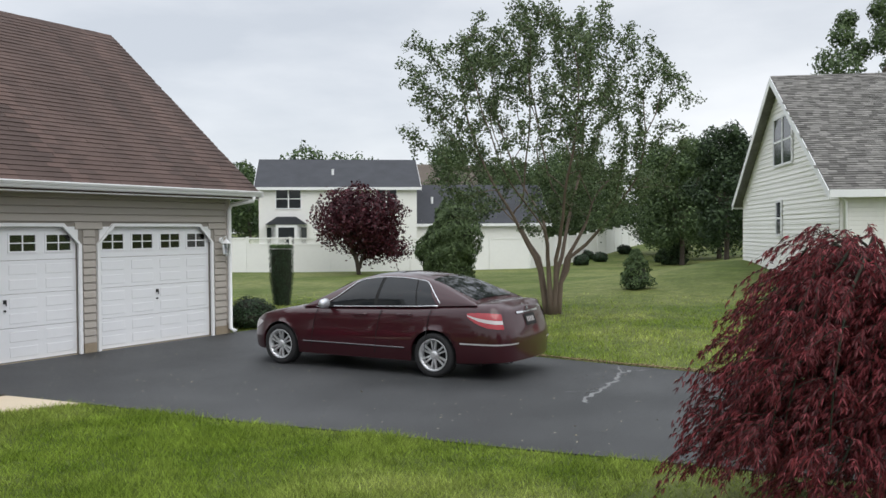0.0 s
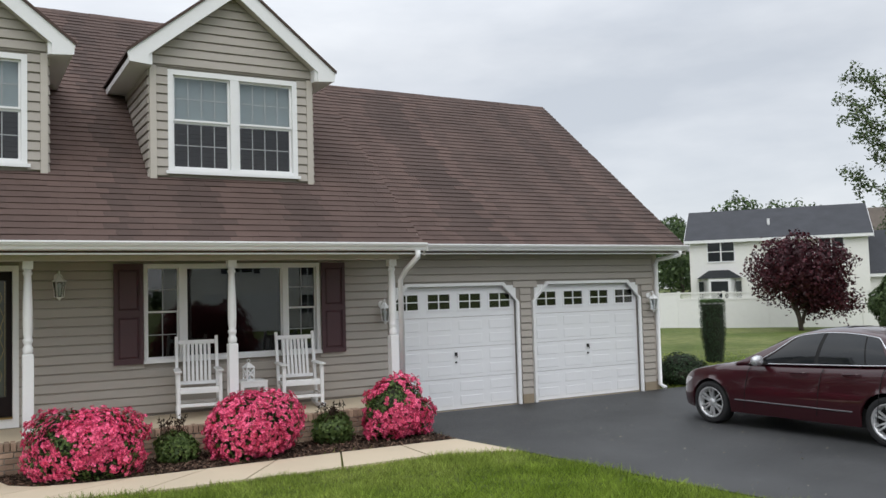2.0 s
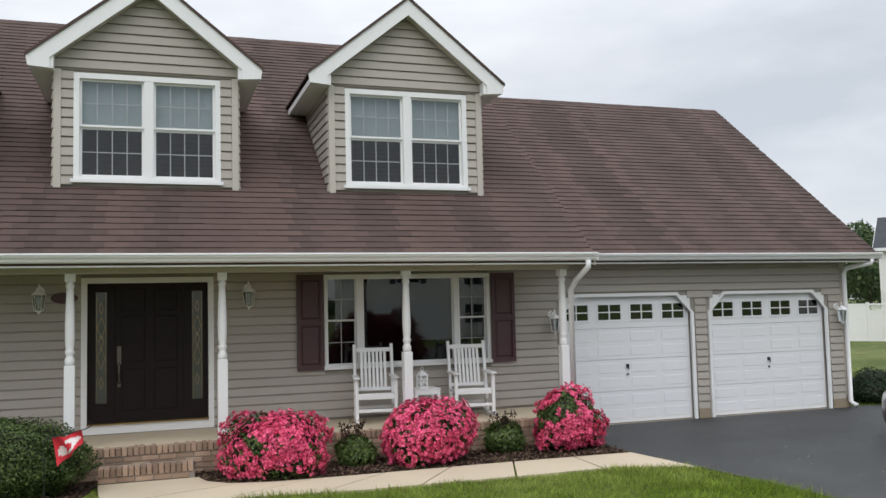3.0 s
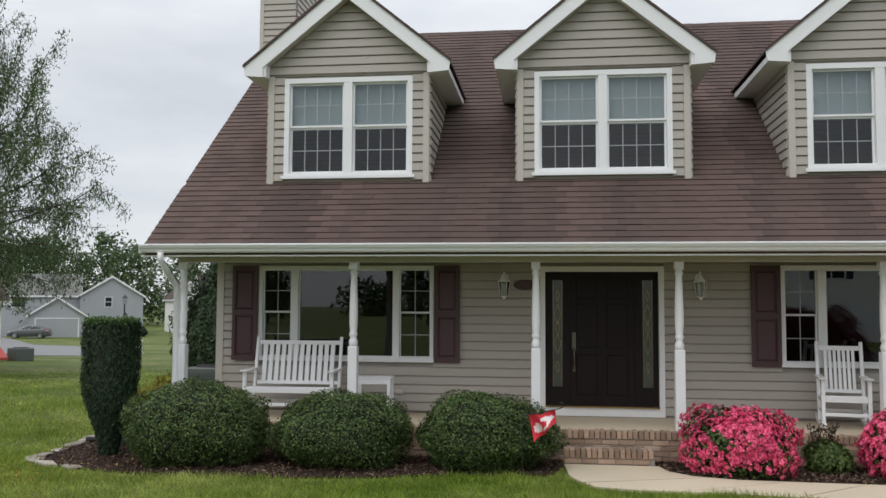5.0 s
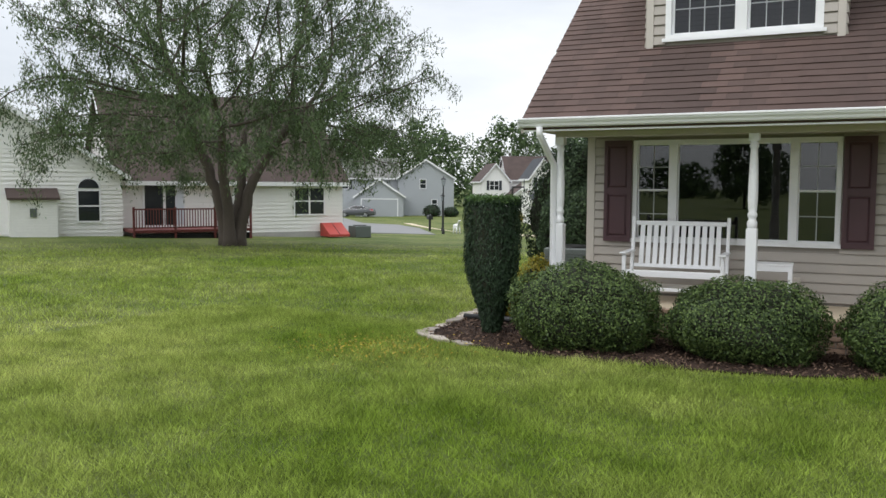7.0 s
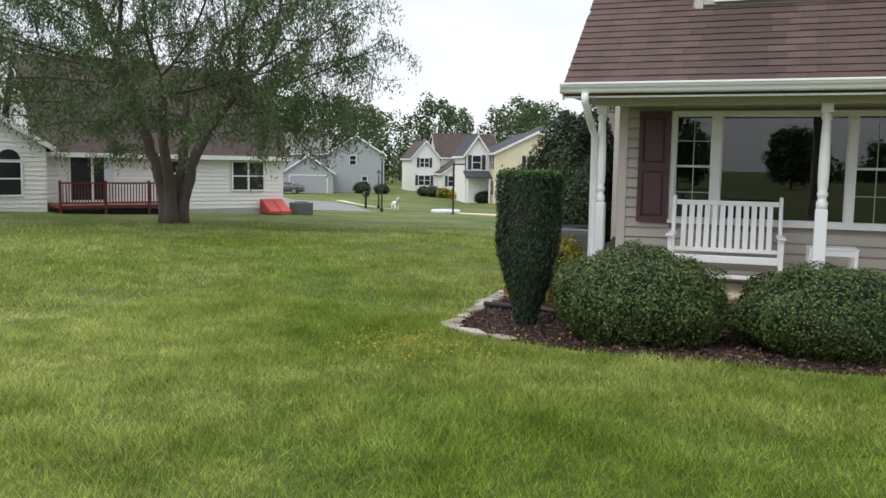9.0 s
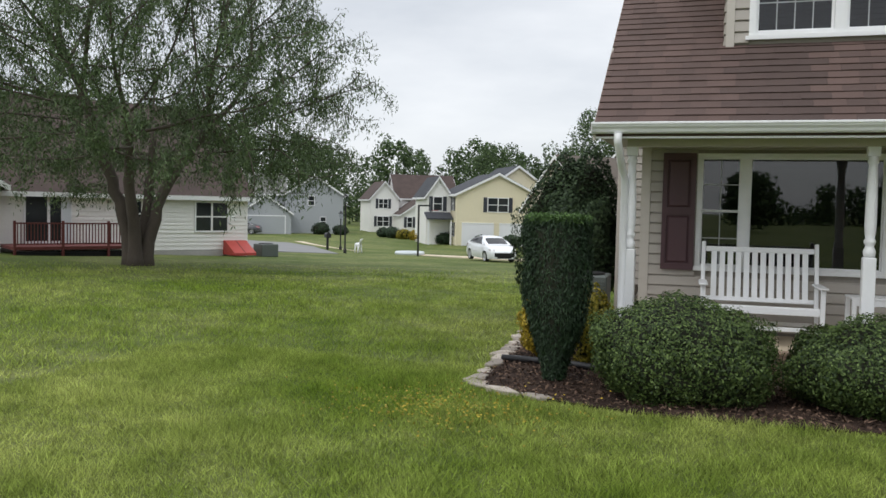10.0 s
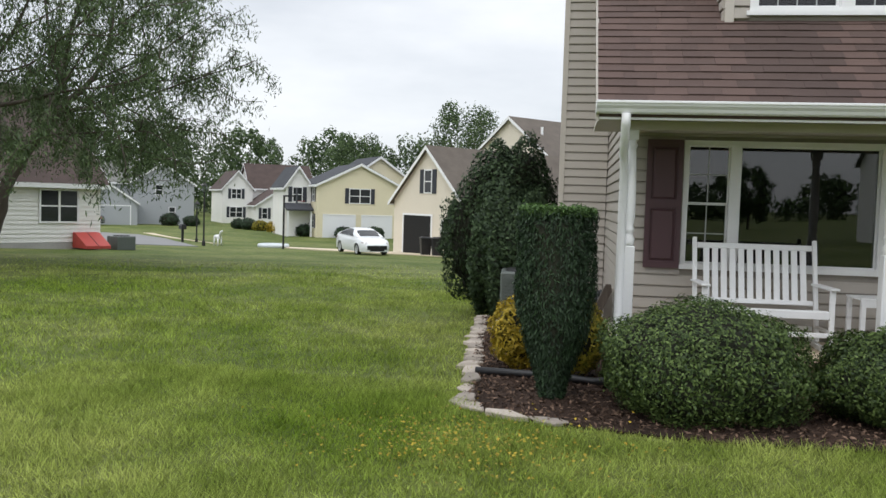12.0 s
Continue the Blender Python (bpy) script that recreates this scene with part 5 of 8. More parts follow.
# ---- garden flag by the step ----
flag = thing("garden_flag", "small red and white garden flag on a wire stand", "flag", pose(-1.20, 10.46, -0.14, 0, 0, -8))
bm = bmesh.new()
tube(bm, [(0, 0, 0), (0, 0, 0.83), (0.04, 0, 0.85), (0.42, 0, 0.935), (0.46, 0, 0.955), (0.475, 0, 0.985), (0.455, 0, 1.01), (0.43, 0, 1.0)], 0.006, 6)
part("wire_stand", bm, BLACK, flag)
FLAGRED = surface("red_flag_cloth", (0.62, 0.03, 0.05), 0.85, 0.1, 40, 3)
FLAGWHITE = surface("white_flag_cloth", (0.78, 0.70, 0.70), 0.85, 0.1, 40, 3)
cols, rows = 14, 12


def flag_point(u, v):
    return Vector((0.38 - 0.31 * u * (1 - 0.25 * v), 0.055 * math.sin(8 * u + 2.6 * v) * (0.4 + v), 0.915 - 0.07 * u - 0.29 * v * (0.5 + 0.5 * u) + 0.015 * math.sin(9 * u)))


def flag_patch(test):
    bm = bmesh.new()
    for i in range(cols):
        for j in range(rows):
            if test((i + 0.5) / cols, (j + 0.5) / rows):
                for off, flip in ((0.0, 1), (0.004, -1)):
                    q = [flag_point(a / cols, b / rows) + Vector((0, off, 0)) for a, b in ((i, j), (i + 1, j), (i + 1, j + 1), (i, j + 1))][::flip]
                    bm.faces.new([bm.verts.new(p) for p in q])
    bmesh.ops.remove_doubles(bm, verts=bm.verts[:], dist=0.0005)
    return bm


def is_white(u, v):
    return (u - 0.75) ** 2 * 4 + (v - 0.62) ** 2 * 3 < 0.16 or abs(u - 0.34 - 0.14 * math.sin(9 * v)) < 0.13 and 0.15 < v < 0.85


part("red_cloth", flag_patch(lambda u, v: not is_white(u, v)), FLAGRED, flag)
part("white_print", flag_patch(is_white), FLAGWHITE, flag)


# ---- trees ----
def grow(bm, p, d, length, radius, level, last, rng, tips, spread, lift, kids, seg=6, shrink=0.68, wiggle=0.13):
    pts, rad = [p.copy()], [radius]
    n = 4
    q, e = p.copy(), d.normalized()
    for i in range(n):
        e = (e + Vector((rng.gauss(0, wiggle), rng.gauss(0, wiggle), rng.gauss(0, wiggle) + lift[min(level, len(lift) - 1)] / n))).normalized()
        q = q + e * length / n
        pts.append(q.copy())
        rad.append(radius * (1 - 0.48 * (i + 1) / n))
    tube(bm, pts, rad, seg if level < 2 else 4)
    if level >= last - 1:
        tips.append(pts)
    if level == last:
        return
    k = rng.choice(kids[min(level, len(kids) - 1)])
    for j in range(k):
        f = 1.0 if j == 0 else rng.uniform(0.45, 0.98)
        i = min(int(f * n), n - 1)
        start = pts[i] + (pts[i + 1] - pts[i]) * (f * n - i)
        ang = spread[min(level, len(spread) - 1)] * (0.45 if j == 0 else 1.0) * rng.uniform(0.7, 1.3)
        axis = Matrix.Rotation(rng.uniform(0, 2 * math.pi), 3, e) @ e.orthogonal().normalized()
        nd = (e * math.cos(ang) + axis * math.sin(ang)).normalized()
        grow(bm, start, nd, length * shrink * rng.uniform(0.8, 1.15), rad[min(i + 1, n)] * 0.72, level + 1, last, rng, tips, spread, lift, kids, seg, shrink, wiggle)


def tip_leaves(tips, per, sigma, rs, drop=0.0):
    """Points and outward directions of leaves strewn along the twigs."""
    P = np.array([[tuple(q) for q in t] for t in tips])
    n = len(P)
    idx = np.repeat(np.arange(n), per)
    f = rs.uniform(0.25, 1.08, len(idx)) * (P.shape[1] - 1)
    i = np.clip(f.astype(int), 0, P.shape[1] - 2)
    w = (f - i)[:, None]
    p = P[idx, i] * (1 - w) + P[idx, i + 1] * w
    g = rs.normal(0, sigma, p.shape)
    g[:, 2] -= drop * np.abs(rs.normal(0, 1, len(p)))
    return p + g, rs.normal(0, 1, p.shape) + np.array((0, 0, 0.6))


def tree(name, label, at, stems, last, spread, lift, kids, bark, leaf, per, sigma, size, ratio, seed, drop=0.0, shrink=0.68, wiggle=0.13, seg=7, tilt=0.9, droop=0.0, category="tree"):
    """A tree from its stems (start, direction, length, radius), its limbs and its leaves."""
    rng, rs = random.Random(seed), np.random.RandomState(seed)
    t = thing(name, label, category, Matrix.Translation(at))
    bm, tips = bmesh.new(), []
    for p, d, l, r in stems:
        grow(bm, Vector(p), Vector(d), l, r, 0, last, rng, tips, spread, lift, kids, seg, shrink, wiggle)
    part("trunk", bm, bark, t, smooth=True)
    p, o = tip_leaves(tips, per, sigma, rs, drop)
    part("crown", flat_mesh("crown", leaf_quads(p, o, size, size * ratio, rs, tilt, droop), 4, leaf), leaf, t)
    return t, tips


def reach_out(targets, nodes, parent, step, reach, kill, rounds):
    """Lets branches grow node by node towards the targets until each is reached; returns the nodes and their parents."""
    nodes, parent = [np.array(q, float) for q in nodes], list(parent)
    T = np.array(targets, float)
    near, dist = np.zeros(len(T), int), np.full(len(T), 1e9)
    alive, fresh = np.ones(len(T), bool), 0
    sprouts = [0] * len(nodes)
    for _ in range(rounds):
        N = np.array(nodes[fresh:])
        if len(N):
            d = np.linalg.norm(T[:, None] - N[None], axis=2)
            k = d.argmin(1)
            m = d[np.arange(len(T)), k]
            better = m < dist
            near[better], dist[better] = k[better] + fresh, m[better]
        fresh = len(nodes)
        alive &= dist > kill
        use = alive & (dist < reach)
        if not use.any():
            break
        for n in np.unique(near[use]):
            d = T[use & (near == n)] - nodes[n]
            d = (d / np.linalg.norm(d, axis=1, keepdims=True)).mean(0)
            l = np.linalg.norm(d)
            if l < 0.05 or sprouts[n] > 1:
                continue
            sprouts[n] += 1
            sprouts.append(0)
            if parent[n] >= 0:
                e = nodes[n] - nodes[parent[n]]
                d = d / l + 0.55 * e / (np.linalg.norm(e) + 1e-9)
                l = np.linalg.norm(d)
            nodes.append(nodes[n] + d / l * step)
            parent.append(int(n))
    return np.array(nodes), np.array(parent)


def limb_mesh(nodes, parent, tip, power, least):
    """Tapered limbs along the chains of a branch graph; also returns each node's radius."""
    n = len(nodes)
    kids = [[] for _ in range(n)]
    for i, q in enumerate(parent):
        if q >= 0:
            kids[q].append(i)
    area = np.zeros(n)
    for i in range(n - 1, -1, -1):
        area[i] = max(area[i], tip ** power)
        if parent[i] >= 0:
            area[parent[i]] += area[i]
    rad = area ** (1 / power)
    rad[:len(least)] = np.maximum(rad[:len(least)], least)
    bm = bmesh.new()
    starts = [(i, -1) for i in range(n) if parent[i] < 0]
    while starts:
        i, frm = starts.pop()
        pts, rr = ([tuple(nodes[frm])], [min(rad[frm], rad[i] * 1.25)]) if frm >= 0 else ([], [])
        while True:
            pts.append(tuple(nodes[i]))
            rr.append(float(rad[i]))
            if not kids[i]:
                break
            order = sorted(kids[i], key=lambda q: -rad[q])
            starts += [(q, i) for q in order[1:]]
            i = order[0]
        if len(pts) > 1:
            tube(bm, pts, rr, 8 if max(rr) > 0.06 else 5 if max(rr) > 0.02 else 3)
    return bm, rad


def clumps(rs, count, each, sigma, shape):
    """Targets in loose clumps; shape(u, v, w) lays three random shares into the crown's form."""
    c = np.array([shape(*((rs.uniform(-0.04, 0.04, 3) + i * np.array((0.8191725, 0.6710436, 0.5497005))) % 1.0)) for i in range(count)])
    return (c[:, None] + rs.normal(0, sigma, (count, each, 3))).reshape(-1, 3)


def crowned_tree(name, label, at, stems, targets, step, reach, kill, tip, power, thin, per, sigma, size, ratio, bark, leaf, seed, hang=0.0, droop=0.0, tilt=0.9, girth=(0.05, 0.03)):
    """A tree whose stems (polylines) branch out to fill a crown of targets; leaves sit on its thin twigs, and may hang below them."""
    rs = np.random.RandomState(seed)
    t = thing(name, label, "tree", Matrix.Translation(at))
    nodes, parent, least = [], [], []
    for line in stems:
        for k, q in enumerate(line):
            parent.append(len(nodes) - 1 if k else -1)
            nodes.append(q)
            f = k / (len(line) - 1)
            least.append(girth[0] * (1 - f) + girth[1] * f + 0.35 * girth[0] * max(0.0, 1 - k / 1.5))
    nodes, parent = reach_out(targets, nodes, parent, step, reach, kill, 140)
    bm, rad = limb_mesh(nodes, parent, tip, power, least)
    part("trunk", bm, bark, t, smooth=True)
    twig = np.where((rad < thin) & (parent >= 0))[0]
    idx = np.repeat(twig, per)
    f = rs.uniform(0, 1, len(idx))[:, None]
    p = nodes[idx] * f + nodes[parent[idx]] * (1 - f) + rs.normal(0, sigma, (len(idx), 3))
    p[:, 2] -= hang * np.abs(rs.normal(0, 1, len(p)))
    part("crown", flat_mesh("crown", leaf_quads(p, rs.normal(0, 1, p.shape) + np.array((0, 0, 0.6)), size, size * ratio, rs, tilt, droop), 4, leaf), leaf, t)
    return t


def bent(rs, base, points, wob=0.05):
    """A stem's polyline from its base through the points, with small wobbles."""
    q = [Vector(base)] + [Vector(v) for v in points]
    out = []
    for a, b in zip(q, q[1:]):
        n = max(2, int((b - a).length / 0.35))
        out += [tuple((a + (b - a) * (k / n)) + Vector(rs.normal(0, wob, 3)) * (0.0 if not out else 1.0)) for k in range(n)]
    return out + [tuple(q[-1])]


# the many-stemmed tree beyond the car
cz = float(terrain(18.7, 9.1))
rs = np.random.RandomState(112)


def vase(u, v, w):
    z = 2.5 + 4.9 * u ** 0.85
    r = float(np.interp(z, (2.4, 3.2, 4.3, 5.4, 6.4, 7.4), (2.2, 3.2, 3.75, 3.75, 3.0, 1.3))) * (0.12 + 0.88 * v ** 0.62)
    lean = 0.05 * (z - 2.2)
    return (r * math.cos(6.283 * w) - 0.44 * lean, r * math.sin(6.283 * w) + 0.90 * lean, z + 0.25 * r - 0.75)


vase_stems = []
for k in range(8):
    a = 2 * math.pi * k / 8 + rs.uniform(-0.25, 0.25)
    c, q = math.cos(a), math.sin(a)
    o, hi = rs.uniform(0.75, 1.15), rs.uniform(1.9, 2.6)
    vase_stems.append(bent(rs, (0.13 * c, 0.13 * q, -0.08), [(0.22 * c, 0.22 * q, 0.7), (0.42 * o * c, 0.42 * o * q, 1.35), (o * c, o * q, hi)], 0.018))
crowned_tree("crape_myrtle", "open many-stemmed tree with smooth tan trunks", (18.7, 9.10, cz), vase_stems, clumps(rs, 125, 12, 0.22, vase),
             0.17, 2.6, 0.22, 0.0052, 2.3, 0.0120, 25, 0.075, 0.092, 0.55, PALE_BARK, L_CRAPE, 113, girth=(0.072, 0.036))

# the large tree on the open lawn
wz = float(terrain(-22.7, 25.0))
rs = np.random.RandomState(212)


def dome(u, v, w):
    z = 4.1 + 9.5 * u ** 1.3
    r = float(np.interp(z, (4.4, 5.6, 7.2, 8.8, 10.5, 12.2, 13.8), (6.6, 7.1, 7.3, 6.9, 5.8, 4.1, 1.5))) * math.sqrt(0.05 + 0.95 * v)
    return (r * math.cos(6.283 * w), r * math.sin(6.283 * w), z - 0.33 * max(0.0, r - 2.6))


def across(a, h, side=0.0):
    """A place in the tree: a metres across the view from the lawn, h high, side metres along it."""
    return (0.80 * a - 0.60 * side, 0.60 * a + 0.80 * side, h)


oak_stems = [
    bent(rs, across(-0.20, -0.12), [across(-0.26, 0.9), across(-0.55, 2.0), across(-1.15, 3.7), across(-1.7, 5.6)], 0.03),
    bent(rs, across(0.22, -0.12), [across(0.26, 0.8), across(0.62, 1.9), across(1.15, 3.1, 0.2), across(2.2, 4.6, 0.4)], 0.03),
    bent(rs, across(0.10, -0.1, 0.15), [across(0.14, 0.9, 0.15), across(0.35, 2.2, 0.3), across(0.45, 4.2, 0.5)], 0.03),
    bent(rs, across(-0.05, -0.1, -0.2), [across(-0.1, 1.0, -0.25), across(-0.25, 2.6, -0.7), across(-0.3, 4.4, -1.5)], 0.03)]
crowned_tree("willow_oak", "large spreading tree with forked trunk and fine drooping leaves", (-22.7, 25.0, wz), oak_stems, clumps(rs, 430, 9, 0.50, dome),
             0.34, 5.5, 0.45, 0.0105, 2.15, 0.028, 40, 0.13, 0.165, 0.25, BARK, L_TREE, 213, hang=0.26, droop=2.2, girth=(0.235, 0.10))

# the round purple-leaved tree before the fence
px_, py_ = 34.68, 27.35
plum, tips_ = tree("plum_tree", "small round-headed tree with dark purple-red leaves", (px_, py_, float(terrain(px_, py_))),
     [((0, 0, -0.05), (0.08, -0.08, 1), 2.0, 0.12), ((0, 0.02, 0.3), (-0.28, 0.22, 1), 1.9, 0.10), ((0.02, 0, 0.3), (0.3, -0.25, 1), 1.9, 0.10)],
     3, (0.75, 0.8, 0.8), (0.1, 0.0, 0.0), ((6,), (5,), (4, 5)), BARK, L_RED, 26, 0.22, 0.17, 0.6, 301, shrink=0.60)
rs = np.random.RandomState(302)
n = 7500
d = rs.normal(0, 1, (n, 3))
d /= np.linalg.norm(d, axis=1, keepdims=True)
r = (1 + wave(d, rs, 7, 0.10)) * rs.uniform(0.60, 1.02, n)
p = d * r[:, None] * np.array((2.25, 2.25, 1.75)) + np.array((0, 0, 2.95))
keep = wave(p * 0.9, rs, 6, 0.5) > -0.45
part("outer_crown", flat_mesh("outer_crown", leaf_quads(p[keep], d[keep], 0.19, 0.12, rs, 0.7), 4, L_RED), L_RED, plum)


def laceleaf(at, seed):
    """A weeping laceleaf maple: limbs that arch over, and sprays of thin cut leaves hanging from them."""
    rng, rs = random.Random(seed), np.random.RandomState(seed)
    t = thing("japanese_maple", "weeping dark red laceleaf maple beside the drive", "tree", Matrix.Translation(at))
    bm = bmesh.new()
    tube(bm, [(0, 0, -0.05), (0.05, 0.03, 0.35), (-0.02, 0.0, 0.75)], [0.09, 0.075, 0.06], 8)
    twigs = []
    for k in range(100):
        a = 2 * math.pi * k / 100 + rng.uniform(-0.2, 0.2)
        reach = rng.uniform(0.55, 1.40)
        top = rng.uniform(1.15, 2.10) if k % 3 else rng.uniform(0.7, 1.3)
        pts = []
        for j in range(9):
            f = j / 8
            r = reach * f ** 0.85
            z = 0.6 + (top - 0.6) * math.sin(min(1, f * 1.9) * math.pi / 2) - max(0, f - 0.42) ** 1.5 * 2.3 * (top - 0.15) * 0.60
            w = 0.22 * math.sin(3 * f + k)
            pts.append(Vector((r * math.cos(a + w * 0.4), r * math.sin(a + w * 0.4), max(z, 0.16))))
        tube(bm, pts, [0.016 * (1 - 0.85 * j / 8) + 0.002 for j in range(9)], 5)
        for j in range(2, 9):
            o = Vector((math.cos(a), math.sin(a), 0))
            for _ in range(6):
                yaw = rng.gauss(0, 0.75)
                d = Matrix.Rotation(yaw, 3, "Z") @ o
                d = (d + Vector((0, 0, rng.uniform(-0.30, 0.30)))).normalized()
                p, L = pts[j] + Vector((rng.gauss(0, 0.05), rng.gauss(0, 0.05), rng.gauss(0, 0.04))), rng.uniform(0.18, 0.42)
                tw = [p + d * L * f + Vector((0, 0, -0.55 * L * f * f)) for f in (0, 0.33, 0.66, 1)]
                tube(bm, tw, [0.003, 0.0025, 0.002, 0.001], 3)
                twigs.append([tuple(q) for q in tw])
    part("trunk", bm, TWIG_SHADE, t, smooth=True)
    # leaves hang along the twigs in feathery sprays
    T = np.array(twigs)
    per = 12
    idx = np.repeat(np.arange(len(T)), per)
    f = np.tile(np.linspace(0.15, 1.0, per), len(T)) * 3
    i = np.clip(f.astype(int), 0, 2)
    p = T[idx, i] * (1 - (f - i))[:, None] + T[idx, i + 1] * (f - i)[:, None]
    n = len(p)
    p = p + rs.normal(0, 0.012, (n, 3))
    p[:, 2] = np.maximum(p[:, 2], 0.10)
    o = T[idx, i + 1] - T[idx, i]
    o /= np.linalg.norm(o, axis=1, keepdims=True)
    side = np.cross(o, np.array((0, 0, 1.0)))
    side /= np.linalg.norm(side, axis=1, keepdims=True) + 1e-9
    swing = np.where(np.arange(n) % 2, 1.0, -1.0) * 0.45 + rs.normal(0, 0.2, n)
    dip = rs.uniform(0.0, 0.55, n)
    size = rs.uniform(0.75, 1.3, n)
    quads = []
    for k in range(5):
        ang = swing + (k - 2) * 0.42
        d = o * np.cos(ang)[:, None] + side * np.sin(ang)[:, None]
        d[:, 2] -= dip
        d += rs.normal(0, 0.18, (n, 3))
        d /= np.linalg.norm(d, axis=1, keepdims=True)
        L = (0.058 * size * (1 - 0.14 * abs(k - 2)))[:, None]
        w = np.cross(d, rs.normal(0, 0.5, (n, 3)) + o)
        w /= np.linalg.norm(w, axis=1, keepdims=True)
        quads.append(np.stack([p, p + d * L * 0.45 + w * 0.0044, p + d * L + np.array((0, 0, -0.012)), p + d * L * 0.45 - w * 0.0044], 1))
    part("crown", flat_mesh("crown", np.concatenate(quads, 1).reshape(-1, 3), 4, L_MAPLE), L_MAPLE, t)


laceleaf((6.26, 0.70, 0), 404)


def conifer(name, label, at, h, r, n, size, seed, material=None, skirt=0.0, group=""):
    """A dense pointed evergreen with an uneven outline."""
    rs = np.random.RandomState(seed)
    t = thing(name, label, "tree", Matrix.Translation((at[0], at[1], float(terrain(at[0], at[1])))), group)
    z = rs.uniform(0, 1, n) ** 0.9
    a = rs.uniform(0, 2 * math.pi, n)
    prof = r * np.minimum(1, (z + 0.08) * 5) * (1 - z) ** 0.62 + 0.05
    lump = 1 + wave(np.stack([np.cos(a) * 1.3, np.sin(a) * 1.3, z * 4], 1), rs, 7, 0.16)
    rr = prof * lump * (1 - np.abs(rs.normal(0, 0.16, n)))
    p = np.stack([np.cos(a) * rr, np.sin(a) * rr, skirt + z * (h - skirt)], 1)
    o = np.stack([np.cos(a), np.sin(a), np.full(n, 0.3)], 1)
    mt = material or L_CONIFER
    part("crown", flat_mesh("crown", leaf_quads(p, o, size, size * 0.4, rs, 0.6, -0.6), 4, mt), mt, t)
    # no real stem: a wide dark core painting the crown's inner shade
    part("trunk", lathe(bmesh.new(), [(r * 0.16, -0.05), (r * 0.5, skirt + h * 0.05), (r * 0.74, skirt + h * 0.16), (r * 0.58, h * 0.45), (r * 0.3, h * 0.75), (0.03, h * 0.97)], 10), TWIG_SHADE, t)


bush("arborvitae", "dense rounded green evergreen before the fence", on_land(32.4, 20.5), (1.30, 1.30, 1.80), 1.42, 9000, 0.24, L_TREE, 501, lumps=0.17, core=0.72, ratio=0.3, category="tree")
conifer("young_evergreen", "small cone-shaped leafy evergreen on the lawn", (26.05, 9.62), 1.25, 0.52, 2200, 0.13, 502, L_FAR)


# ---- grass ----
def scatter_grass(name, x0, x1, y0, y1, density, height, width, seed, fade=None):
    """Single blades over a stretch of lawn; fade thins them out between two distances from the porch lawn."""
    rs = np.random.RandomState(seed)
    n = int((x1 - x0) * (y1 - y0) * density)
    x, y = rs.uniform(x0, x1, n), rs.uniform(y0, y1, n)
    ok = ~inside(DRIVE, x, y) & ~inside(BED_L, x, y) & ~inside(BED_R, x, y) & ~inside(WALKWAY_IN + WALKWAY_OUT[::-1], x, y) & ~((x > -5.98) & (x < 12.4) & (y > 11.5) & (y < 22))
    if fade:
        far = np.hypot(x + 3, y - 3)
        ok &= rs.uniform(0, 1, n) < 1 - smooth_step(fade[0], fade[1], far)
    x, y = x[ok], y[ok]
    n = len(x)
    tuft = 0.78 + 0.40 * np.sin(x * 2.1 + 1.3 * np.sin(y * 1.7)) * np.sin(y * 2.6 + np.sin(x * 1.1)) + 0.22 * np.sin(x * 9.1 + 2 * np.sin(y * 5.3)) * np.sin(y * 8.3)
    h = height * rs.uniform(0.5, 1.35, n) * np.maximum(tuft, 0.62)
    base = np.stack([x, y, terrain(x, y) - 0.012], 1)
    a = rs.uniform(0, 2 * math.pi, n)
    side = np.stack([np.cos(a), np.sin(a), np.zeros(n)], 1) * (width * rs.uniform(0.5, 1.3, n))[:, None]
    lean = np.stack([rs.normal(0, 0.62, n) * h, rs.normal(0, 0.62, n) * h, h], 1)
    v = np.stack([base - side, base + side, base + lean], 1).reshape(-1, 3)
    tagged(part(name, flat_mesh(name, v, 3, BLADE), BLADE), "short green grass blades", "grass", kind="stuff")


scatter_grass("grass", -11.5, 7.2, 2.6, 11.6, 3500, 0.078, 0.0056, 1)
scatter_grass("grass", -34, -11.5, 4.0, 36, 520, 0.085, 0.0095, 2, (12, 34))
scatter_grass("grass", -11.5, -6.0, 11.6, 30, 900, 0.08, 0.007, 6, (12, 30))
scatter_grass("grass", 11.3, 27, 0, 20, 420, 0.08, 0.009, 3, (16, 30))
scatter_grass("grass", -4, 7.2, -1.5, 2.6, 900, 0.06, 0.0055, 4)
rs = np.random.RandomState(5)
n = 700
p = np.stack([rs.normal(-7.15, 0.55, n), rs.normal(9.2, 0.42, n), rs.uniform(0.075, 0.115, n)], 1)
tagged(part("wildflowers", flat_mesh("wildflowers", leaf_quads(p, np.tile((0, 0, 1.0), (n, 1)), 0.026, 0.026, rs, 0.3), 4, L_GOLD), L_GOLD), "tiny yellow flowers among the grass", "flowers", kind="stuff")

# ---- on the drive: a filled crack and fallen petals ----
FILLER = surface("grey_crack_filler", (0.19, 0.195, 0.195), 0.9, 0.3, 60, 4, 0.4)
crk = random.Random(6)
line = [(9.12, 4.25), (9.5, 4.33), (10.0, 4.38), (10.45, 4.42), (10.9, 4.52), (11.3, 4.60), (11.55, 4.5), (11.8, 4.3)]
pts = []
for (xa, ya), (xb, yb) in zip(line, line[1:]):
    for k in range(6):
        pts.append((xa + (xb - xa) * k / 6 + crk.gauss(0, 0.018), ya + (yb - ya) * k / 6 + crk.gauss(0, 0.022)))
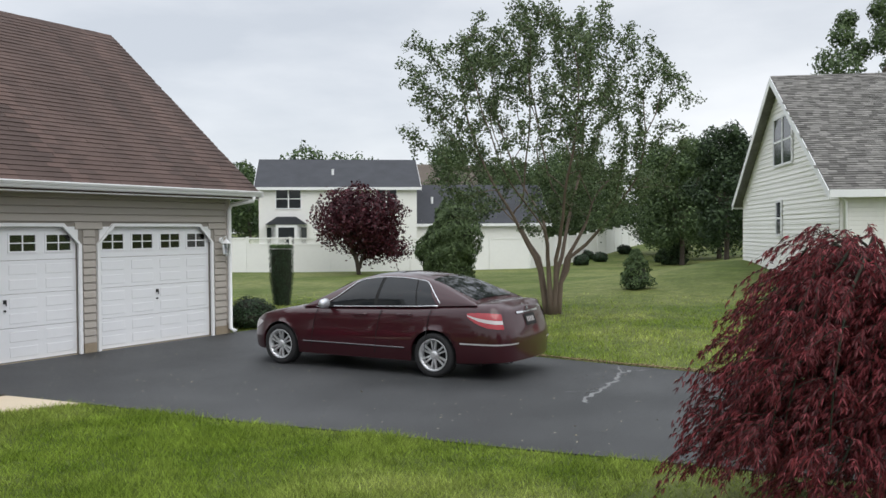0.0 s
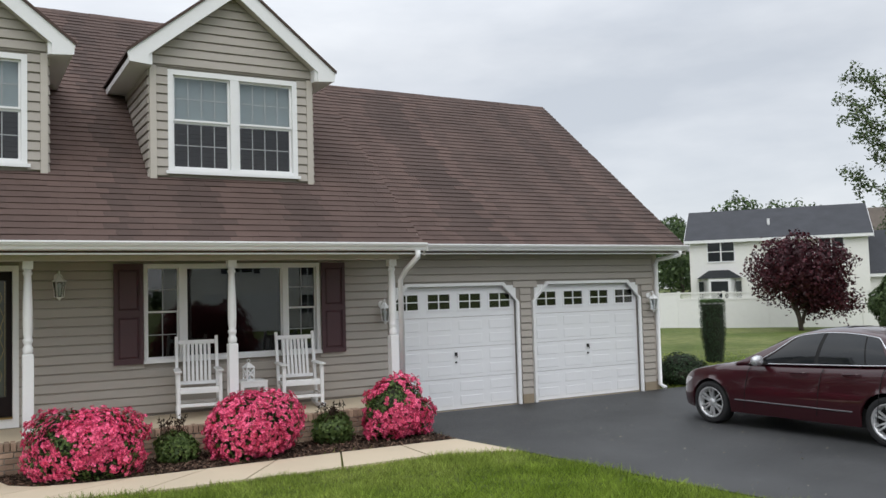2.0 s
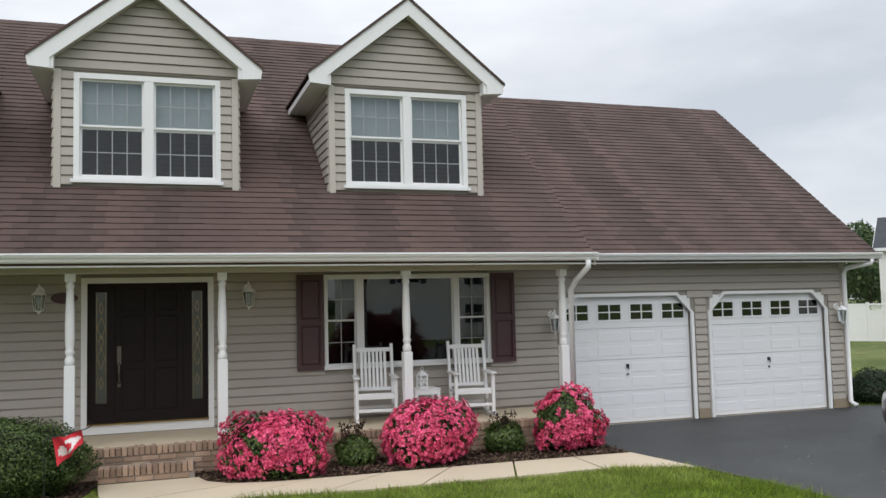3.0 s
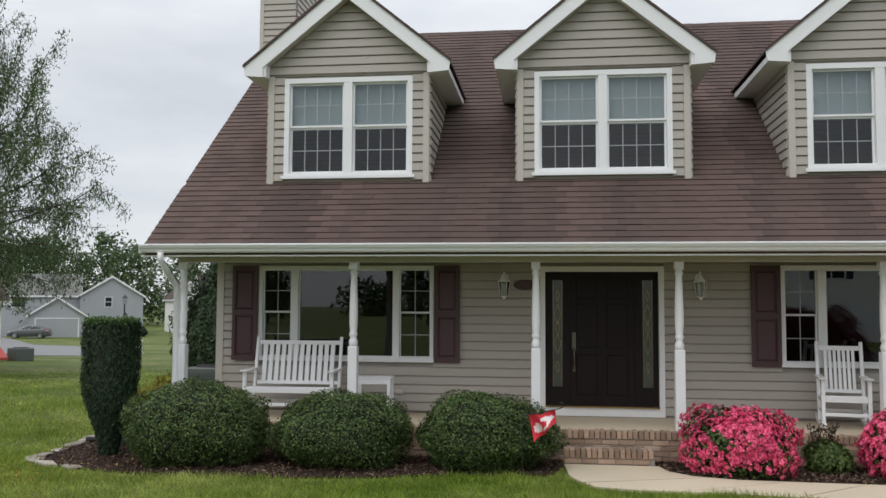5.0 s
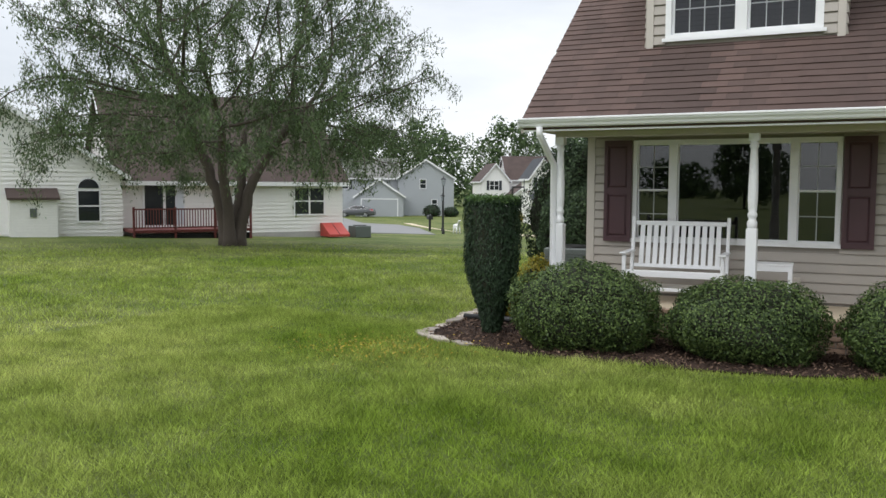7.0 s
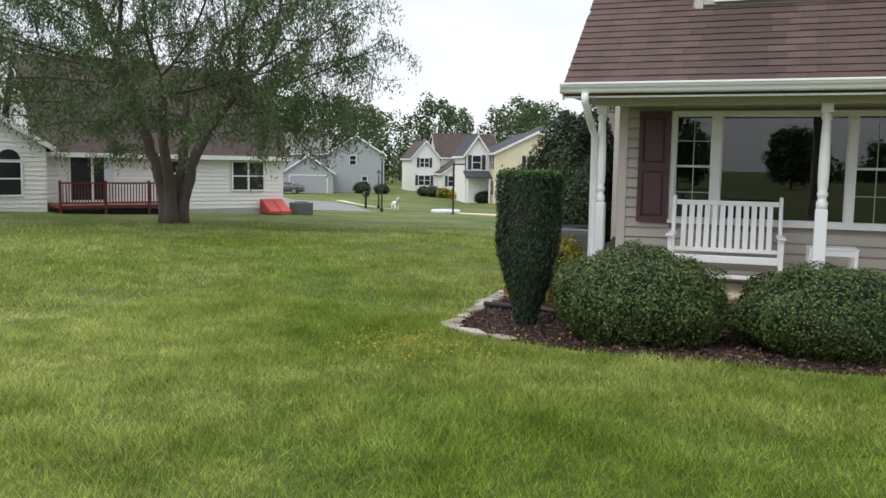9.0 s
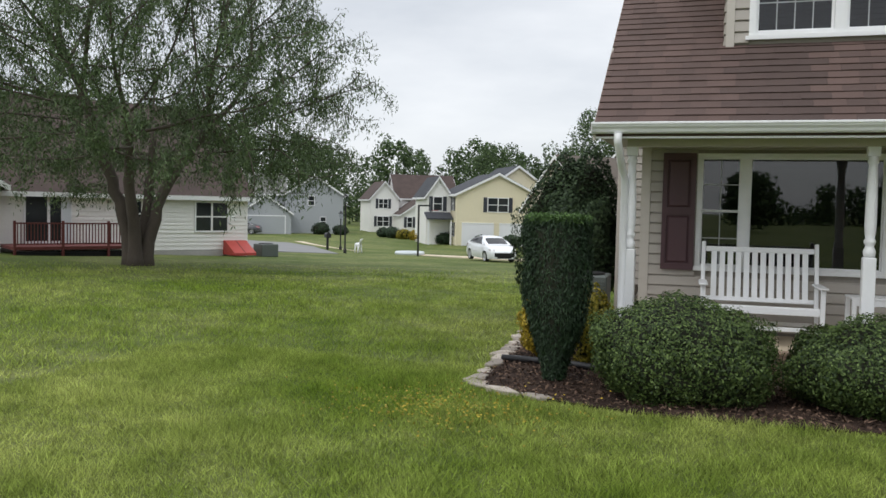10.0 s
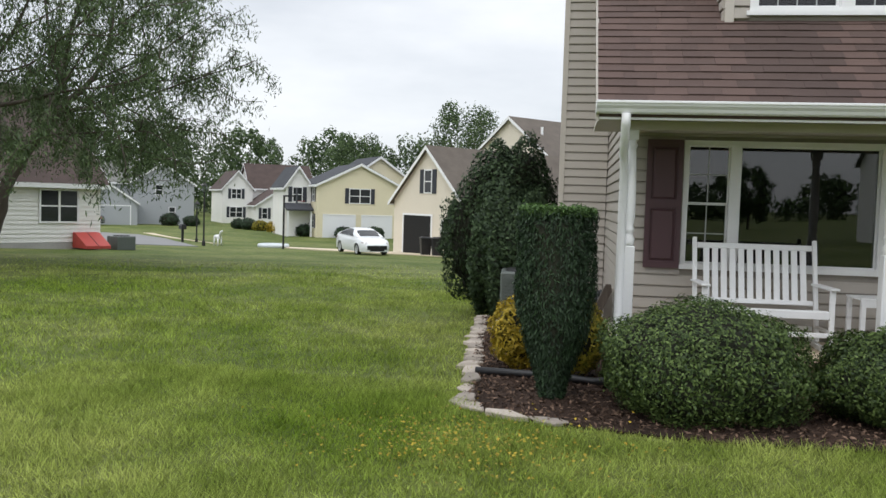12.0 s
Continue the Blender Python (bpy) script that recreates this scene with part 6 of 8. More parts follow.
wd = [0.009 + 0.016 * abs(math.sin(0.55 * i + 1)) + crk.uniform(0, 0.012) for i in range(len(pts))]
bm = bmesh.new()
vs = [[bm.verts.new((x, y - w, 0.0165)), bm.verts.new((x, y + w, 0.0165))] for (x, y), w in zip(pts, wd)]
for a, b in zip(vs, vs[1:]):
    bm.faces.new((a[0], b[0], b[1], a[1]))
for x0_, y0_, x1_, y1_ in ((11.3, 4.6, 11.85, 4.85), (9.9, 4.37, 9.6, 4.7)):
    q = [(x0_ + (x1_ - x0_) * k / 5 + crk.gauss(0, 0.012), y0_ + (y1_ - y0_) * k / 5 + crk.gauss(0, 0.012)) for k in range(6)]
    vs = [[bm.verts.new((x, y - 0.012, 0.0168)), bm.verts.new((x, y + 0.012, 0.0168))] for x, y in q]
    for a, b in zip(vs, vs[1:]):
        bm.faces.new((a[0], b[0], b[1], a[1]))
tagged(part("crack_filler", bm, FILLER), "pale grey filled crack across the asphalt", "crack", kind="structure")
rs = np.random.RandomState(77)
n = 260
p = np.stack([rs.uniform(6.2, 11.6, n), rs.uniform(2.0, 12.6, n), np.full(n, 0.018)], 1)
p = p[inside(DRIVE, p[:, 0], p[:, 1])]
L_LITTER = leaf_surface("pale_fallen_petal", (0.40, 0.38, 0.32), (0.25, 0.22, 0.14), 0.8, 0.1)
tagged(part("leaf_litter", flat_mesh("leaf_litter", leaf_quads(p, np.tile((0, 0, 1.0), (len(p), 1)), 0.035, 0.022, rs, 0.2), 4, L_LITTER), L_LITTER), "scattered pale petals and bits on the drive", "litter", kind="stuff")


# ---- the maroon saloon on the drive ----
from mathutils.bvhtree import BVHTree

PAINT = surface("maroon_metallic_car_paint", (0.036, 0.0050, 0.0085), 0.32, 0.05, 300, 2, 0.0, coat=0.85, spec=0.25)
SATIN = surface("satin_trim_strip", (0.42, 0.41, 0.41), 0.5, 0.05, 40, 2, 0.0)
ALLOY = surface("painted_wheel_alloy", (0.58, 0.59, 0.60), 0.30, 0.05, 40, 2, 0.0, metal=0.5)
# pale metal colour stands in for the sky mirrored on the cap
CAP_SKY_SHEEN = surface("mirror_cap_sky_sheen", (0.55, 0.56, 0.58), 0.25, 0.05, 40, 2, 0.0, metal=0.6)
CARGLASS = surface("tinted_car_glass", (0.012, 0.014, 0.016), 0.04, 0.1, 5, 2, 0.0, spec=0.42)
RUBBER = surface("black_tyre_rubber", (0.016, 0.016, 0.017), 0.85, 0.15, 60, 3, 0.3)
LENSRED = surface("red_lamp_lens", (0.34, 0.006, 0.014), 0.15, 0.05, 20, 3, 0.0, coat=1.0)
LENSWHITE = surface("clear_lamp_lens", (0.50, 0.47, 0.47), 0.15, 0.05, 20, 3, 0.0, coat=1.0)
# near-black car parts and gaps, and the painted shade of an open garage
UNDER_AND_SHADE = surface("black_parts_and_shade", (0.010, 0.010, 0.010), 0.9, 0.1, 20, 3)


def curve_of(pairs):
    xs, ys = zip(*pairs)

    def f(v):
        i = max(0, min(len(xs) - 2, int(np.searchsorted(xs, v)) - 1))
        t = (v - xs[i]) / (xs[i + 1] - xs[i])
        p0, p1 = ys[max(i - 1, 0)], ys[i]
        p2, p3 = ys[i + 1], ys[min(i + 2, len(ys) - 1)]
        m1, m2 = (p2 - p0) / 2 if i > 0 else p2 - p1, (p3 - p1) / 2 if i < len(ys) - 2 else p2 - p1
        t = max(0.0, min(1.0, t))
        return (2 * t ** 3 - 3 * t ** 2 + 1) * p1 + (t ** 3 - 2 * t ** 2 + t) * m1 + (-2 * t ** 3 + 3 * t ** 2) * p2 + (t ** 3 - t ** 2) * m2
    return f


def car(name, label, m, paint, length, width, belt, half, roof, glass_s, axles, wheel_r, tails=True, detail=True):
    """A saloon car: s runs from the nose (0) to the tail; its left side is towards +u. Placed by m, with the nose towards +y."""
    root = thing(name, label, "car", m)
    zb, hw, zr = curve_of(belt), curve_of(half), curve_of(roof)

    def P(s, u, z):
        return Vector((-u, length / 2 - s, z))
    arch = wheel_r + 0.055

    def bottom(s):
        z = 0.20 + 0.05 * max(0, (s - length + 0.9) / 0.9) + 0.03 * max(0, (0.5 - s) / 0.5)
        for a in axles:
            d = abs(s - a)
            if d < arch:
                z = max(z, wheel_r + math.sqrt(max(0, arch ** 2 - d ** 2)) - 0.01)
        return z
    ss = sorted({0.0, length, *(length * k / 46 for k in range(47)), *(a + arch * math.cos(math.pi * k / 16) for a in axles for k in range(17)), *(a + e for a in axles for e in (arch + 0.004, -arch - 0.004))})
    bm = bmesh.new()
    rows = []
    for s in ss:
        w, t, lo = hw(s), zb(s), bottom(s)
        nose = 1 - 0.10 * max(0, (0.25 - s) / 0.25) ** 2 - 0.06 * max(0, (s - length + 0.2) / 0.2) ** 2
        sec = [(w * 0.955 * nose, lo)]
        for f, k in ((0.12, 0.98), (0.28, 1.0), (0.42, 1.002), (0.56, 0.995), (0.70, 0.98), (0.83, 0.955), (0.94, 0.915)):
            z = 0.20 + (t - 0.20) * f
            sec.append((w * k * (nose if f < 0.3 else 1), max(z, lo + 0.004 * f)))
        sec += [(w * 0.86, t), (w * 0.62, t + 0.022), (w * 0.32, t + 0.033), (0.0, t + 0.036)]
        tail, front = max(0.0, (s - length + 0.35) / 0.35) ** 1.5, max(0.0, (0.3 - s) / 0.3) ** 1.5

        def slide(z):
            """The ends lean: bumpers stand proud, lid and bonnet lie back."""
            up = max(0.0, min(1.0, (z - 0.58) / 0.42))
            return s + tail * (0.02 - 0.15 * up) + front * (0.0 + 0.14 * up)
        rows.append([bm.verts.new(P(slide(z), u, z)) for u, z in sec] + [bm.verts.new(P(slide(z), -u, z)) for u, z in sec[-2::-1]])
    for a, b in zip(rows, rows[1:]):
        for k in range(len(a) - 1):
            bm.faces.new((a[k], a[k + 1], b[k + 1], b[k]))
    for r, e in ((rows[0], 1), (rows[-1], -1)):
        h = len(r) // 2
        lines = []
        for k in range(h):
            a, b = r[k], r[-1 - k]
            mid = [bm.verts.new(a.co.lerp(b.co, i / 8) + Vector((0, e * 0.06 * (1 - (i / 4 - 1) ** 2), 0))) for i in range(1, 8)]
            lines.append([a, *mid, b])
        for p, q in zip(lines, lines[1:]):
            for i in range(8):
                bm.faces.new((p[i], p[i + 1], q[i + 1], q[i]))
        for i in range(8):
            bm.faces.new((lines[-1][i], lines[-1][i + 1], r[h]))
    bmesh.ops.recalc_face_normals(bm, faces=bm.faces[:])
    shell = BVHTree.FromBMesh(bm)

    def skin(p, d, off=0.006):
        """The body's surface where a ray from p, pointing d, meets it."""
        hit, nrm, _, _ = shell.ray_cast(Vector(p), Vector(d).normalized())
        return hit - Vector(d).normalized() * off if hit else Vector(p)

    def patch(grid):
        q = bmesh.new()
        vs = [[q.verts.new(p) for p in r] for r in grid]
        for a, b in zip(vs, vs[1:]):
            for k in range(len(a) - 1):
                q.faces.new((a[k], a[k + 1], b[k + 1], b[k]))
        bmesh.ops.recalc_face_normals(q, faces=q.faces[:])
        return q

    def end_patch(u0, u1, z0, z1, rear, off=0.006, nu=9, nz=4):
        """A panel lying on the nose or the tail."""
        y, d = (-length, (0, 1, 0)) if rear else (length, (0, -1, 0))
        return patch([[skin((u0 + (u1 - u0) * i / (nu - 1), y, z0 + (z1 - z0) * j / (nz - 1)), d, off) for j in range(nz)] for i in range(nu)])

    def corner_patch(sign, rear, rows, off=0.006):
        """A lens wrapped round a corner: rows of (angle from the side, lower z, upper z)."""
        e = -1 if rear else 1
        c = Vector((-sign * 0.30, e * (length / 2 - 0.75), 0))
        grid = []
        for a, z0, z1 in rows:
            d = Vector((-sign * math.cos(radians(a)), e * math.sin(radians(a)), 0))
            grid.append([skin(c + d * 3 + Vector((0, 0, z0 + (z1 - z0) * j / 3)), -d, off) for j in range(4)])
        return patch(grid)
    body = part("body", bm, paint, root, smooth=True)
    us = [0.2 + (length - 0.4) * k / 30 for k in range(31)]
    bm = bmesh.new()
    box(bm, -width / 2 + 0.12, width / 2 - 0.12, -length / 2 + 0.35, length / 2 - 0.5, 0.19, 0.42)
    part("underbody", bm, UNDER_AND_SHADE, root)
    # greenhouse
    s0, s1 = roof[0][0], roof[-1][0]
    n = 40

    def ring(s, v):
        """Half width and height of the cabin's side at s, v from the belt (0) to the roof's edge (1)."""
        lo, hi = zb(s) + 0.0, zr(s)
        e = max(0.0, hi - lo)
        wl, wt = hw(s) * 0.90, min(hw(s) * 0.90, hw(s) * 0.90 - e * 0.58)
        return wl + (wt - wl) * (0.35 * v + 0.65 * v * v), lo + (hi - 0.045 * min(1, e / 0.3) - lo) * v
    bm = bmesh.new()
    rows = []
    for i in range(n + 1):
        s = s0 + (s1 - s0) * i / n
        sec = [ring(s, v) for v in (0, 0.2, 0.4, 0.6, 0.8, 0.93, 1.0)]
        wt, hi = sec[-1][0], zr(s)
        sec += [(wt * 0.90, hi - 0.02 * min(1, (hi - zb(s)) / 0.3)), (wt * 0.6, hi), (wt * 0.3, hi + 0.008), (0, hi + 0.01)]
        rows.append([bm.verts.new(P(s, u, z)) for u, z in sec] + [bm.verts.new(P(s, -u, z)) for u, z in sec[-2::-1]])
    for a, b in zip(rows, rows[1:]):
        for k in range(len(a) - 1):
            bm.faces.new((a[k], a[k + 1], b[k + 1], b[k]))
    cabin = part("cabin", bm, paint, root, smooth=True)

    def side_glass(sa, sb, sign, cut_a=0.0, cut_b=0.0, proud=0.007):
        bm = bmesh.new()
        m_, rows = 12, []
        for i in range(m_ + 1):
            row = []
            for j in range(6):
                v = 0.05 + 0.92 * j / 5
                s = (sa + cut_a * v) + ((sb + cut_b * v) - (sa + cut_a * v)) * i / m_
                u, z = ring(s, v)
                row.append(bm.verts.new(P(s, sign * (u + proud), z)))
            rows.append(row)
        for a, b in zip(rows, rows[1:]):
            for k in range(5):
                bm.faces.new((a[k], a[k + 1], b[k + 1], b[k]))
        return bm
    g0, g1, g2, g3 = glass_s
    for sign in (1, -1):
        part("window_surround", side_glass(g0, g3, sign, 0.62, -0.25, 0.003), UNDER_AND_SHADE, cabin, smooth=True)
        part("side_window", side_glass(g0 + 0.02, g1 - 0.03, sign, 0.62, 0.02), CARGLASS, cabin, smooth=True)
        part("side_window", side_glass(g1 + 0.025, g2, sign, 0.02, -0.10), CARGLASS, cabin, smooth=True)
        part("quarter_window", side_glass(g2 + 0.02, g3, sign, -0.10, -0.25), CARGLASS, cabin, smooth=True)
        bm = bmesh.new()
        pts = []
        for i in range(21):
            s = g0 - 0.04 + (g3 + 0.05 - g0) * i / 20
            u, z = ring(s, 0.02)
            pts.append(P(s, sign * (u + 0.008), z))
        tube(bm, pts, 0.010, 5)
        top = []
        for i in range(29):
            f = i / 28
            s = g0 - 0.03 + (g3 + 0.07 - g0) * f
            v = 0.02 + 0.975 * min(1, max(0, (s - g0 + 0.03) / 0.62)) ** 0.9 * min(1, max(0, (g3 + 0.05 - s) / 0.30)) ** 0.7
            lim = ring(s, min(v, 0.985))
            top.append(P(s, sign * (lim[0] + 0.008), lim[1]))
        tube(bm, top, 0.008, 5)
        part("chrome_trim", bm, CHROME, cabin, smooth=True)
        for sd in ((g1 - 0.22, g2 - 0.16) if detail else ()):
            bm = bmesh.new()
            z = zb(sd) - 0.10
            tube(bm, [P(sd - 0.11, sign * hw(sd) * 0.965, z), P(sd - 0.09, sign * (hw(sd) * 0.985 + 0.02), z), P(sd + 0.09, sign * (hw(sd) * 0.985 + 0.02), z + 0.01), P(sd + 0.11, sign * hw(sd) * 0.965, z + 0.01)], 0.014, 6)
            part("door_handle", bm, paint, body)
        if detail:
            # door gaps, side strip, mirror
            for sg in (g0 - 0.10, g1 + 0.03, g2 + 0.16):
                bm = bmesh.new()
                pts = [P(sg + 0.02 * k, sign * (hw(sg) * kk + 0.0015), 0.20 + (zb(sg) - 0.20) * f) for k, (f, kk) in enumerate(((0.12, 0.985), (0.30, 1.0), (0.52, 1.0), (0.68, 0.99), (0.86, 0.965), (0.96, 0.925)))]
                tube(bm, pts, 0.0045, 4)
                part("door_gap", bm, UNDER_AND_SHADE, body)
            for a, b in ((axles[0] + 0.46, axles[1] - 0.44),):
                bm = bmesh.new()
                tube(bm, [P(a + (b - a) * k / 6, sign * (hw(a + (b - a) * k / 6) * 1.0 + 0.004), 0.385) for k in range(7)], 0.008, 5)
                part("side_strip", bm, CHROME, body)
            sm = g0 + 0.22
            mr = part("door_mirror", lathe(bmesh.new(), [(0.02, -0.075), (0.06, -0.06), (0.075, 0.0), (0.07, 0.05), (0.03, 0.075)], 10, Matrix.Translation(P(sm, sign * (hw(sm) + 0.075), zb(sm) + 0.055)) @ Matrix.Rotation(radians(90), 4, "Y") @ Matrix.Diagonal((1.0, 0.8, 1.35, 1))), CAP_SKY_SHEEN, body, smooth=True)
            part("mirror_foot", bx(-0.06, 0.06, -0.03, 0.03, -0.02, 0.02, m=Matrix.Translation(P(sm, sign * (hw(sm) * 0.95), zb(sm) + 0.02))), UNDER_AND_SHADE, mr)

    def cross_glass(sa, sb, share):
        bm = bmesh.new()
        rows = []
        for i in range(9):
            s = sa + (sb - sa) * i / 8
            u, hi = ring(s, 1.0)[0] * share, zr(s)
            rows.append([bm.verts.new(P(s, u * k, hi + 0.006 + 0.012 * (1 - k * k) - 0.02 * abs(k) ** 5)) for k in (-1, -0.75, -0.5, -0.25, 0, 0.25, 0.5, 0.75, 1)])
        for a, b in zip(rows, rows[1:]):
            for k in range(8):
                bm.faces.new((a[k], a[k + 1], b[k + 1], b[k]))
        return bm
    part("windscreen", cross_glass(s0 + 0.06, s0 + 0.70, 0.9), CARGLASS, cabin, smooth=True)
    part("rear_window", cross_glass(s1 - 0.80, s1 - 0.10, 0.88), CARGLASS, cabin, smooth=True)
    if detail:
        part("sunroof", cross_glass(s0 + 0.86, s0 + 1.45, 0.72), CARGLASS, cabin, smooth=True)
    # lamps, plate, bumpers
    for sign in (1, -1):
        if tails:
            zt = zb(length - 0.25)
            rows = [(22, zt - 0.150, zt - 0.105), (28, zt - 0.200, zt - 0.098), (36, zt - 0.255, zt - 0.094), (44, zt - 0.290, zt - 0.094), (52, zt - 0.305, zt - 0.100), (60, zt - 0.310, zt - 0.112)]
            def band(lo, hi):
                return corner_patch(sign, True, [(a, z0 + (z1 - z0) * lo, z0 + (z1 - z0) * hi) for a, z0, z1 in rows], 0.014)
            tl = part("tail_lamp", band(0.56, 1.0), LENSRED, body, smooth=True)
            part("reversing_lens", band(0.32, 0.555), LENSWHITE, tl, smooth=True)
            part("lower_lens", band(0.0, 0.315), LENSRED, tl, smooth=True)
        zf = zb(0.3)
        part("headlamp", corner_patch(sign, False, [(34, zf - 0.10, zf - 0.085), (42, zf - 0.15, zf - 0.075), (52, zf - 0.20, zf - 0.075), (62, zf - 0.215, zf - 0.085), (70, zf - 0.21, zf - 0.10)]), LENSWHITE, body, smooth=True)
    part("grille", end_patch(-0.30, 0.30, 0.44, 0.60, False) if detail else end_patch(-0.58, 0.58, 0.34, 0.56, False, 0.01), UNDER_AND_SHADE, body)
    part("lower_intake", end_patch(-0.42, 0.42, 0.26, 0.36, False), UNDER_AND_SHADE, body)
    if tails:
        zt = zb(length - 0.25)
        part("trunk_trim", end_patch(-0.34, 0.34, zt - 0.125, zt - 0.10, True, 0.012, 9, 2), CHROME, body)
        pl = part("number_plate", end_patch(-0.17, 0.17, zt - 0.295, zt - 0.145, True, 0.010), UNDER_AND_SHADE, body)
        for k in range(5):
            part("plate_bar", end_patch(-0.115 + k * 0.048, -0.085 + k * 0.048, zt - 0.25, zt - 0.185, True, 0.014, 2, 2), LENSWHITE, pl)
        part("rear_emblem", end_patch(-0.035, 0.035, zt - 0.085, zt - 0.02, True, 0.012, 3, 3), CHROME, body)
        for k in range(4):
            part("badge_bar", end_patch(0.42 + k * 0.032, 0.44 + k * 0.032, zt - 0.095, zt - 0.06, True, 0.008, 2, 2), CHROME, body)
        part("bumper_strip", corner_patch(1, True, [(a, 0.475, 0.495) for a in range(12, 84, 6)], 0.008), SATIN, body)
        part("bumper_strip", corner_patch(-1, True, [(a, 0.475, 0.495) for a in range(12, 84, 6)], 0.008), SATIN, body)
        for sx in (-1, 1):
            part("tail_pipe", lathe(bmesh.new(), [(0.045, -0.08), (0.045, 0.05), (0.038, 0.05), (0.036, 0.0)], 12, Matrix.Translation((sx * 0.5, -length / 2 + 0.09, 0.245)) @ Matrix.Rotation(radians(90), 4, "X") @ Matrix.Diagonal((1.5, 1, 1, 1))), CHROME, root)
    # wheels
    for a in axles:
        for sign in (1, -1):
            c = P(a, sign * (width / 2 - 0.125), wheel_r)
            M = Matrix.Translation(c) @ Matrix.Rotation(radians(-90 * sign), 4, "Y")
            r = wheel_r
            wh = part("wheel", lathe(bmesh.new(), [(r * 0.72, -0.10), (r * 0.93, -0.105), (r, -0.085), (r, 0.085), (r * 0.93, 0.107), (r * 0.74, 0.10), (r * 0.70, 0.085)], 32, M, False), RUBBER, root, smooth=True)
            part("rim", lathe(bmesh.new(), [(r * 0.60, 0.02), (r * 0.66, 0.09), (r * 0.735, 0.104), (r * 0.735, 0.095), (r * 0.67, 0.03)], 32, M, False), ALLOY, wh, smooth=True)
            part("brake_disc", lathe(bmesh.new(), [(0.02, 0.0), (r * 0.66, 0.005), (r * 0.66, 0.015), (0.02, 0.02)], 24, M), UNDER_AND_SHADE, wh)
            for k in range(6):
                q = M @ Matrix.Rotation(2 * math.pi * k / 6, 4, "Z")
                bm = bmesh.new()
                for off in (-0.018, 0.018):
                    pts = [(0.045, off * 0.6, 0.065), (r * 0.35, off * 1.15, 0.080), (r * 0.69, off * 2.0, 0.088)]
                    w = (0.013, 0.010, 0.012)
                    top = [[bm.verts.new(q @ Vector((x, y + e * wd, z))) for e in (-1, 1)] for (x, y, z), wd in zip(pts, w)]
                    low = [[bm.verts.new(q @ Vector((x, y + e * wd * 1.2, z - 0.03))) for e in (-1, 1)] for (x, y, z), wd in zip(pts, w)]
                    for i in range(2):
                        for aa, bb in (((top[i][0], top[i][1]), (top[i + 1][1], top[i + 1][0])), ((low[i][1], low[i][0]), (low[i + 1][0], low[i + 1][1])), ((top[i][1], low[i][1]), (low[i + 1][1], top[i + 1][1])), ((low[i][0], top[i][0]), (top[i + 1][0], low[i + 1][0]))):
                            bm.faces.new((*aa, *bb))
                part("spoke", bm, ALLOY, wh)
            part("hub_cap", lathe(bmesh.new(), [(0.06, 0.03), (0.055, 0.075), (0.035, 0.088), (0.0, 0.09)], 14, M), ALLOY, wh)
    return root


car_pose = Matrix.Translation((10.50, 7.95, 0.012)) @ Matrix.Rotation(radians(2.6), 4, "Z")
car("saloon_car", "dark maroon four-door saloon car parked on the drive", car_pose, PAINT, 4.55, 1.77,
    [(0.0, 0.55), (0.08, 0.63), (0.35, 0.735), (0.9, 0.835), (1.35, 0.885), (2.2, 0.91), (3.2, 0.945), (3.8, 0.98), (4.3, 0.995), (4.45, 0.985), (4.55, 0.93)],
    [(0.0, 0.42), (0.08, 0.55), (0.22, 0.70), (0.45, 0.815), (0.9, 0.875), (1.5, 0.885), (3.0, 0.885), (3.8, 0.87), (4.2, 0.85), (4.38, 0.82), (4.47, 0.785), (4.52, 0.73), (4.55, 0.64)],
    [(1.22, 0.88), (1.6, 1.09), (2.0, 1.29), (2.4, 1.372), (2.8, 1.385), (3.2, 1.35), (3.5, 1.275), (3.8, 1.15), (4.12, 1.0)],
    (1.52, 2.52, 3.20, 3.54), (0.82, 3.50), 0.302)


# ---- neighbouring houses ----
def lined_siding(name, base, step=0.115):
    """Lapped siding seen from afar: a shadow line at each course."""
    m = surface(name, base, 0.6, 0.05, 8, 0.5, 0.0)
    t = m.node_tree
    b = t.nodes["Principled BSDF"]
    geo = t.nodes.new("ShaderNodeNewGeometry")
    sep = t.nodes.new("ShaderNodeSeparateXYZ")
    t.links.new(geo.outputs["Position"], sep.inputs[0])
    div = t.nodes.new("ShaderNodeMath")
    div.operation = "DIVIDE"
    div.inputs[1].default_value = step
    t.links.new(sep.outputs["Z"], div.inputs[0])
    fr = t.nodes.new("ShaderNodeMath")
    fr.operation = "FRACT"
    t.links.new(div.outputs[0], fr.inputs[0])
    ramp = t.nodes.new("ShaderNodeValToRGB")
    e = ramp.color_ramp.elements
    e[0].position, e[0].color = 0.0, (0.2, 0.2, 0.2, 1)
    e[1].position, e[1].color = 0.16, (1, 1, 1, 1)
    t.links.new(fr.outputs[0], ramp.inputs[0])
    bp = t.nodes.new("ShaderNodeBump")
    bp.inputs["Strength"].default_value, bp.inputs["Distance"].default_value = 0.6, 0.015
    t.links.new(ramp.outputs[0], bp.inputs["Height"])
    t.links.new(bp.outputs[0], b.inputs["Normal"])
    return m


W_WHITE = lined_siding("white_vinyl_siding", (0.84, 0.83, 0.80))
W_YELLOW = lined_siding("pale_yellow_siding", (0.76, 0.69, 0.50))
W_GREY = lined_siding("pale_grey_siding", (0.38, 0.40, 0.42))
W_TAN = lined_siding("cream_siding", (0.72, 0.66, 0.55))
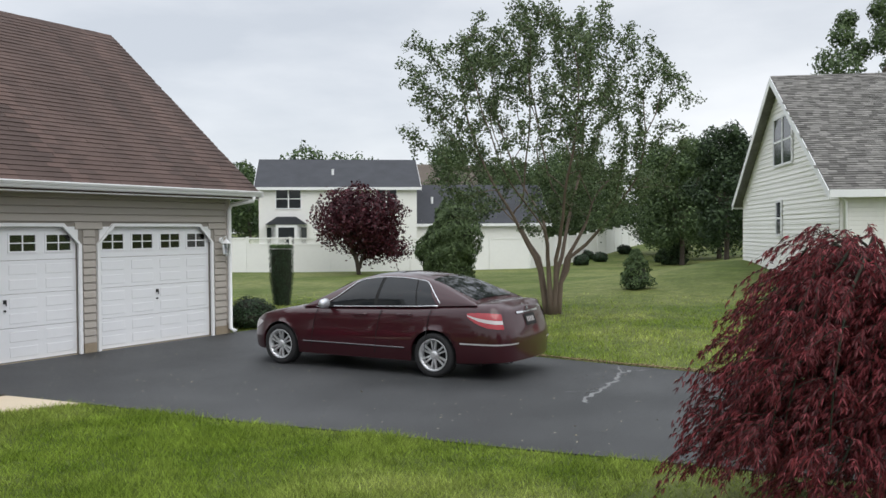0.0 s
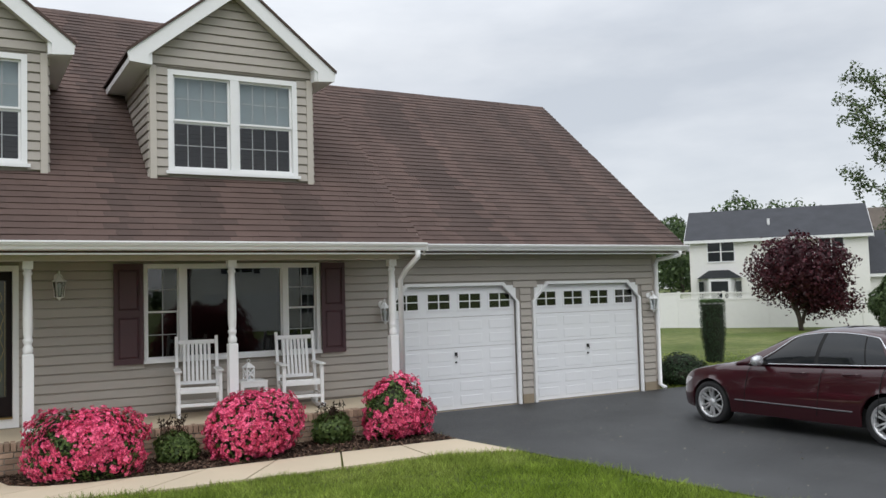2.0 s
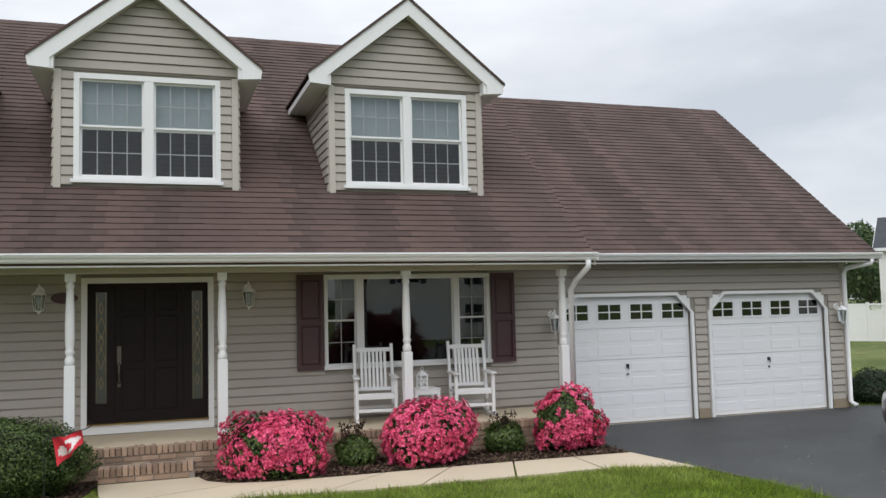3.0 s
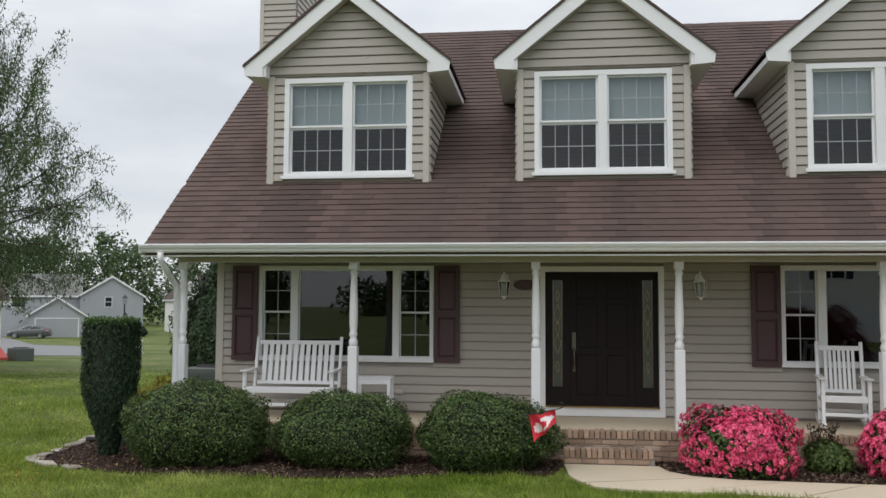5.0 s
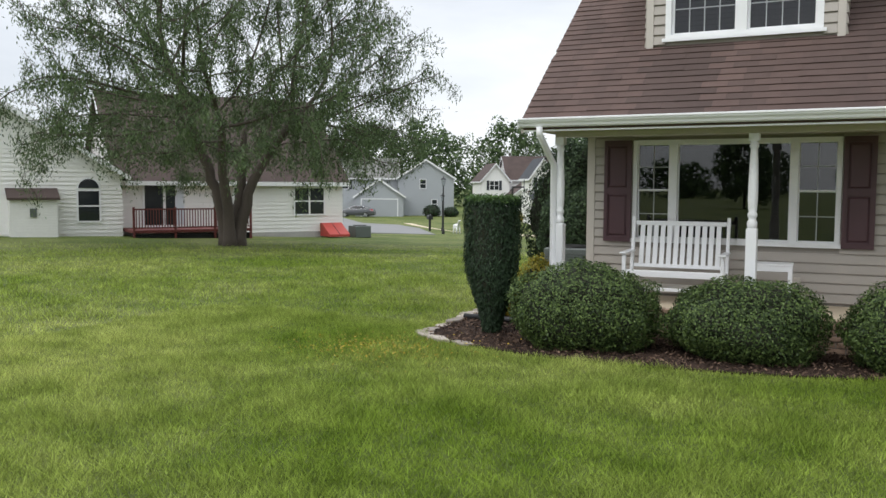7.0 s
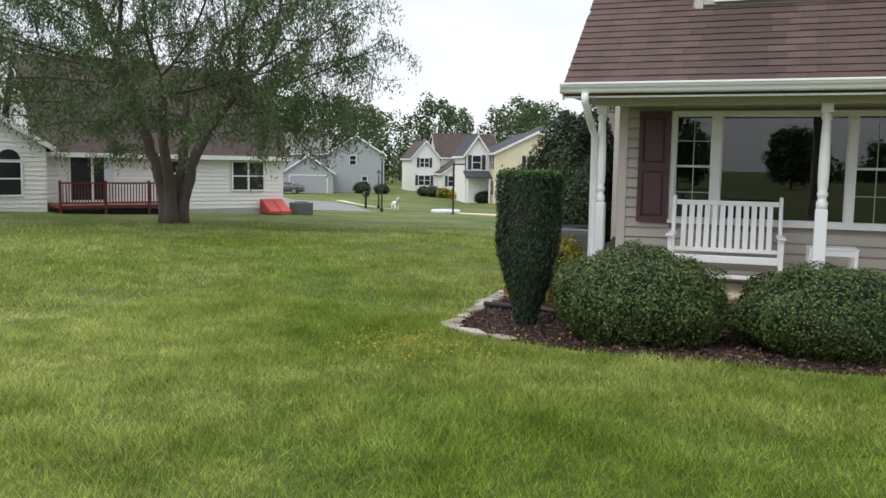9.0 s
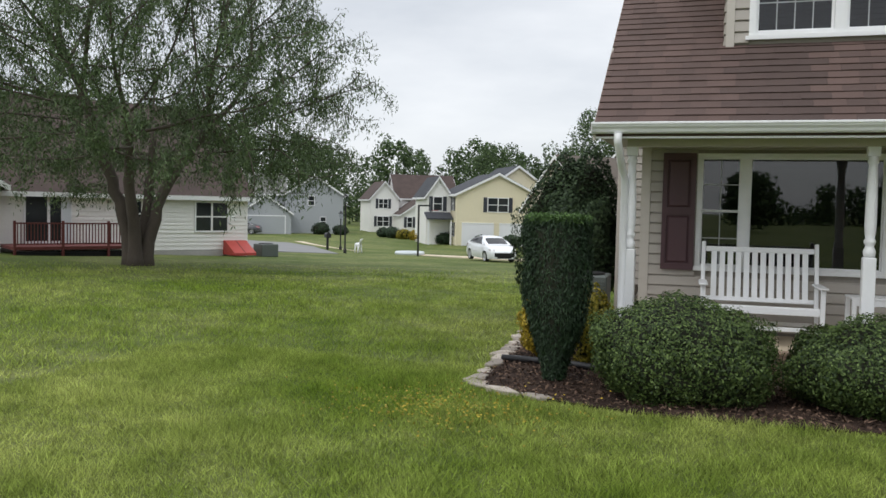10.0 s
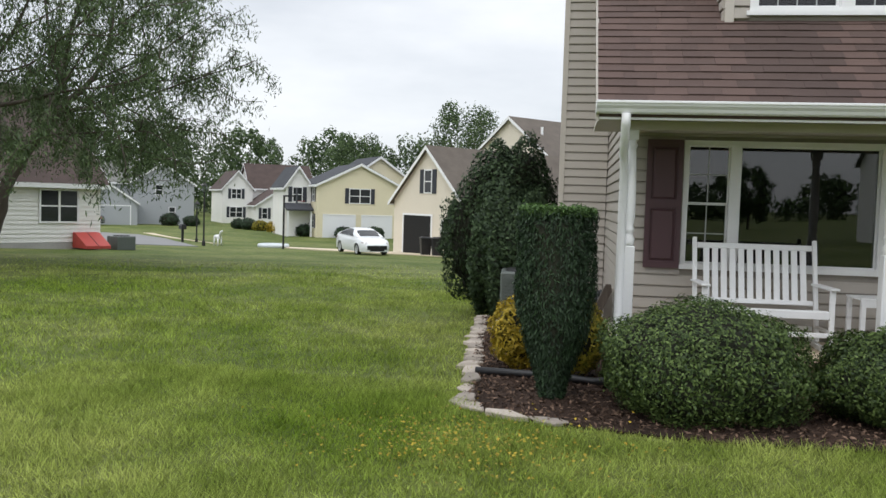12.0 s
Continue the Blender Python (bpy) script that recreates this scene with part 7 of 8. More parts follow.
GREYBLOCK = surface("pale_grey_foundation", (0.42, 0.41, 0.39), 0.9, 0.15, 12, 1.5, 0.2)
R_TAB = surface("weathered_grey_shingle_tabs", (0.105, 0.10, 0.092), 0.92, 0.25, 14, 1.2, 0.3, 0.01, island=0.20, hue=(0.185, 0.178, 0.165))
R_DARK = surface("charcoal_shingle", (0.045, 0.048, 0.056), 0.9, 0.3, 12, 1.2, 0.4, 0.02)
R_BROWN = surface("dark_brown_shingle", (0.070, 0.048, 0.042), 0.9, 0.3, 12, 1.2, 0.4, 0.02)
R_GREY = surface("weathered_grey_shingle", (0.165, 0.165, 0.15), 0.9, 0.55, 7, 1.2, 0.5, 0.03, stretch=(1, 1, 2.2))
R_TAUPE = surface("taupe_shingle", (0.115, 0.095, 0.078), 0.9, 0.3, 12, 1.2, 0.4, 0.02)
FARGLASS = surface("dark_far_glass", (0.022, 0.026, 0.030), 0.08, 0.2, 2, 1, 0.0)
REDPAINT = surface("red_barn_paint", (0.42, 0.055, 0.042), 0.6, 0.15, 20, 2, 0.1)
DECKRED = surface("dark_red_deck_stain", (0.13, 0.030, 0.026), 0.75, 0.2, 20, 2, 0.2)
BLUEGREY = surface("dark_blue_shutter", (0.030, 0.034, 0.045), 0.6, 0.1, 20, 2)


def gable_block(root, x0, x1, y0, y1, eave, ridge, axis, wall, roofm, over=0.3, base=-0.4):
    """A wing: four walls with gables, two roof slopes, fascias and a ridge; axis is the way its ridge runs."""
    if axis == "x":
        ym = (y0 + y1) / 2
        part("wall", pr([(y0, base), (y1, base), (y1, eave), (ym, ridge - 0.12), (y0, eave)], x0, x1, "x"), wall, root)
        sl = (ridge - eave) / (ym - y0)
        for s, ye in ((-1, y0), (1, y1)):
            yo = ye + s * over
            zo = eave - sl * over
            part("roof", pr([(yo, zo), (ym, ridge), (ym, ridge - 0.13), (yo, zo - 0.13)], x0 - over, x1 + over, "x"), roofm, root)
            part("fascia", pr([(yo + s * 0.03, zo + 0.0), (yo + s * 0.005, zo + 0.0), (yo + s * 0.005, zo - 0.2), (yo + s * 0.03, zo - 0.2)], x0 - over, x1 + over, "x"), WHITE, root)
            for xa in (x0 - over - 0.03, x1 + over + 0.004):
                part("rake_trim", pr([(yo, zo - 0.02), (ym, ridge - 0.02), (ym, ridge - 0.27), (yo, zo - 0.25)], xa, xa + 0.026, "x"), WHITE, root)
    else:
        xm = (x0 + x1) / 2
        part("wall", pr([(x0, base), (x1, base), (x1, eave), (xm, ridge - 0.12), (x0, eave)], y0, y1, "y"), wall, root)
        sl = (ridge - eave) / (xm - x0)
        for s, xe in ((-1, x0), (1, x1)):
            xo = xe + s * over
            zo = eave - sl * over
            part("roof", pr([(xo, zo), (xm, ridge), (xm, ridge - 0.13), (xo, zo - 0.13)], y0 - over, y1 + over, "y"), roofm, root)
            part("fascia", pr([(xo + s * 0.03, zo), (xo + s * 0.005, zo), (xo + s * 0.005, zo - 0.2), (xo + s * 0.03, zo - 0.2)], y0 - over, y1 + over, "y"), WHITE, root)
            for ya in (y0 - over - 0.03, y1 + over + 0.004):
                part("rake_trim", pr([(xo, zo - 0.02), (xm, ridge - 0.02), (xm, ridge - 0.27), (xo, zo - 0.25)], ya, ya + 0.026, "y"), WHITE, root)


def lapped_boards(root, u0, u1, z0, eave, ridge, v, material, step):
    """Real lapped boards over a front at y = v, up to the eave or, with a ridge, into the gable's point."""
    bm = bmesh.new()
    z, mid = z0, (u0 + u1) / 2
    top = ridge if ridge else eave
    while z < top - 0.03:
        zt = min(z + step, top - 0.01)
        a = [u0, u0] if zt <= eave else [u0 + (mid - u0) * max(0, q - eave) / (top - eave) for q in (z, zt)]
        b = [u1 + u0 - q for q in a]
        f = [bm.verts.new(p) for p in ((a[0], v - 0.030, z), (b[0], v - 0.030, z), (b[1], v - 0.004, zt), (a[1], v - 0.004, zt), (a[0], v - 0.004, z), (b[0], v - 0.004, z))]
        bm.faces.new(f[:4]), bm.faces.new((f[4], f[5], f[1], f[0]))
        z += step
    part("lapped_siding", bm, material, root)


def shingle_field(root, xe, ze, xr, zr, y0, y1):
    """Shingle tabs over one roof slope, from the eave (xe, ze) to the ridge (xr, zr)."""
    rng = random.Random(31)
    run = math.hypot(xr - xe, zr - ze)
    dx, dz = (xr - xe) / run, (zr - ze) / run
    nx, nz = -dz * (1 if dx > 0 else -1), abs(dx)
    bm = bmesh.new()
    n = int(run / 0.13)
    for i in range(n):
        s0, s1 = run * i / n, run * (i + 1) / n
        y = y0 - rng.random() * 0.3
        while y < y1:
            w = rng.uniform(0.17, 0.28)
            a, b, h = max(y, y0), min(y + w, y1), rng.uniform(0.014, 0.028)
            q = [bm.verts.new((xe + dx * s + nx * e, yy, ze + dz * s + nz * e)) for s, yy, e in ((s0, a, h), (s0, b, h), (s1 + 0.02, b, 0.006), (s1 + 0.02, a, 0.006), (s0, a, 0.002), (s0, b, 0.002))]
            bm.faces.new(q[:4]), bm.faces.new((q[0], q[4], q[5], q[1]))
            y += w + 0.006
    part("shingle_covering", bm, R_TAB, root)


def house_window(root, face, v, u0, u1, z0, z1, double=True, shutters=None):
    """A window on a house's face: 'f' the front at y = v, 'l' and 'r' the ends at x = v."""
    m = {"f": Matrix.Translation((0, v, 0)), "l": Matrix.Translation((v, 0, 0)) @ Matrix(((0, 1, 0, 0), (-1, 0, 0, 0), (0, 0, 1, 0), (0, 0, 0, 1))), "r": Matrix.Translation((v, 0, 0)) @ Matrix(((0, -1, 0, 0), (1, 0, 0, 0), (0, 0, 1, 0), (0, 0, 0, 1)))}[face]
    bm = bmesh.new()
    w = 0.075
    for a in ((u0, u0 + w, z0, z1), (u1 - w, u1, z0, z1), (u0 + w, u1 - w, z1 - w, z1), (u0 + w, u1 - w, z0, z0 + w)):
        box(bm, a[0], a[1], -0.05, -0.004, a[2], a[3], m)
    if double:
        um = (u0 + u1) / 2
        box(bm, um - 0.045, um + 0.045, -0.048, -0.004, z0 + w, z1 - w, m)
    win = part("window", bm, WHITE, root)
    part("pane", bx(u0 + w, u1 - w, -0.022, -0.003, z0 + w, z1 - w, m=m), FARGLASS, win)
    zm = (z0 + z1) / 2
    bm = bmesh.new()
    for a, b in (((u0 + w, (u0 + u1) / 2 - 0.046), ((u0 + u1) / 2 + 0.046, u1 - w)) if double else ((u0 + w, u1 - w),)):
        box(bm, a, b, -0.035, -0.0225, zm - 0.03, zm + 0.03, m)
    part("meeting_rail", bm, WHITE, win)
    if shutters:
        for a, b in ((u0 - 0.42, u0 - 0.03), (u1 + 0.03, u1 + 0.42)):
            part("shutter", bx(a, b, -0.04, -0.004, z0, z1, m=m), shutters, root)


def house_garage(root, face, v, u0, u1, z1, material, base=0.0):
    m = {"f": Matrix.Translation((0, v, 0)), "r": Matrix.Translation((v, 0, 0)) @ Matrix(((0, -1, 0, 0), (1, 0, 0, 0), (0, 0, 1, 0), (0, 0, 0, 1)))}[face]
    d = part("garage_opening", bx(u0, u1, -0.02, -0.003, base, z1, m=m), material, root)
    bm = bmesh.new()
    for a in ((u0 - 0.12, u0, base, z1 + 0.12), (u1, u1 + 0.12, base, z1 + 0.12), (u0, u1, z1, z1 + 0.12)):
        box(bm, a[0], a[1], -0.05, -0.003, a[2], a[3], m)
    part("garage_trim", bm, WHITE, root)
    for k in range(1, 4):
        part("panel_line", bx(u0 + 0.03, u1 - 0.03, -0.026, -0.0205, base + z1 * k / 4 - 0.012, base + z1 * k / 4 + 0.012, m=m), material, d)


def at_house(x, y, yaw, z=None):
    return pose(x, y, float(terrain(x, y)) if z is None else z, 0, 0, yaw)


# the white two-storey house behind the fence
h1 = thing("neighbour_house", "white two-storey house with charcoal roof behind the fence", "house", at_house(44.2, 43.6, -50.8, -0.42))
gable_block(h1, 0, 11.2, 0, 8, 5.75, 7.9, "x", W_WHITE, R_DARK)
gable_block(h1, 11.25, 21, 1.0, 8, 3.2, 6.0, "x", W_WHITE, R_DARK)
house_window(h1, "f", 0, 1.15, 3.0, 4.05, 5.5)
house_window(h1, "f", 0, 8.2, 9.8, 4.05, 5.5)
house_window(h1, "f", 0, 6.2, 7.6, 1.2, 2.5)
house_window(h1, "f", 1.0, 14.0, 15.2, 1.6, 2.8)
bay = part("bay_window", pr([(0.7, 0), (1.25, -0.75), (2.65, -0.75), (3.2, 0)], 0.6, 2.95, "z"), WHITE, h1)
part("bay_roof", pr([(0.5, 2.96), (3.4, 2.96), (2.6, 3.5), (1.3, 3.5)], -0.8, -0.002, "y"), R_DARK, bay)
part("pane", bx(1.4, 2.5, -0.775, -0.752, 1.5, 2.75), FARGLASS, bay)
for s, a in ((-1, (0.84, -0.42)), (1, (3.06, -0.42))):
    part("pane", bx(-0.28, 0.28, -0.012, 0.012, 1.5, 2.75, m=Matrix.Translation((a[0] + s * 0.105, a[1] - 0.03, 0)) @ Matrix.Rotation(radians(54 * s), 4, "Z")), FARGLASS, bay)
for x, z in ((5.2, 7.0), (12.6, 5.0)):
    part("vent_pipe", lathe(bmesh.new(), [(0.09, 0), (0.09, 0.5)], 8, Matrix.Translation((x, 1.6 if x < 10 else 2.6, z - 0.5))), WHITE, h1)

# the white cottage with the tall gable and grey roof
h2 = thing("neighbour_cottage", "white sided gabled house with weathered grey shingle roof", "house", at_house(35.3, 8.45, -155.8, 0.80))
gable_block(h2, 0, 12.06, 0, 13, 2.42, 6.22, "y", W_WHITE, R_GREY, 0.35)
lapped_boards(h2, 0, 12.06, -0.2, 2.42, 6.10, 0, W_WHITE, 0.155)
shingle_field(h2, 12.06 + 0.35, 2.42 - 0.35 * 3.8 / 6.03, 6.03, 6.22, -0.35, 13.35)
house_window(h2, "f", -0.032, 5.2, 7.6, 3.25, 4.9)
house_window(h2, "f", -0.032, 5.55, 6.3, 0.95, 2.15, double=False)
house_garage(h2, "r", 12.06, 1.6, 4.4, 2.1, REDPAINT)
bm = bmesh.new()
tube(bm, [(12.35, -0.25, 2.15), (12.3, -0.1, 2.05), (12.14, 0.12, 1.9), (12.14, 0.12, 0.1)], 0.05, 8)
part("downspout", bm, WHITE, h2, smooth=True)
part("gable_vent", lathe(bmesh.new(), [(0.24, 0), (0.24, 0.05)], 3, Matrix.Translation((6.03, -0.03, 5.45)) @ Matrix.Rotation(radians(90), 4, "X") @ Matrix.Rotation(radians(90), 4, "Z")), WHITE, h2)

# the white bungalow beyond the big tree
h3 = thing("neighbour_bungalow", "white sided house with brown roof and red deck", "house", at_house(-32.8, 29.2, 57.6, -0.62))
gable_block(h3, 0, 11.0, 0, 9.5, 2.95, 7.2, "x", W_WHITE, R_BROWN)
gable_block(h3, -9.2, -0.05, -0.9, 9, 3.1, 5.9, "y", W_WHITE, R_BROWN)
lapped_boards(h3, 0, 11.0, 0.19, 2.9, None, 0, W_WHITE, 0.19)
lapped_boards(h3, -9.2, -0.05, 0.19, 3.1, 5.78, -0.9, W_WHITE, 0.19)
house_window(h3, "f", -0.032, 8.3, 10.0, 1.0, 2.45)
house_window(h3, "f", -0.032, 5.2, 5.9, 1.2, 2.45, double=False)
house_window(h3, "f", -0.932, -1.95, -0.95, 0.85, 2.3, double=False)
house_window(h3, "f", -0.932, -6.4, -5.4, 0.85, 2.3, double=False)
for x in (-1.45, -5.9):
    arc = [(math.cos(math.pi * k / 14), math.sin(math.pi * k / 14)) for k in range(15)]
    part("arched_transom", pr([(x + 0.5 * c, 2.31 + 0.5 * q) for c, q in arc], -0.985, -0.934), WHITE, h3)
    part("pane", pr([(x + 0.42 * c, 2.35 + 0.40 * q) for c, q in arc], -1.0, -0.986), FARGLASS, h3)
d = part("patio_door", bx(1.0, 2.9, -0.07, -0.034, 0.55, 2.6), WHITE, h3)
for a in (1.08, 2.02):
    part("pane", bx(a, a + 0.82, -0.082, -0.0705, 0.65, 2.5), FARGLASS, d)
part("curtain", bx(2.45, 2.84, -0.09, -0.083, 0.65, 2.5), SHADE_CLOTH, d)
bump = part("sided_box", bx(-4.6, -2.8, -1.7, -0.905, 0.0, 1.95), W_WHITE, h3)
part("box_roof", pr([(-1.85, 1.95), (-0.905, 2.35), (-0.905, 2.25), (-1.85, 1.85)], -4.7, -2.7, "x"), R_BROWN, bump)
part("meter", bx(-3.85, -3.6, -1.76, -1.702, 1.15, 1.5), ACM, bump)
part("foundation", bx(-9.2, 11.0, -0.02, -0.003, -0.4, 0.18), GREYBLOCK, h3)
deck = thing("deck", "dark red stained timber deck with baluster railing", "deck", at_house(-32.8, 29.2, 57.6, -0.62))
part("deck_floor", bx(0.05, 5.3, -2.6, -0.06, 0.42, 0.54), DECKRED, deck)
# near-black sheet closing the space below the deck floor
part("skirt", bx(0.1, 5.25, -2.5, -2.45, 0.0, 0.36), UNDER_AND_SHADE, deck)
part("top_rail", bx(0.05, 5.3, -2.62, -2.54, 1.42, 1.48), DECKRED, deck)
part("bottom_rail", bx(0.05, 5.3, -2.60, -2.56, 0.62, 0.67), DECKRED, deck)
for k in range(44):
    x = 0.08 + 5.16 * k / 43
    part("baluster", bx(x - 0.018, x + 0.018, -2.595, -2.565, 0.67, 1.42), DECKRED, deck)
for x in (0.05, 1.8, 3.55, 5.2):
    part("post", bx(x, x + 0.09, -2.63, -2.54, 0, 1.55), DECKRED, deck)
bulk = thing("cellar_hatch", "red sloping cellar door against the white house", "cellar door", at_house(-32.8, 29.2, 57.6, -0.67))
part("hatch", pr([(-1.25, 0.0), (0.0, 0.0), (-0.03, 0.66), (-0.2, 0.66), (-1.25, 0.12)], 9.75, 10.85, "x"), REDPAINT, bulk)
part("seam", pr([(-1.25, 0.122), (-0.2, 0.662), (-0.2, 0.675), (-1.25, 0.135)], 10.28, 10.32, "x"), DECKRED, bulk)
u = thing("heat_pump", "grey-green outdoor cooling unit beside the house", "air conditioner", at_house(-26.20, 39.04, 57.6, -0.80))
part("casing", bx(-0.45, 0.45, -0.45, 0.45, 0, 0.62, bevel=0.03), ACM, u)
part("fan_grille", lathe(bmesh.new(), [(0.36, 0.62), (0.34, 0.66), (0.06, 0.67)], 16), BLACK, u)

# houses along the street
h4 = thing("street_house", "cream sided house with open garage and taupe roof", "house", at_house(-17.8, 58.5, -42))
gable_block(h4, 0, 7.0, 0, 12, 3.6, 6.9, "y", W_TAN, R_TAUPE)
# open garage: a flat near-black panel paints its shaded inside
house_garage(h4, "f", 0, 1.1, 3.9, 2.5, UNDER_AND_SHADE, 0.0)
house_window(h4, "f", 0, 4.9, 5.7, 0.9, 2.3, double=False)
house_window(h4, "f", 0, 3.1, 3.9, 3.9, 5.4, double=False, shutters=BLUEGREY)
h5 = thing("street_house", "cream sided tall house with taupe gable roof", "house", at_house(-14.5, 73.2, -42))
gable_block(h5, 0, 9.0, 0, 9, 7.4, 10.6, "y", W_TAN, R_TAUPE)
part("vent_pipe", lathe(bmesh.new(), [(0.1, 0), (0.1, 0.9)], 8, Matrix.Translation((6.4, 1.5, 8.9))), WHITE, h5)
h6 = thing("street_house", "pale yellow two-storey house with double garage", "house", at_house(-30.7, 84.0, 30))
gable_block(h6, 0, 8.6, 0, 8, 5.3, 7.4, "y", W_YELLOW, R_DARK)
gable_block(h6, 3.8, 11.0, 3.5, 12, 5.9, 8.4, "y", W_YELLOW, R_DARK)
gable_block(h6, -2.6, -0.05, 2.5, 9, 5.2, 7.0, "y", W_WHITE, R_DARK)
house_window(h6, "f", 0, 3.2, 5.4, 3.4, 4.9, shutters=BLUEGREY)
house_garage(h6, "f", 0, 0.7, 3.8, 2.2, GARAGE)
house_garage(h6, "f", 0, 4.6, 7.6, 2.2, GARAGE)
for u_ in (1.0, 3.4):
    house_window(h6, "l", 0, -u_ - 1.0, -u_, 3.5, 4.9, double=False, shutters=BLUEGREY)
    house_window(h6, "l", 0, -u_ - 1.0, -u_, 0.9, 2.3, double=False, shutters=BLUEGREY)
house_window(h6, "f", 2.5, -1.9, -0.9, 3.4, 4.9, double=False, shutters=BLUEGREY)
part("porch_roof", pr([(0.9, 2.7), (2.5, 3.3), (2.5, 3.15), (0.9, 2.55)], -2.8, -0.1, "x"), R_DARK, h6)
for x in (-2.6, -0.3):
    part("porch_column", bx(x - 0.08, x + 0.08, 1.0, 1.16, 0, 2.6), WHITE, h6)
h7 = thing("street_house", "white two-storey house with brown gabled roofs", "house", at_house(-53.8, 116.0, 34))
gable_block(h7, 0, 4.2, 0, 8, 5.0, 7.4, "y", W_WHITE, R_BROWN)
gable_block(h7, 4.25, 13.5, 1.5, 9, 5.2, 8.6, "x", W_WHITE, R_BROWN)
gable_block(h7, 3.6, 10.0, -4.5, 1.4, 2.8, 5.0, "y", W_WHITE, R_BROWN)
house_window(h7, "f", 0, 1.2, 2.6, 3.4, 4.8, shutters=BLUEGREY)
house_window(h7, "f", 0, 1.0, 2.8, 0.8, 2.3, shutters=BLUEGREY)
house_window(h7, "f", -4.5, 4.4, 5.2, 0.8, 2.3, double=False, shutters=BLUEGREY)
house_garage(h7, "f", -4.5, 6.4, 9.4, 2.2, BLUEGREY)
house_window(h7, "f", 1.5, 9.0, 10.2, 3.4, 4.7, double=False, shutters=BLUEGREY)
h8 = thing("street_house", "pale grey two-storey house with attached garage", "house", at_house(-61.5, 99.8, 30))
gable_block(h8, 2.5, 10.0, 0, 9, 5.2, 7.6, "y", W_GREY, R_GREY)
gable_block(h8, -9.0, 2.45, 1.0, 9, 5.2, 7.8, "x", W_GREY, R_GREY)
gable_block(h8, -3.0, 3.2, -4.0, 0.95, 2.8, 4.9, "y", W_GREY, R_GREY)
house_garage(h8, "f", -4.0, -2.2, 2.4, 2.2, W_GREY)
for x in (-7.6, -5.2):
    house_window(h8, "f", 1.0, x, x + 1.1, 3.5, 4.9, double=False, shutters=BLUEGREY)
house_window(h8, "f", 0, 5.4, 6.3, 3.6, 4.9, double=False)
house_window(h8, "f", 0, 7.0, 7.8, 0.9, 2.2, double=False)
h9 = thing("street_house", "tan house with brown roof beyond the fence", "house", at_house(70, 52, -40))
gable_block(h9, 0, 14, 0, 9, 5.4, 8.8, "x", W_TAN, R_TAUPE)
# houses across the street, seen mirrored in the windows
h10 = thing("street_house", "white two-storey house across the street", "house", pose(26, -30, 0, 0, 0, 180))
gable_block(h10, 0, 13, 0, 9, 5.4, 8.6, "x", W_WHITE, R_GREY)
gable_block(h10, 7, 14.5, -3.5, -0.05, 4.6, 7.8, "y", W_WHITE, R_GREY)
house_window(h10, "f", -3.5, 10.0, 11.6, 3.6, 5.0, shutters=BLUEGREY)
house_garage(h10, "f", -3.5, 8.4, 13.0, 2.3, GARAGE)
for x in (1.2, 4.4):
    house_window(h10, "f", 0, x, x + 1.5, 3.5, 4.9, shutters=BLUEGREY)
    house_window(h10, "f", 0, x, x + 1.5, 0.9, 2.3, shutters=BLUEGREY)

# ---- fence, street, drive, street furniture ----
fence = thing("fence", "tall white vinyl panel fence, partly lattice-topped", "fence", kind="structure")
FW = surface("white_vinyl_fence", (0.86, 0.86, 0.84), 0.5, 0.04, 6, 0.6, 0.05)


def fence_run(x0, y0, x1, y1, lattice):
    n = max(1, round(math.hypot(x1 - x0, y1 - y0) / 2.4))
    for i in range(n):
        a, b = i / n, (i + 1) / n
        p, q = Vector((x0 + (x1 - x0) * a, y0 + (y1 - y0) * a, 0)), Vector((x0 + (x1 - x0) * b, y0 + (y1 - y0) * b, 0))
        z = float(terrain((p.x + q.x) / 2, (p.y + q.y) / 2))
        m = Matrix.Translation((p.x, p.y, z)) @ Matrix.Rotation(math.atan2(q.y - p.y, q.x - p.x), 4, "Z")
        l = (q - p).length
        part("post", bx(-0.065, 0.065, -0.065, 0.065, -0.2, 1.92, m=m), FW, fence)
        part("post_cap", bx(-0.08, 0.08, -0.08, 0.08, 1.921, 1.96, m=m), FW, fence)
        top = 1.48 if lattice else 1.78
        panel = part("panel", bx(0.07, l - 0.07, -0.02, 0.02, -0.1, top, m=m), FW, fence)
        part("rail", bx(0.07, l - 0.07, -0.04, 0.04, top + 0.002, top + 0.09, m=m), FW, panel)
        if lattice:
            bm = bmesh.new()
            k = 0.07
            while k < l - 0.32:
                for s in (0, 1):
                    xa, xb = (k, k + 0.25) if s else (k + 0.25, k)
                    tube(bm, [m @ Vector((xa, 0.008 * s, top + 0.09)), m @ Vector((xb, 0.008 * s, top + 0.34))], 0.018, 4)
                k += 0.13
            part("lattice", bm, FW, panel)
            part("top_rail", bx(0.07, l - 0.07, -0.04, 0.04, top + 0.34, top + 0.42, m=m), FW, panel)


fence_run(27.5, 39.0, 33.5, 34.0, False)
fence_run(33.5, 34.0, 42.5, 26.8, True)
fence_run(42.5, 26.8, 46.7, 23.6, False)
fence_run(46.7, 23.6, 88.0, 28.0, False)

GROUND_ROAD = surface("grey_street_asphalt", (0.19, 0.19, 0.19), 0.85, 0.15, 10, 0.4, 0.2)


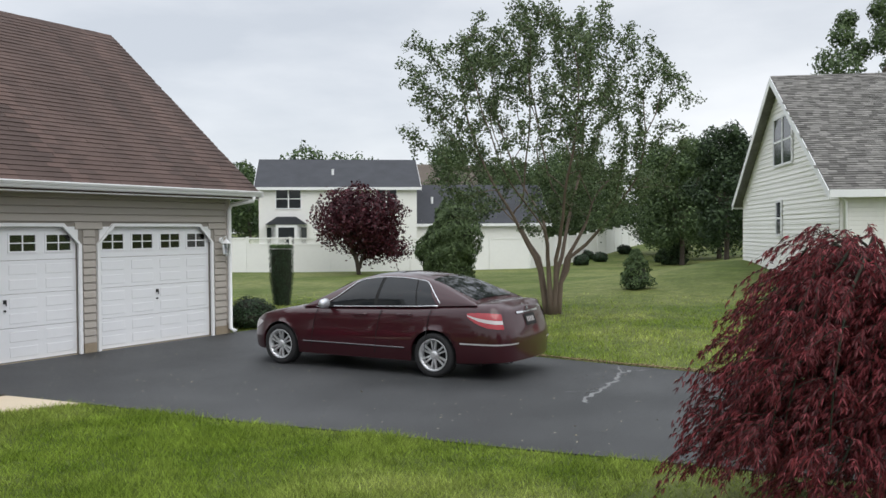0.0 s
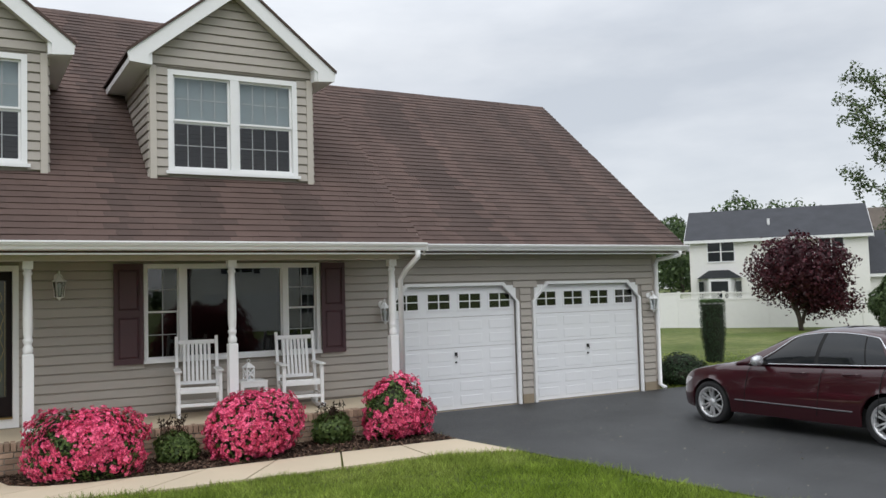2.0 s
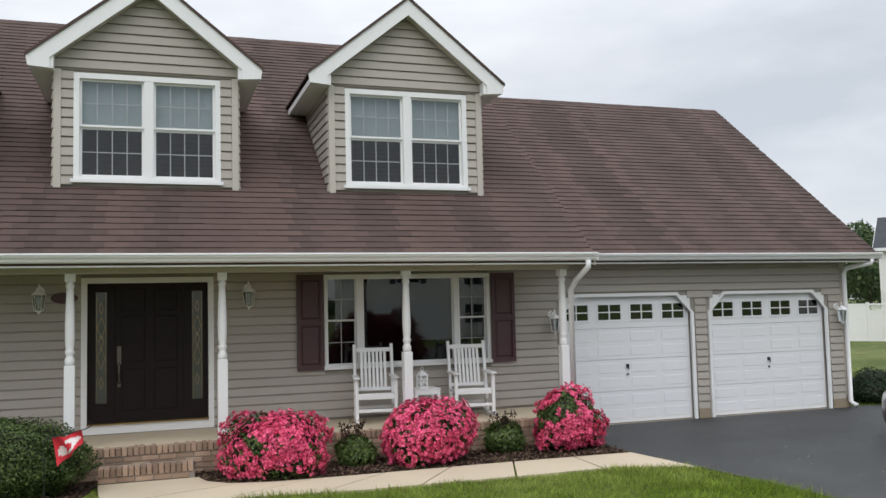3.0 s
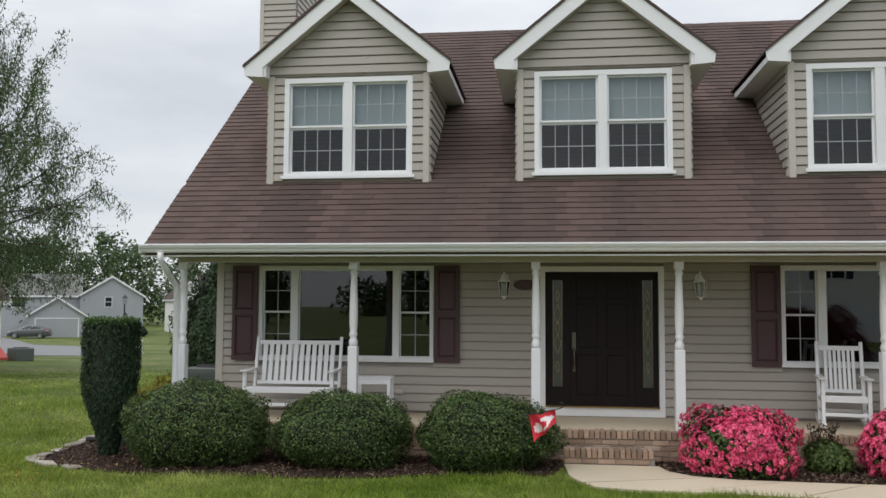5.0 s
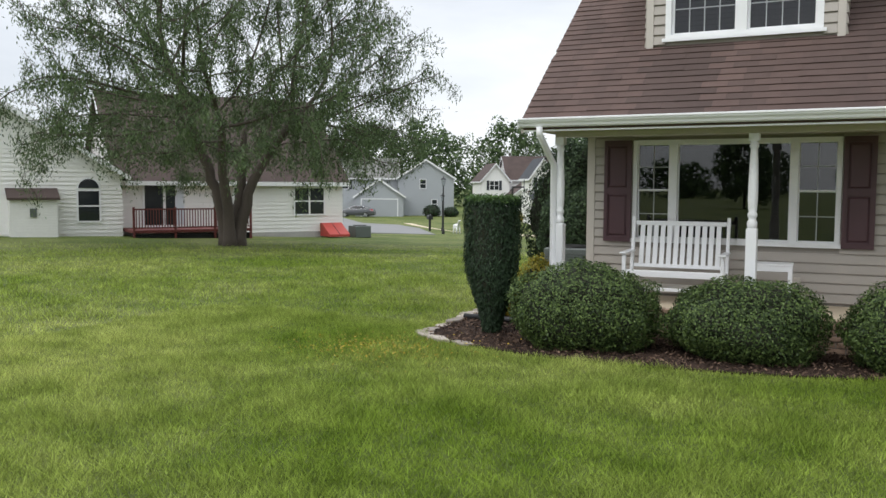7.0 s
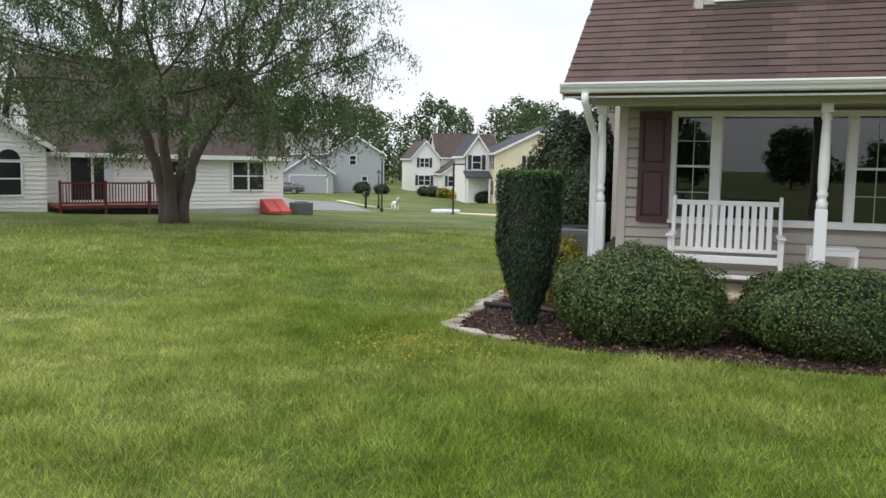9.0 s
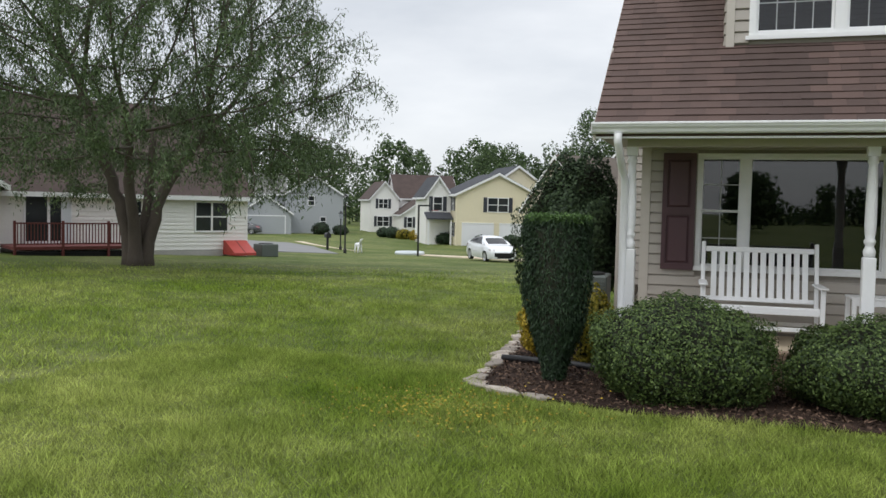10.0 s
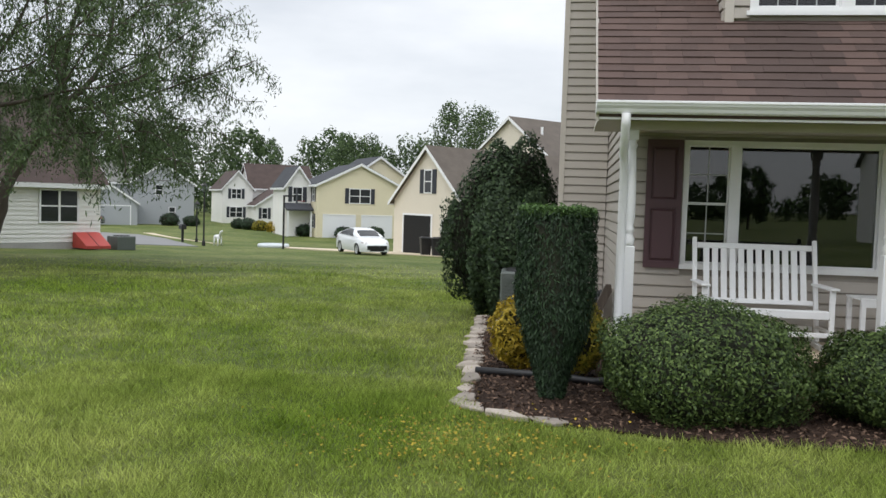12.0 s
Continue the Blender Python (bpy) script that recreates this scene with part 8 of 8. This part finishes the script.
def far_sheet(name, outline, material, label, category):
    """A sheet laid 4 cm over the lie of the land."""
    bm = bmesh.new()
    bm.faces.new([bm.verts.new((x, y, 0)) for x, y in outline])
    bmesh.ops.triangulate(bm, faces=bm.faces[:])
    for _ in range(4):
        bmesh.ops.subdivide_edges(bm, edges=[e for e in bm.edges if e.calc_length() > 4], cuts=1, use_grid_fill=True)
        bmesh.ops.triangulate(bm, faces=bm.faces[:])
    top = bm.faces[:]
    for v in bm.verts:
        v.co.z = float(terrain(v.co.x, v.co.y)) + 0.04
    made = bmesh.ops.extrude_face_region(bm, geom=top)["geom"]
    for v in made:
        if isinstance(v, bmesh.types.BMVert):
            v.co.z -= 0.15
    tagged(part(name, bm, material), label, category, kind="structure")


far_sheet("road_street", [(-28.4, 52.0), (-32.5, 58.9), (-38.9, 69.2), (-45.0, 76.1), (-50.5, 78.0), (-80, 112), (-95, 108), (-60, 74), (-38.6, 55.5), (-33.2, 50.4)], GROUND_ROAD, "pale grey asphalt street end", "road")
far_sheet("pavement_drive", [(-26.4, 60.2), (-24.6, 57.2), (-13.2, 51.2), (-10.1, 54.0), (-12.8, 54.3), (-17.9, 59.0)], CONCRETE, "pale concrete driveway of the cream house", "driveway")
far_sheet("pavement_kerb", [(-31.1, 61.5), (-30.6, 60.6), (-45.6, 80.0), (-46.6, 80.0)], CONCRETE, "pale concrete pavement along the street", "pavement")

WHITECAR = surface("white_car_paint", (0.74, 0.76, 0.78), 0.3, 0.03, 50, 2, 0.0, coat=1.0)
DARKCAR = surface("dark_grey_car_paint", (0.05, 0.055, 0.06), 0.3, 0.05, 50, 2, 0.0, coat=1.0)
SALOON = ([(0.0, 0.62), (0.08, 0.74), (0.35, 0.86), (0.9, 0.95), (1.25, 1.0), (2.2, 1.02), (3.2, 1.05), (3.8, 1.07), (4.3, 1.07), (4.5, 1.02), (4.6, 0.92)],
          [(0.0, 0.62), (0.10, 0.76), (0.35, 0.84), (0.8, 0.88), (1.5, 0.89), (3.0, 0.89), (3.8, 0.87), (4.3, 0.82), (4.52, 0.75), (4.6, 0.66)],
          [(0.98, 0.99), (1.4, 1.20), (1.85, 1.40), (2.3, 1.46), (2.8, 1.45), (3.2, 1.38), (3.7, 1.22), (4.2, 1.07)])
car("saloon_car", "white four-door saloon car parked on the pale drive", Matrix.Translation(on_land(-18.0, 50.6, 0.04)) @ Matrix.Rotation(radians(-145), 4, "Z"), WHITECAR, 4.60, 1.78, *SALOON, (1.45, 2.40, 3.2, 3.75), (0.88, 3.58), 0.32, detail=False)
car("saloon_car", "dark grey saloon car parked by the street", Matrix.Translation(on_land(-60.8, 93.2, 0.03)) @ Matrix.Rotation(radians(110), 4, "Z"), DARKCAR, 4.60, 1.78, *SALOON, (1.45, 2.40, 3.2, 3.75), (0.88, 3.58), 0.32, detail=False)
car("saloon_car", "silver saloon car parked by the street", Matrix.Translation(on_land(-65.8, 90.7, 0.03)) @ Matrix.Rotation(radians(100), 4, "Z"), ALUM, 4.60, 1.78, *SALOON, (1.45, 2.40, 3.2, 3.75), (0.88, 3.58), 0.32, detail=False)


def lamp_post(x, y, h):
    z = float(terrain(x, y))
    p = thing("street_lamp", "black post lamp with a lantern head", "street lamp", pose(x, y, z))
    part("pole", lathe(bmesh.new(), [(0.12, -0.05), (0.11, 0.25), (0.06, 0.35), (0.05, h - 0.6), (0.08, h - 0.55)], 10), BLACK, p)
    part("lantern_glass", lathe(bmesh.new(), [(0.12, h - 0.55), (0.19, h - 0.12)], 6), LAMPGLASS, p)
    part("lantern_cap", lathe(bmesh.new(), [(0.23, h - 0.12), (0.2, h - 0.08), (0.05, h + 0.05), (0.02, h + 0.12)], 6), BLACK, p)


lamp_post(-29.8, 55.9, 4.0)
lamp_post(-34.0, 64.1, 3.0)
bh = thing("basketball_hoop", "black pole basketball hoop with dark backboard", "basketball hoop", pose(*on_land(-24.2, 55.2), 0, 0, 112))
part("pole", bx(-0.06, 0.06, -0.06, 0.06, 0, 3.4), BLACK, bh)
part("arm", bx(-0.03, 0.03, -0.75, 0.0, 3.3, 3.4), BLACK, bh)
part("backboard", bx(-0.65, 0.65, -0.80, -0.76, 2.9, 3.85), BLUEGREY, bh)
bm = bmesh.new()
tube(bm, [(0.23 * math.cos(a), -1.06 + 0.23 * math.sin(a), 3.05) for a in [2 * math.pi * k / 12 for k in range(13)]], 0.015, 5)
part("rim", bm, REDPAINT, bh)
mb = thing("mailbox", "dark mailbox on a short post by the street", "mailbox", pose(*on_land(-34.6, 63.0), 0, 0, 40))
part("post", bx(-0.08, 0.08, -0.08, 0.08, 0, 0.95), BLACK, mb)
part("box", pr([(-0.18, 0.95), (0.18, 0.95), (0.18, 1.2), (0.1, 1.33), (-0.1, 1.33), (-0.18, 1.2)], -0.4, 0.4, "y"), BLACK, mb)
# a white garden ornament, kept plain
bm = bmesh.new()
for x in (-0.14, 0.14):
    for y in (-0.26, 0.26):
        tube(bm, [(x, y, 0), (x * 0.8, y * 0.9, 0.5)], [0.045, 0.06], 7)
tube(bm, [(0, -0.36, 0.55), (0, 0, 0.58), (0, 0.34, 0.56)], [0.12, 0.16, 0.14], 9)
tube(bm, [(0, -0.3, 0.6), (0, -0.46, 0.95), (0, -0.6, 0.98)], [0.1, 0.08, 0.05], 8)
orn = tagged(part("lawn_ornament", bm, WHITE, smooth=True), "plain white lawn ornament on four legs", "ornament")
orn.matrix_basis = pose(*on_land(-29.6, 57.7), 0, 0, 50)
# low pale object of unknown use, built as a shallow ring
fl = tagged(part("paddling_pool", lathe(bmesh.new(), [(1.0, 0), (1.05, 0.12), (1.0, 0.25), (0.9, 0.26), (0.88, 0.12), (0.1, 0.08)], 18), SHADE_CLOTH, smooth=True), "low pale round object lying on the grass", "pool")
fl.matrix_basis = pose(*on_land(-25.9, 58.2))
for x, y in ((-14.8, 53.4), (-14.0, 52.8)):
    b = thing("wheelie_bin", "dark plastic wheeled bin by the garage", "bin", pose(*on_land(x, y), 0, 0, 20), "bins")
    part("tub", lathe(bmesh.new(), [(0.36, 0.0), (0.46, 1.0)], 4, Matrix.Rotation(radians(45), 4, "Z")), BLACK, b)
    part("lid", lathe(bmesh.new(), [(0.5, 1.001), (0.5, 1.05), (0.3, 1.12)], 4, Matrix.Rotation(radians(45), 4, "Z")), BLACK, b)
for i, (x, y, r, mt) in enumerate(((-40.0, 88.5, 0.9, L_GOLD), (-38.6, 87.2, 0.9, L_GOLD), (-36.2, 84.6, 1.0, L_YEW), (-42.0, 92.0, 0.9, L_GOLD), (-46.2, 95.5, 1.0, L_YEW), (-48.2, 97.2, 0.9, L_YEW), (-44.3, 93.8, 0.9, L_LIME), (-31.8, 83.0, 0.9, L_YEW), (-28.6, 82.5, 1.0, L_YEW), (-57.5, 99.0, 1.2, L_YEW), (-55.0, 99.5, 1.0, L_YEW))):
    bush("street_shrub", "rounded shrub before a street house", on_land(x + 3.7, y + 1.4), (r, r, r * 0.75), r * 0.55, 500, 0.28, mt, 700 + i, group="shrubs by the street houses")
conifer("arborvitae", "tall narrow dark green evergreen by the cream house", (-12.7, 50.2), 3.2, 0.8, 2500, 0.22, 720)
conifer("arborvitae", "small pointed evergreen by the far fence", (52.0, 16.5), 2.3, 0.9, 2500, 0.32, 724, group="dark conifers")


# ---- woods ----
def clump_tree(at, h, r, n, size, rs):
    """Leaf corners of one broad far tree: lobes of leaves round a hidden trunk, with gaps between."""
    k = 26
    f = 0.16 + 0.74 * (np.arange(k) + rs.uniform(0, 1, k)) / k
    a = 2.4 * np.arange(k) + rs.uniform(-0.6, 0.6, k)
    out = r * 0.78 * np.sqrt(np.maximum(0.05, 1 - ((f - 0.46) / 0.52) ** 2)) * np.sqrt(rs.uniform(0.15, 1, k))
    c = np.stack([out * np.cos(a), out * np.sin(a), f * h], 1)
    rr = r * rs.uniform(0.26, 0.44, k) * (1.2 - 0.5 * f)
    i = rs.randint(0, k, n)
    d = rs.normal(0, 1, (n, 3))
    d /= np.linalg.norm(d, axis=1, keepdims=True)
    p = c[i] + d * (rr[i] * rs.uniform(0.25, 1.0, n) ** 0.5 * (1 + 0.12 * rs.normal(0, 1, n)))[:, None]
    return leaf_quads(p + np.array(at), d, size, size * 0.6, rs, 0.5)


rs = np.random.RandomState(900)
woods, stems = [], bmesh.new()
spots = []
for az in np.arange(-64, 70, 2.1):
    d = rs.uniform(150, 215)
    spots.append((az + rs.uniform(-1, 1), d, rs.uniform(15.5, 21.0) * d / 190, rs.uniform(6, 9)))
for az in np.arange(72, 298, 6.0):
    d = rs.uniform(130, 200)
    spots.append((az + rs.uniform(-2, 2), d, rs.uniform(6, 11), rs.uniform(5, 7)))
for az, d, h, r in spots:
    a = radians(az)
    x, y = -4 + d * math.sin(a), 2 + d * math.cos(a)
    z = float(terrain(x, y)) - 0.3
    woods.append(clump_tree((x, y, z), h, r, 2300 if abs(az) < 70 else 1100, 0.8 if abs(az) < 70 else 1.0, rs))
    tube(stems, [(x, y, z), (x, y, z + h * 0.6)], [0.35, 0.15], 5)
    woods.append(clump_tree((x + rs.normal(0, 4), y + rs.normal(0, 3), z), h * 0.45, r * 0.8, 450, 0.9, rs))
tagged(part("far_woods", flat_mesh("far_woods", np.concatenate(woods), 4, L_FAR), L_FAR), "distant green broadleaf woods", "woods", kind="stuff")
tagged(part("far_trunks", stems, BARK), "distant tree trunks", "trunks", kind="stuff")


def broad_tree(label, x, y, h, r, n, size, seed, mt=None):
    rs = np.random.RandomState(seed)
    z = float(terrain(x, y))
    t = thing("broadleaf_tree", label, "tree", pose(x, y, z), "background trees")
    bm = bmesh.new()
    tube(bm, [(0, 0, -0.1), (0.1, 0, h * 0.3), (0, 0.1, h * 0.62)], [0.02 * h, 0.015 * h, 0.008 * h], 7)
    for k in range(6):
        a = 2 * math.pi * k / 6
        tube(bm, [(0.05, 0, h * (0.28 + 0.04 * k)), (r * 0.5 * math.cos(a), r * 0.5 * math.sin(a), h * (0.5 + 0.04 * k))], [0.012 * h, 0.004 * h], 5)
    part("trunk", bm, BARK, t)
    mt = mt or L_FAR
    part("crown", flat_mesh("crown", clump_tree((0, 0, 0), h, r, n, size, rs), 4, mt), mt, t)


DARKTREE = "dense dark green broadleaf tree beyond the lawn"
broad_tree(DARKTREE, 62, 28, 7.6, 3.6, 12000, 0.22, 801)
broad_tree(DARKTREE, 72, 30, 8.5, 4.0, 12000, 0.23, 802)
broad_tree(DARKTREE, 66, 34, 8.0, 4.0, 12000, 0.23, 803)
broad_tree(DARKTREE, 80, 36, 10.0, 4.6, 12000, 0.26, 804)
broad_tree(DARKTREE, 57, 18.4, 8.0, 3.0, 9600, 0.22, 805)
broad_tree(DARKTREE, 45.0, 11.5, 7.2, 2.2, 12000, 0.20, 812, L_CONIFER)
broad_tree(DARKTREE, 51.0, 15.6, 7.8, 2.8, 12000, 0.22, 813)
broad_tree(DARKTREE, 58.0, 15.2, 8.6, 3.2, 12000, 0.24, 814)
broad_tree(DARKTREE, 64.0, 21.0, 8.0, 3.6, 12000, 0.24, 815)
broad_tree(DARKTREE, 72, 44, 11.0, 5.0, 9600, 0.26, 806)
broad_tree("tall leafy tree behind the white cottage", 62, 7.0, 16.8, 3.3, 16000, 0.25, 807, L_TREE)
broad_tree("green tree behind the garage", 33, 41, 5.2, 2.6, 9600, 0.16, 808)
broad_tree("green tree behind the garage", 38, 47, 6.0, 3.0, 9600, 0.16, 809)
broad_tree("tall green tree behind the street houses", -18, 98, 15.5, 5.5, 12000, 0.31, 810)
broad_tree("green tree behind the street houses", -32, 104, 12.0, 5.0, 9600, 0.31, 811)
for i, (x, y, h) in enumerate(((-13, -58, 7), (-3, -66, 6), (12, -70, 7), (-30, -60, 8), (40, -60, 7))):
    broad_tree("broadleaf tree across the street", x, y, h, h * 0.42, 3500, 0.42, 830 + i)
for i, (x, y) in enumerate(((52.0, 22.5), (56, 22.8), (64, 24.0), (58, 24.6))):
    bush("fence_shrub", "rounded dark shrub before the far fence", (x, y, float(terrain(x, y))), (0.6, 0.55, 0.42), 0.28, 700, 0.14, L_YEW, 850 + i, group="shrubs by the far fence")
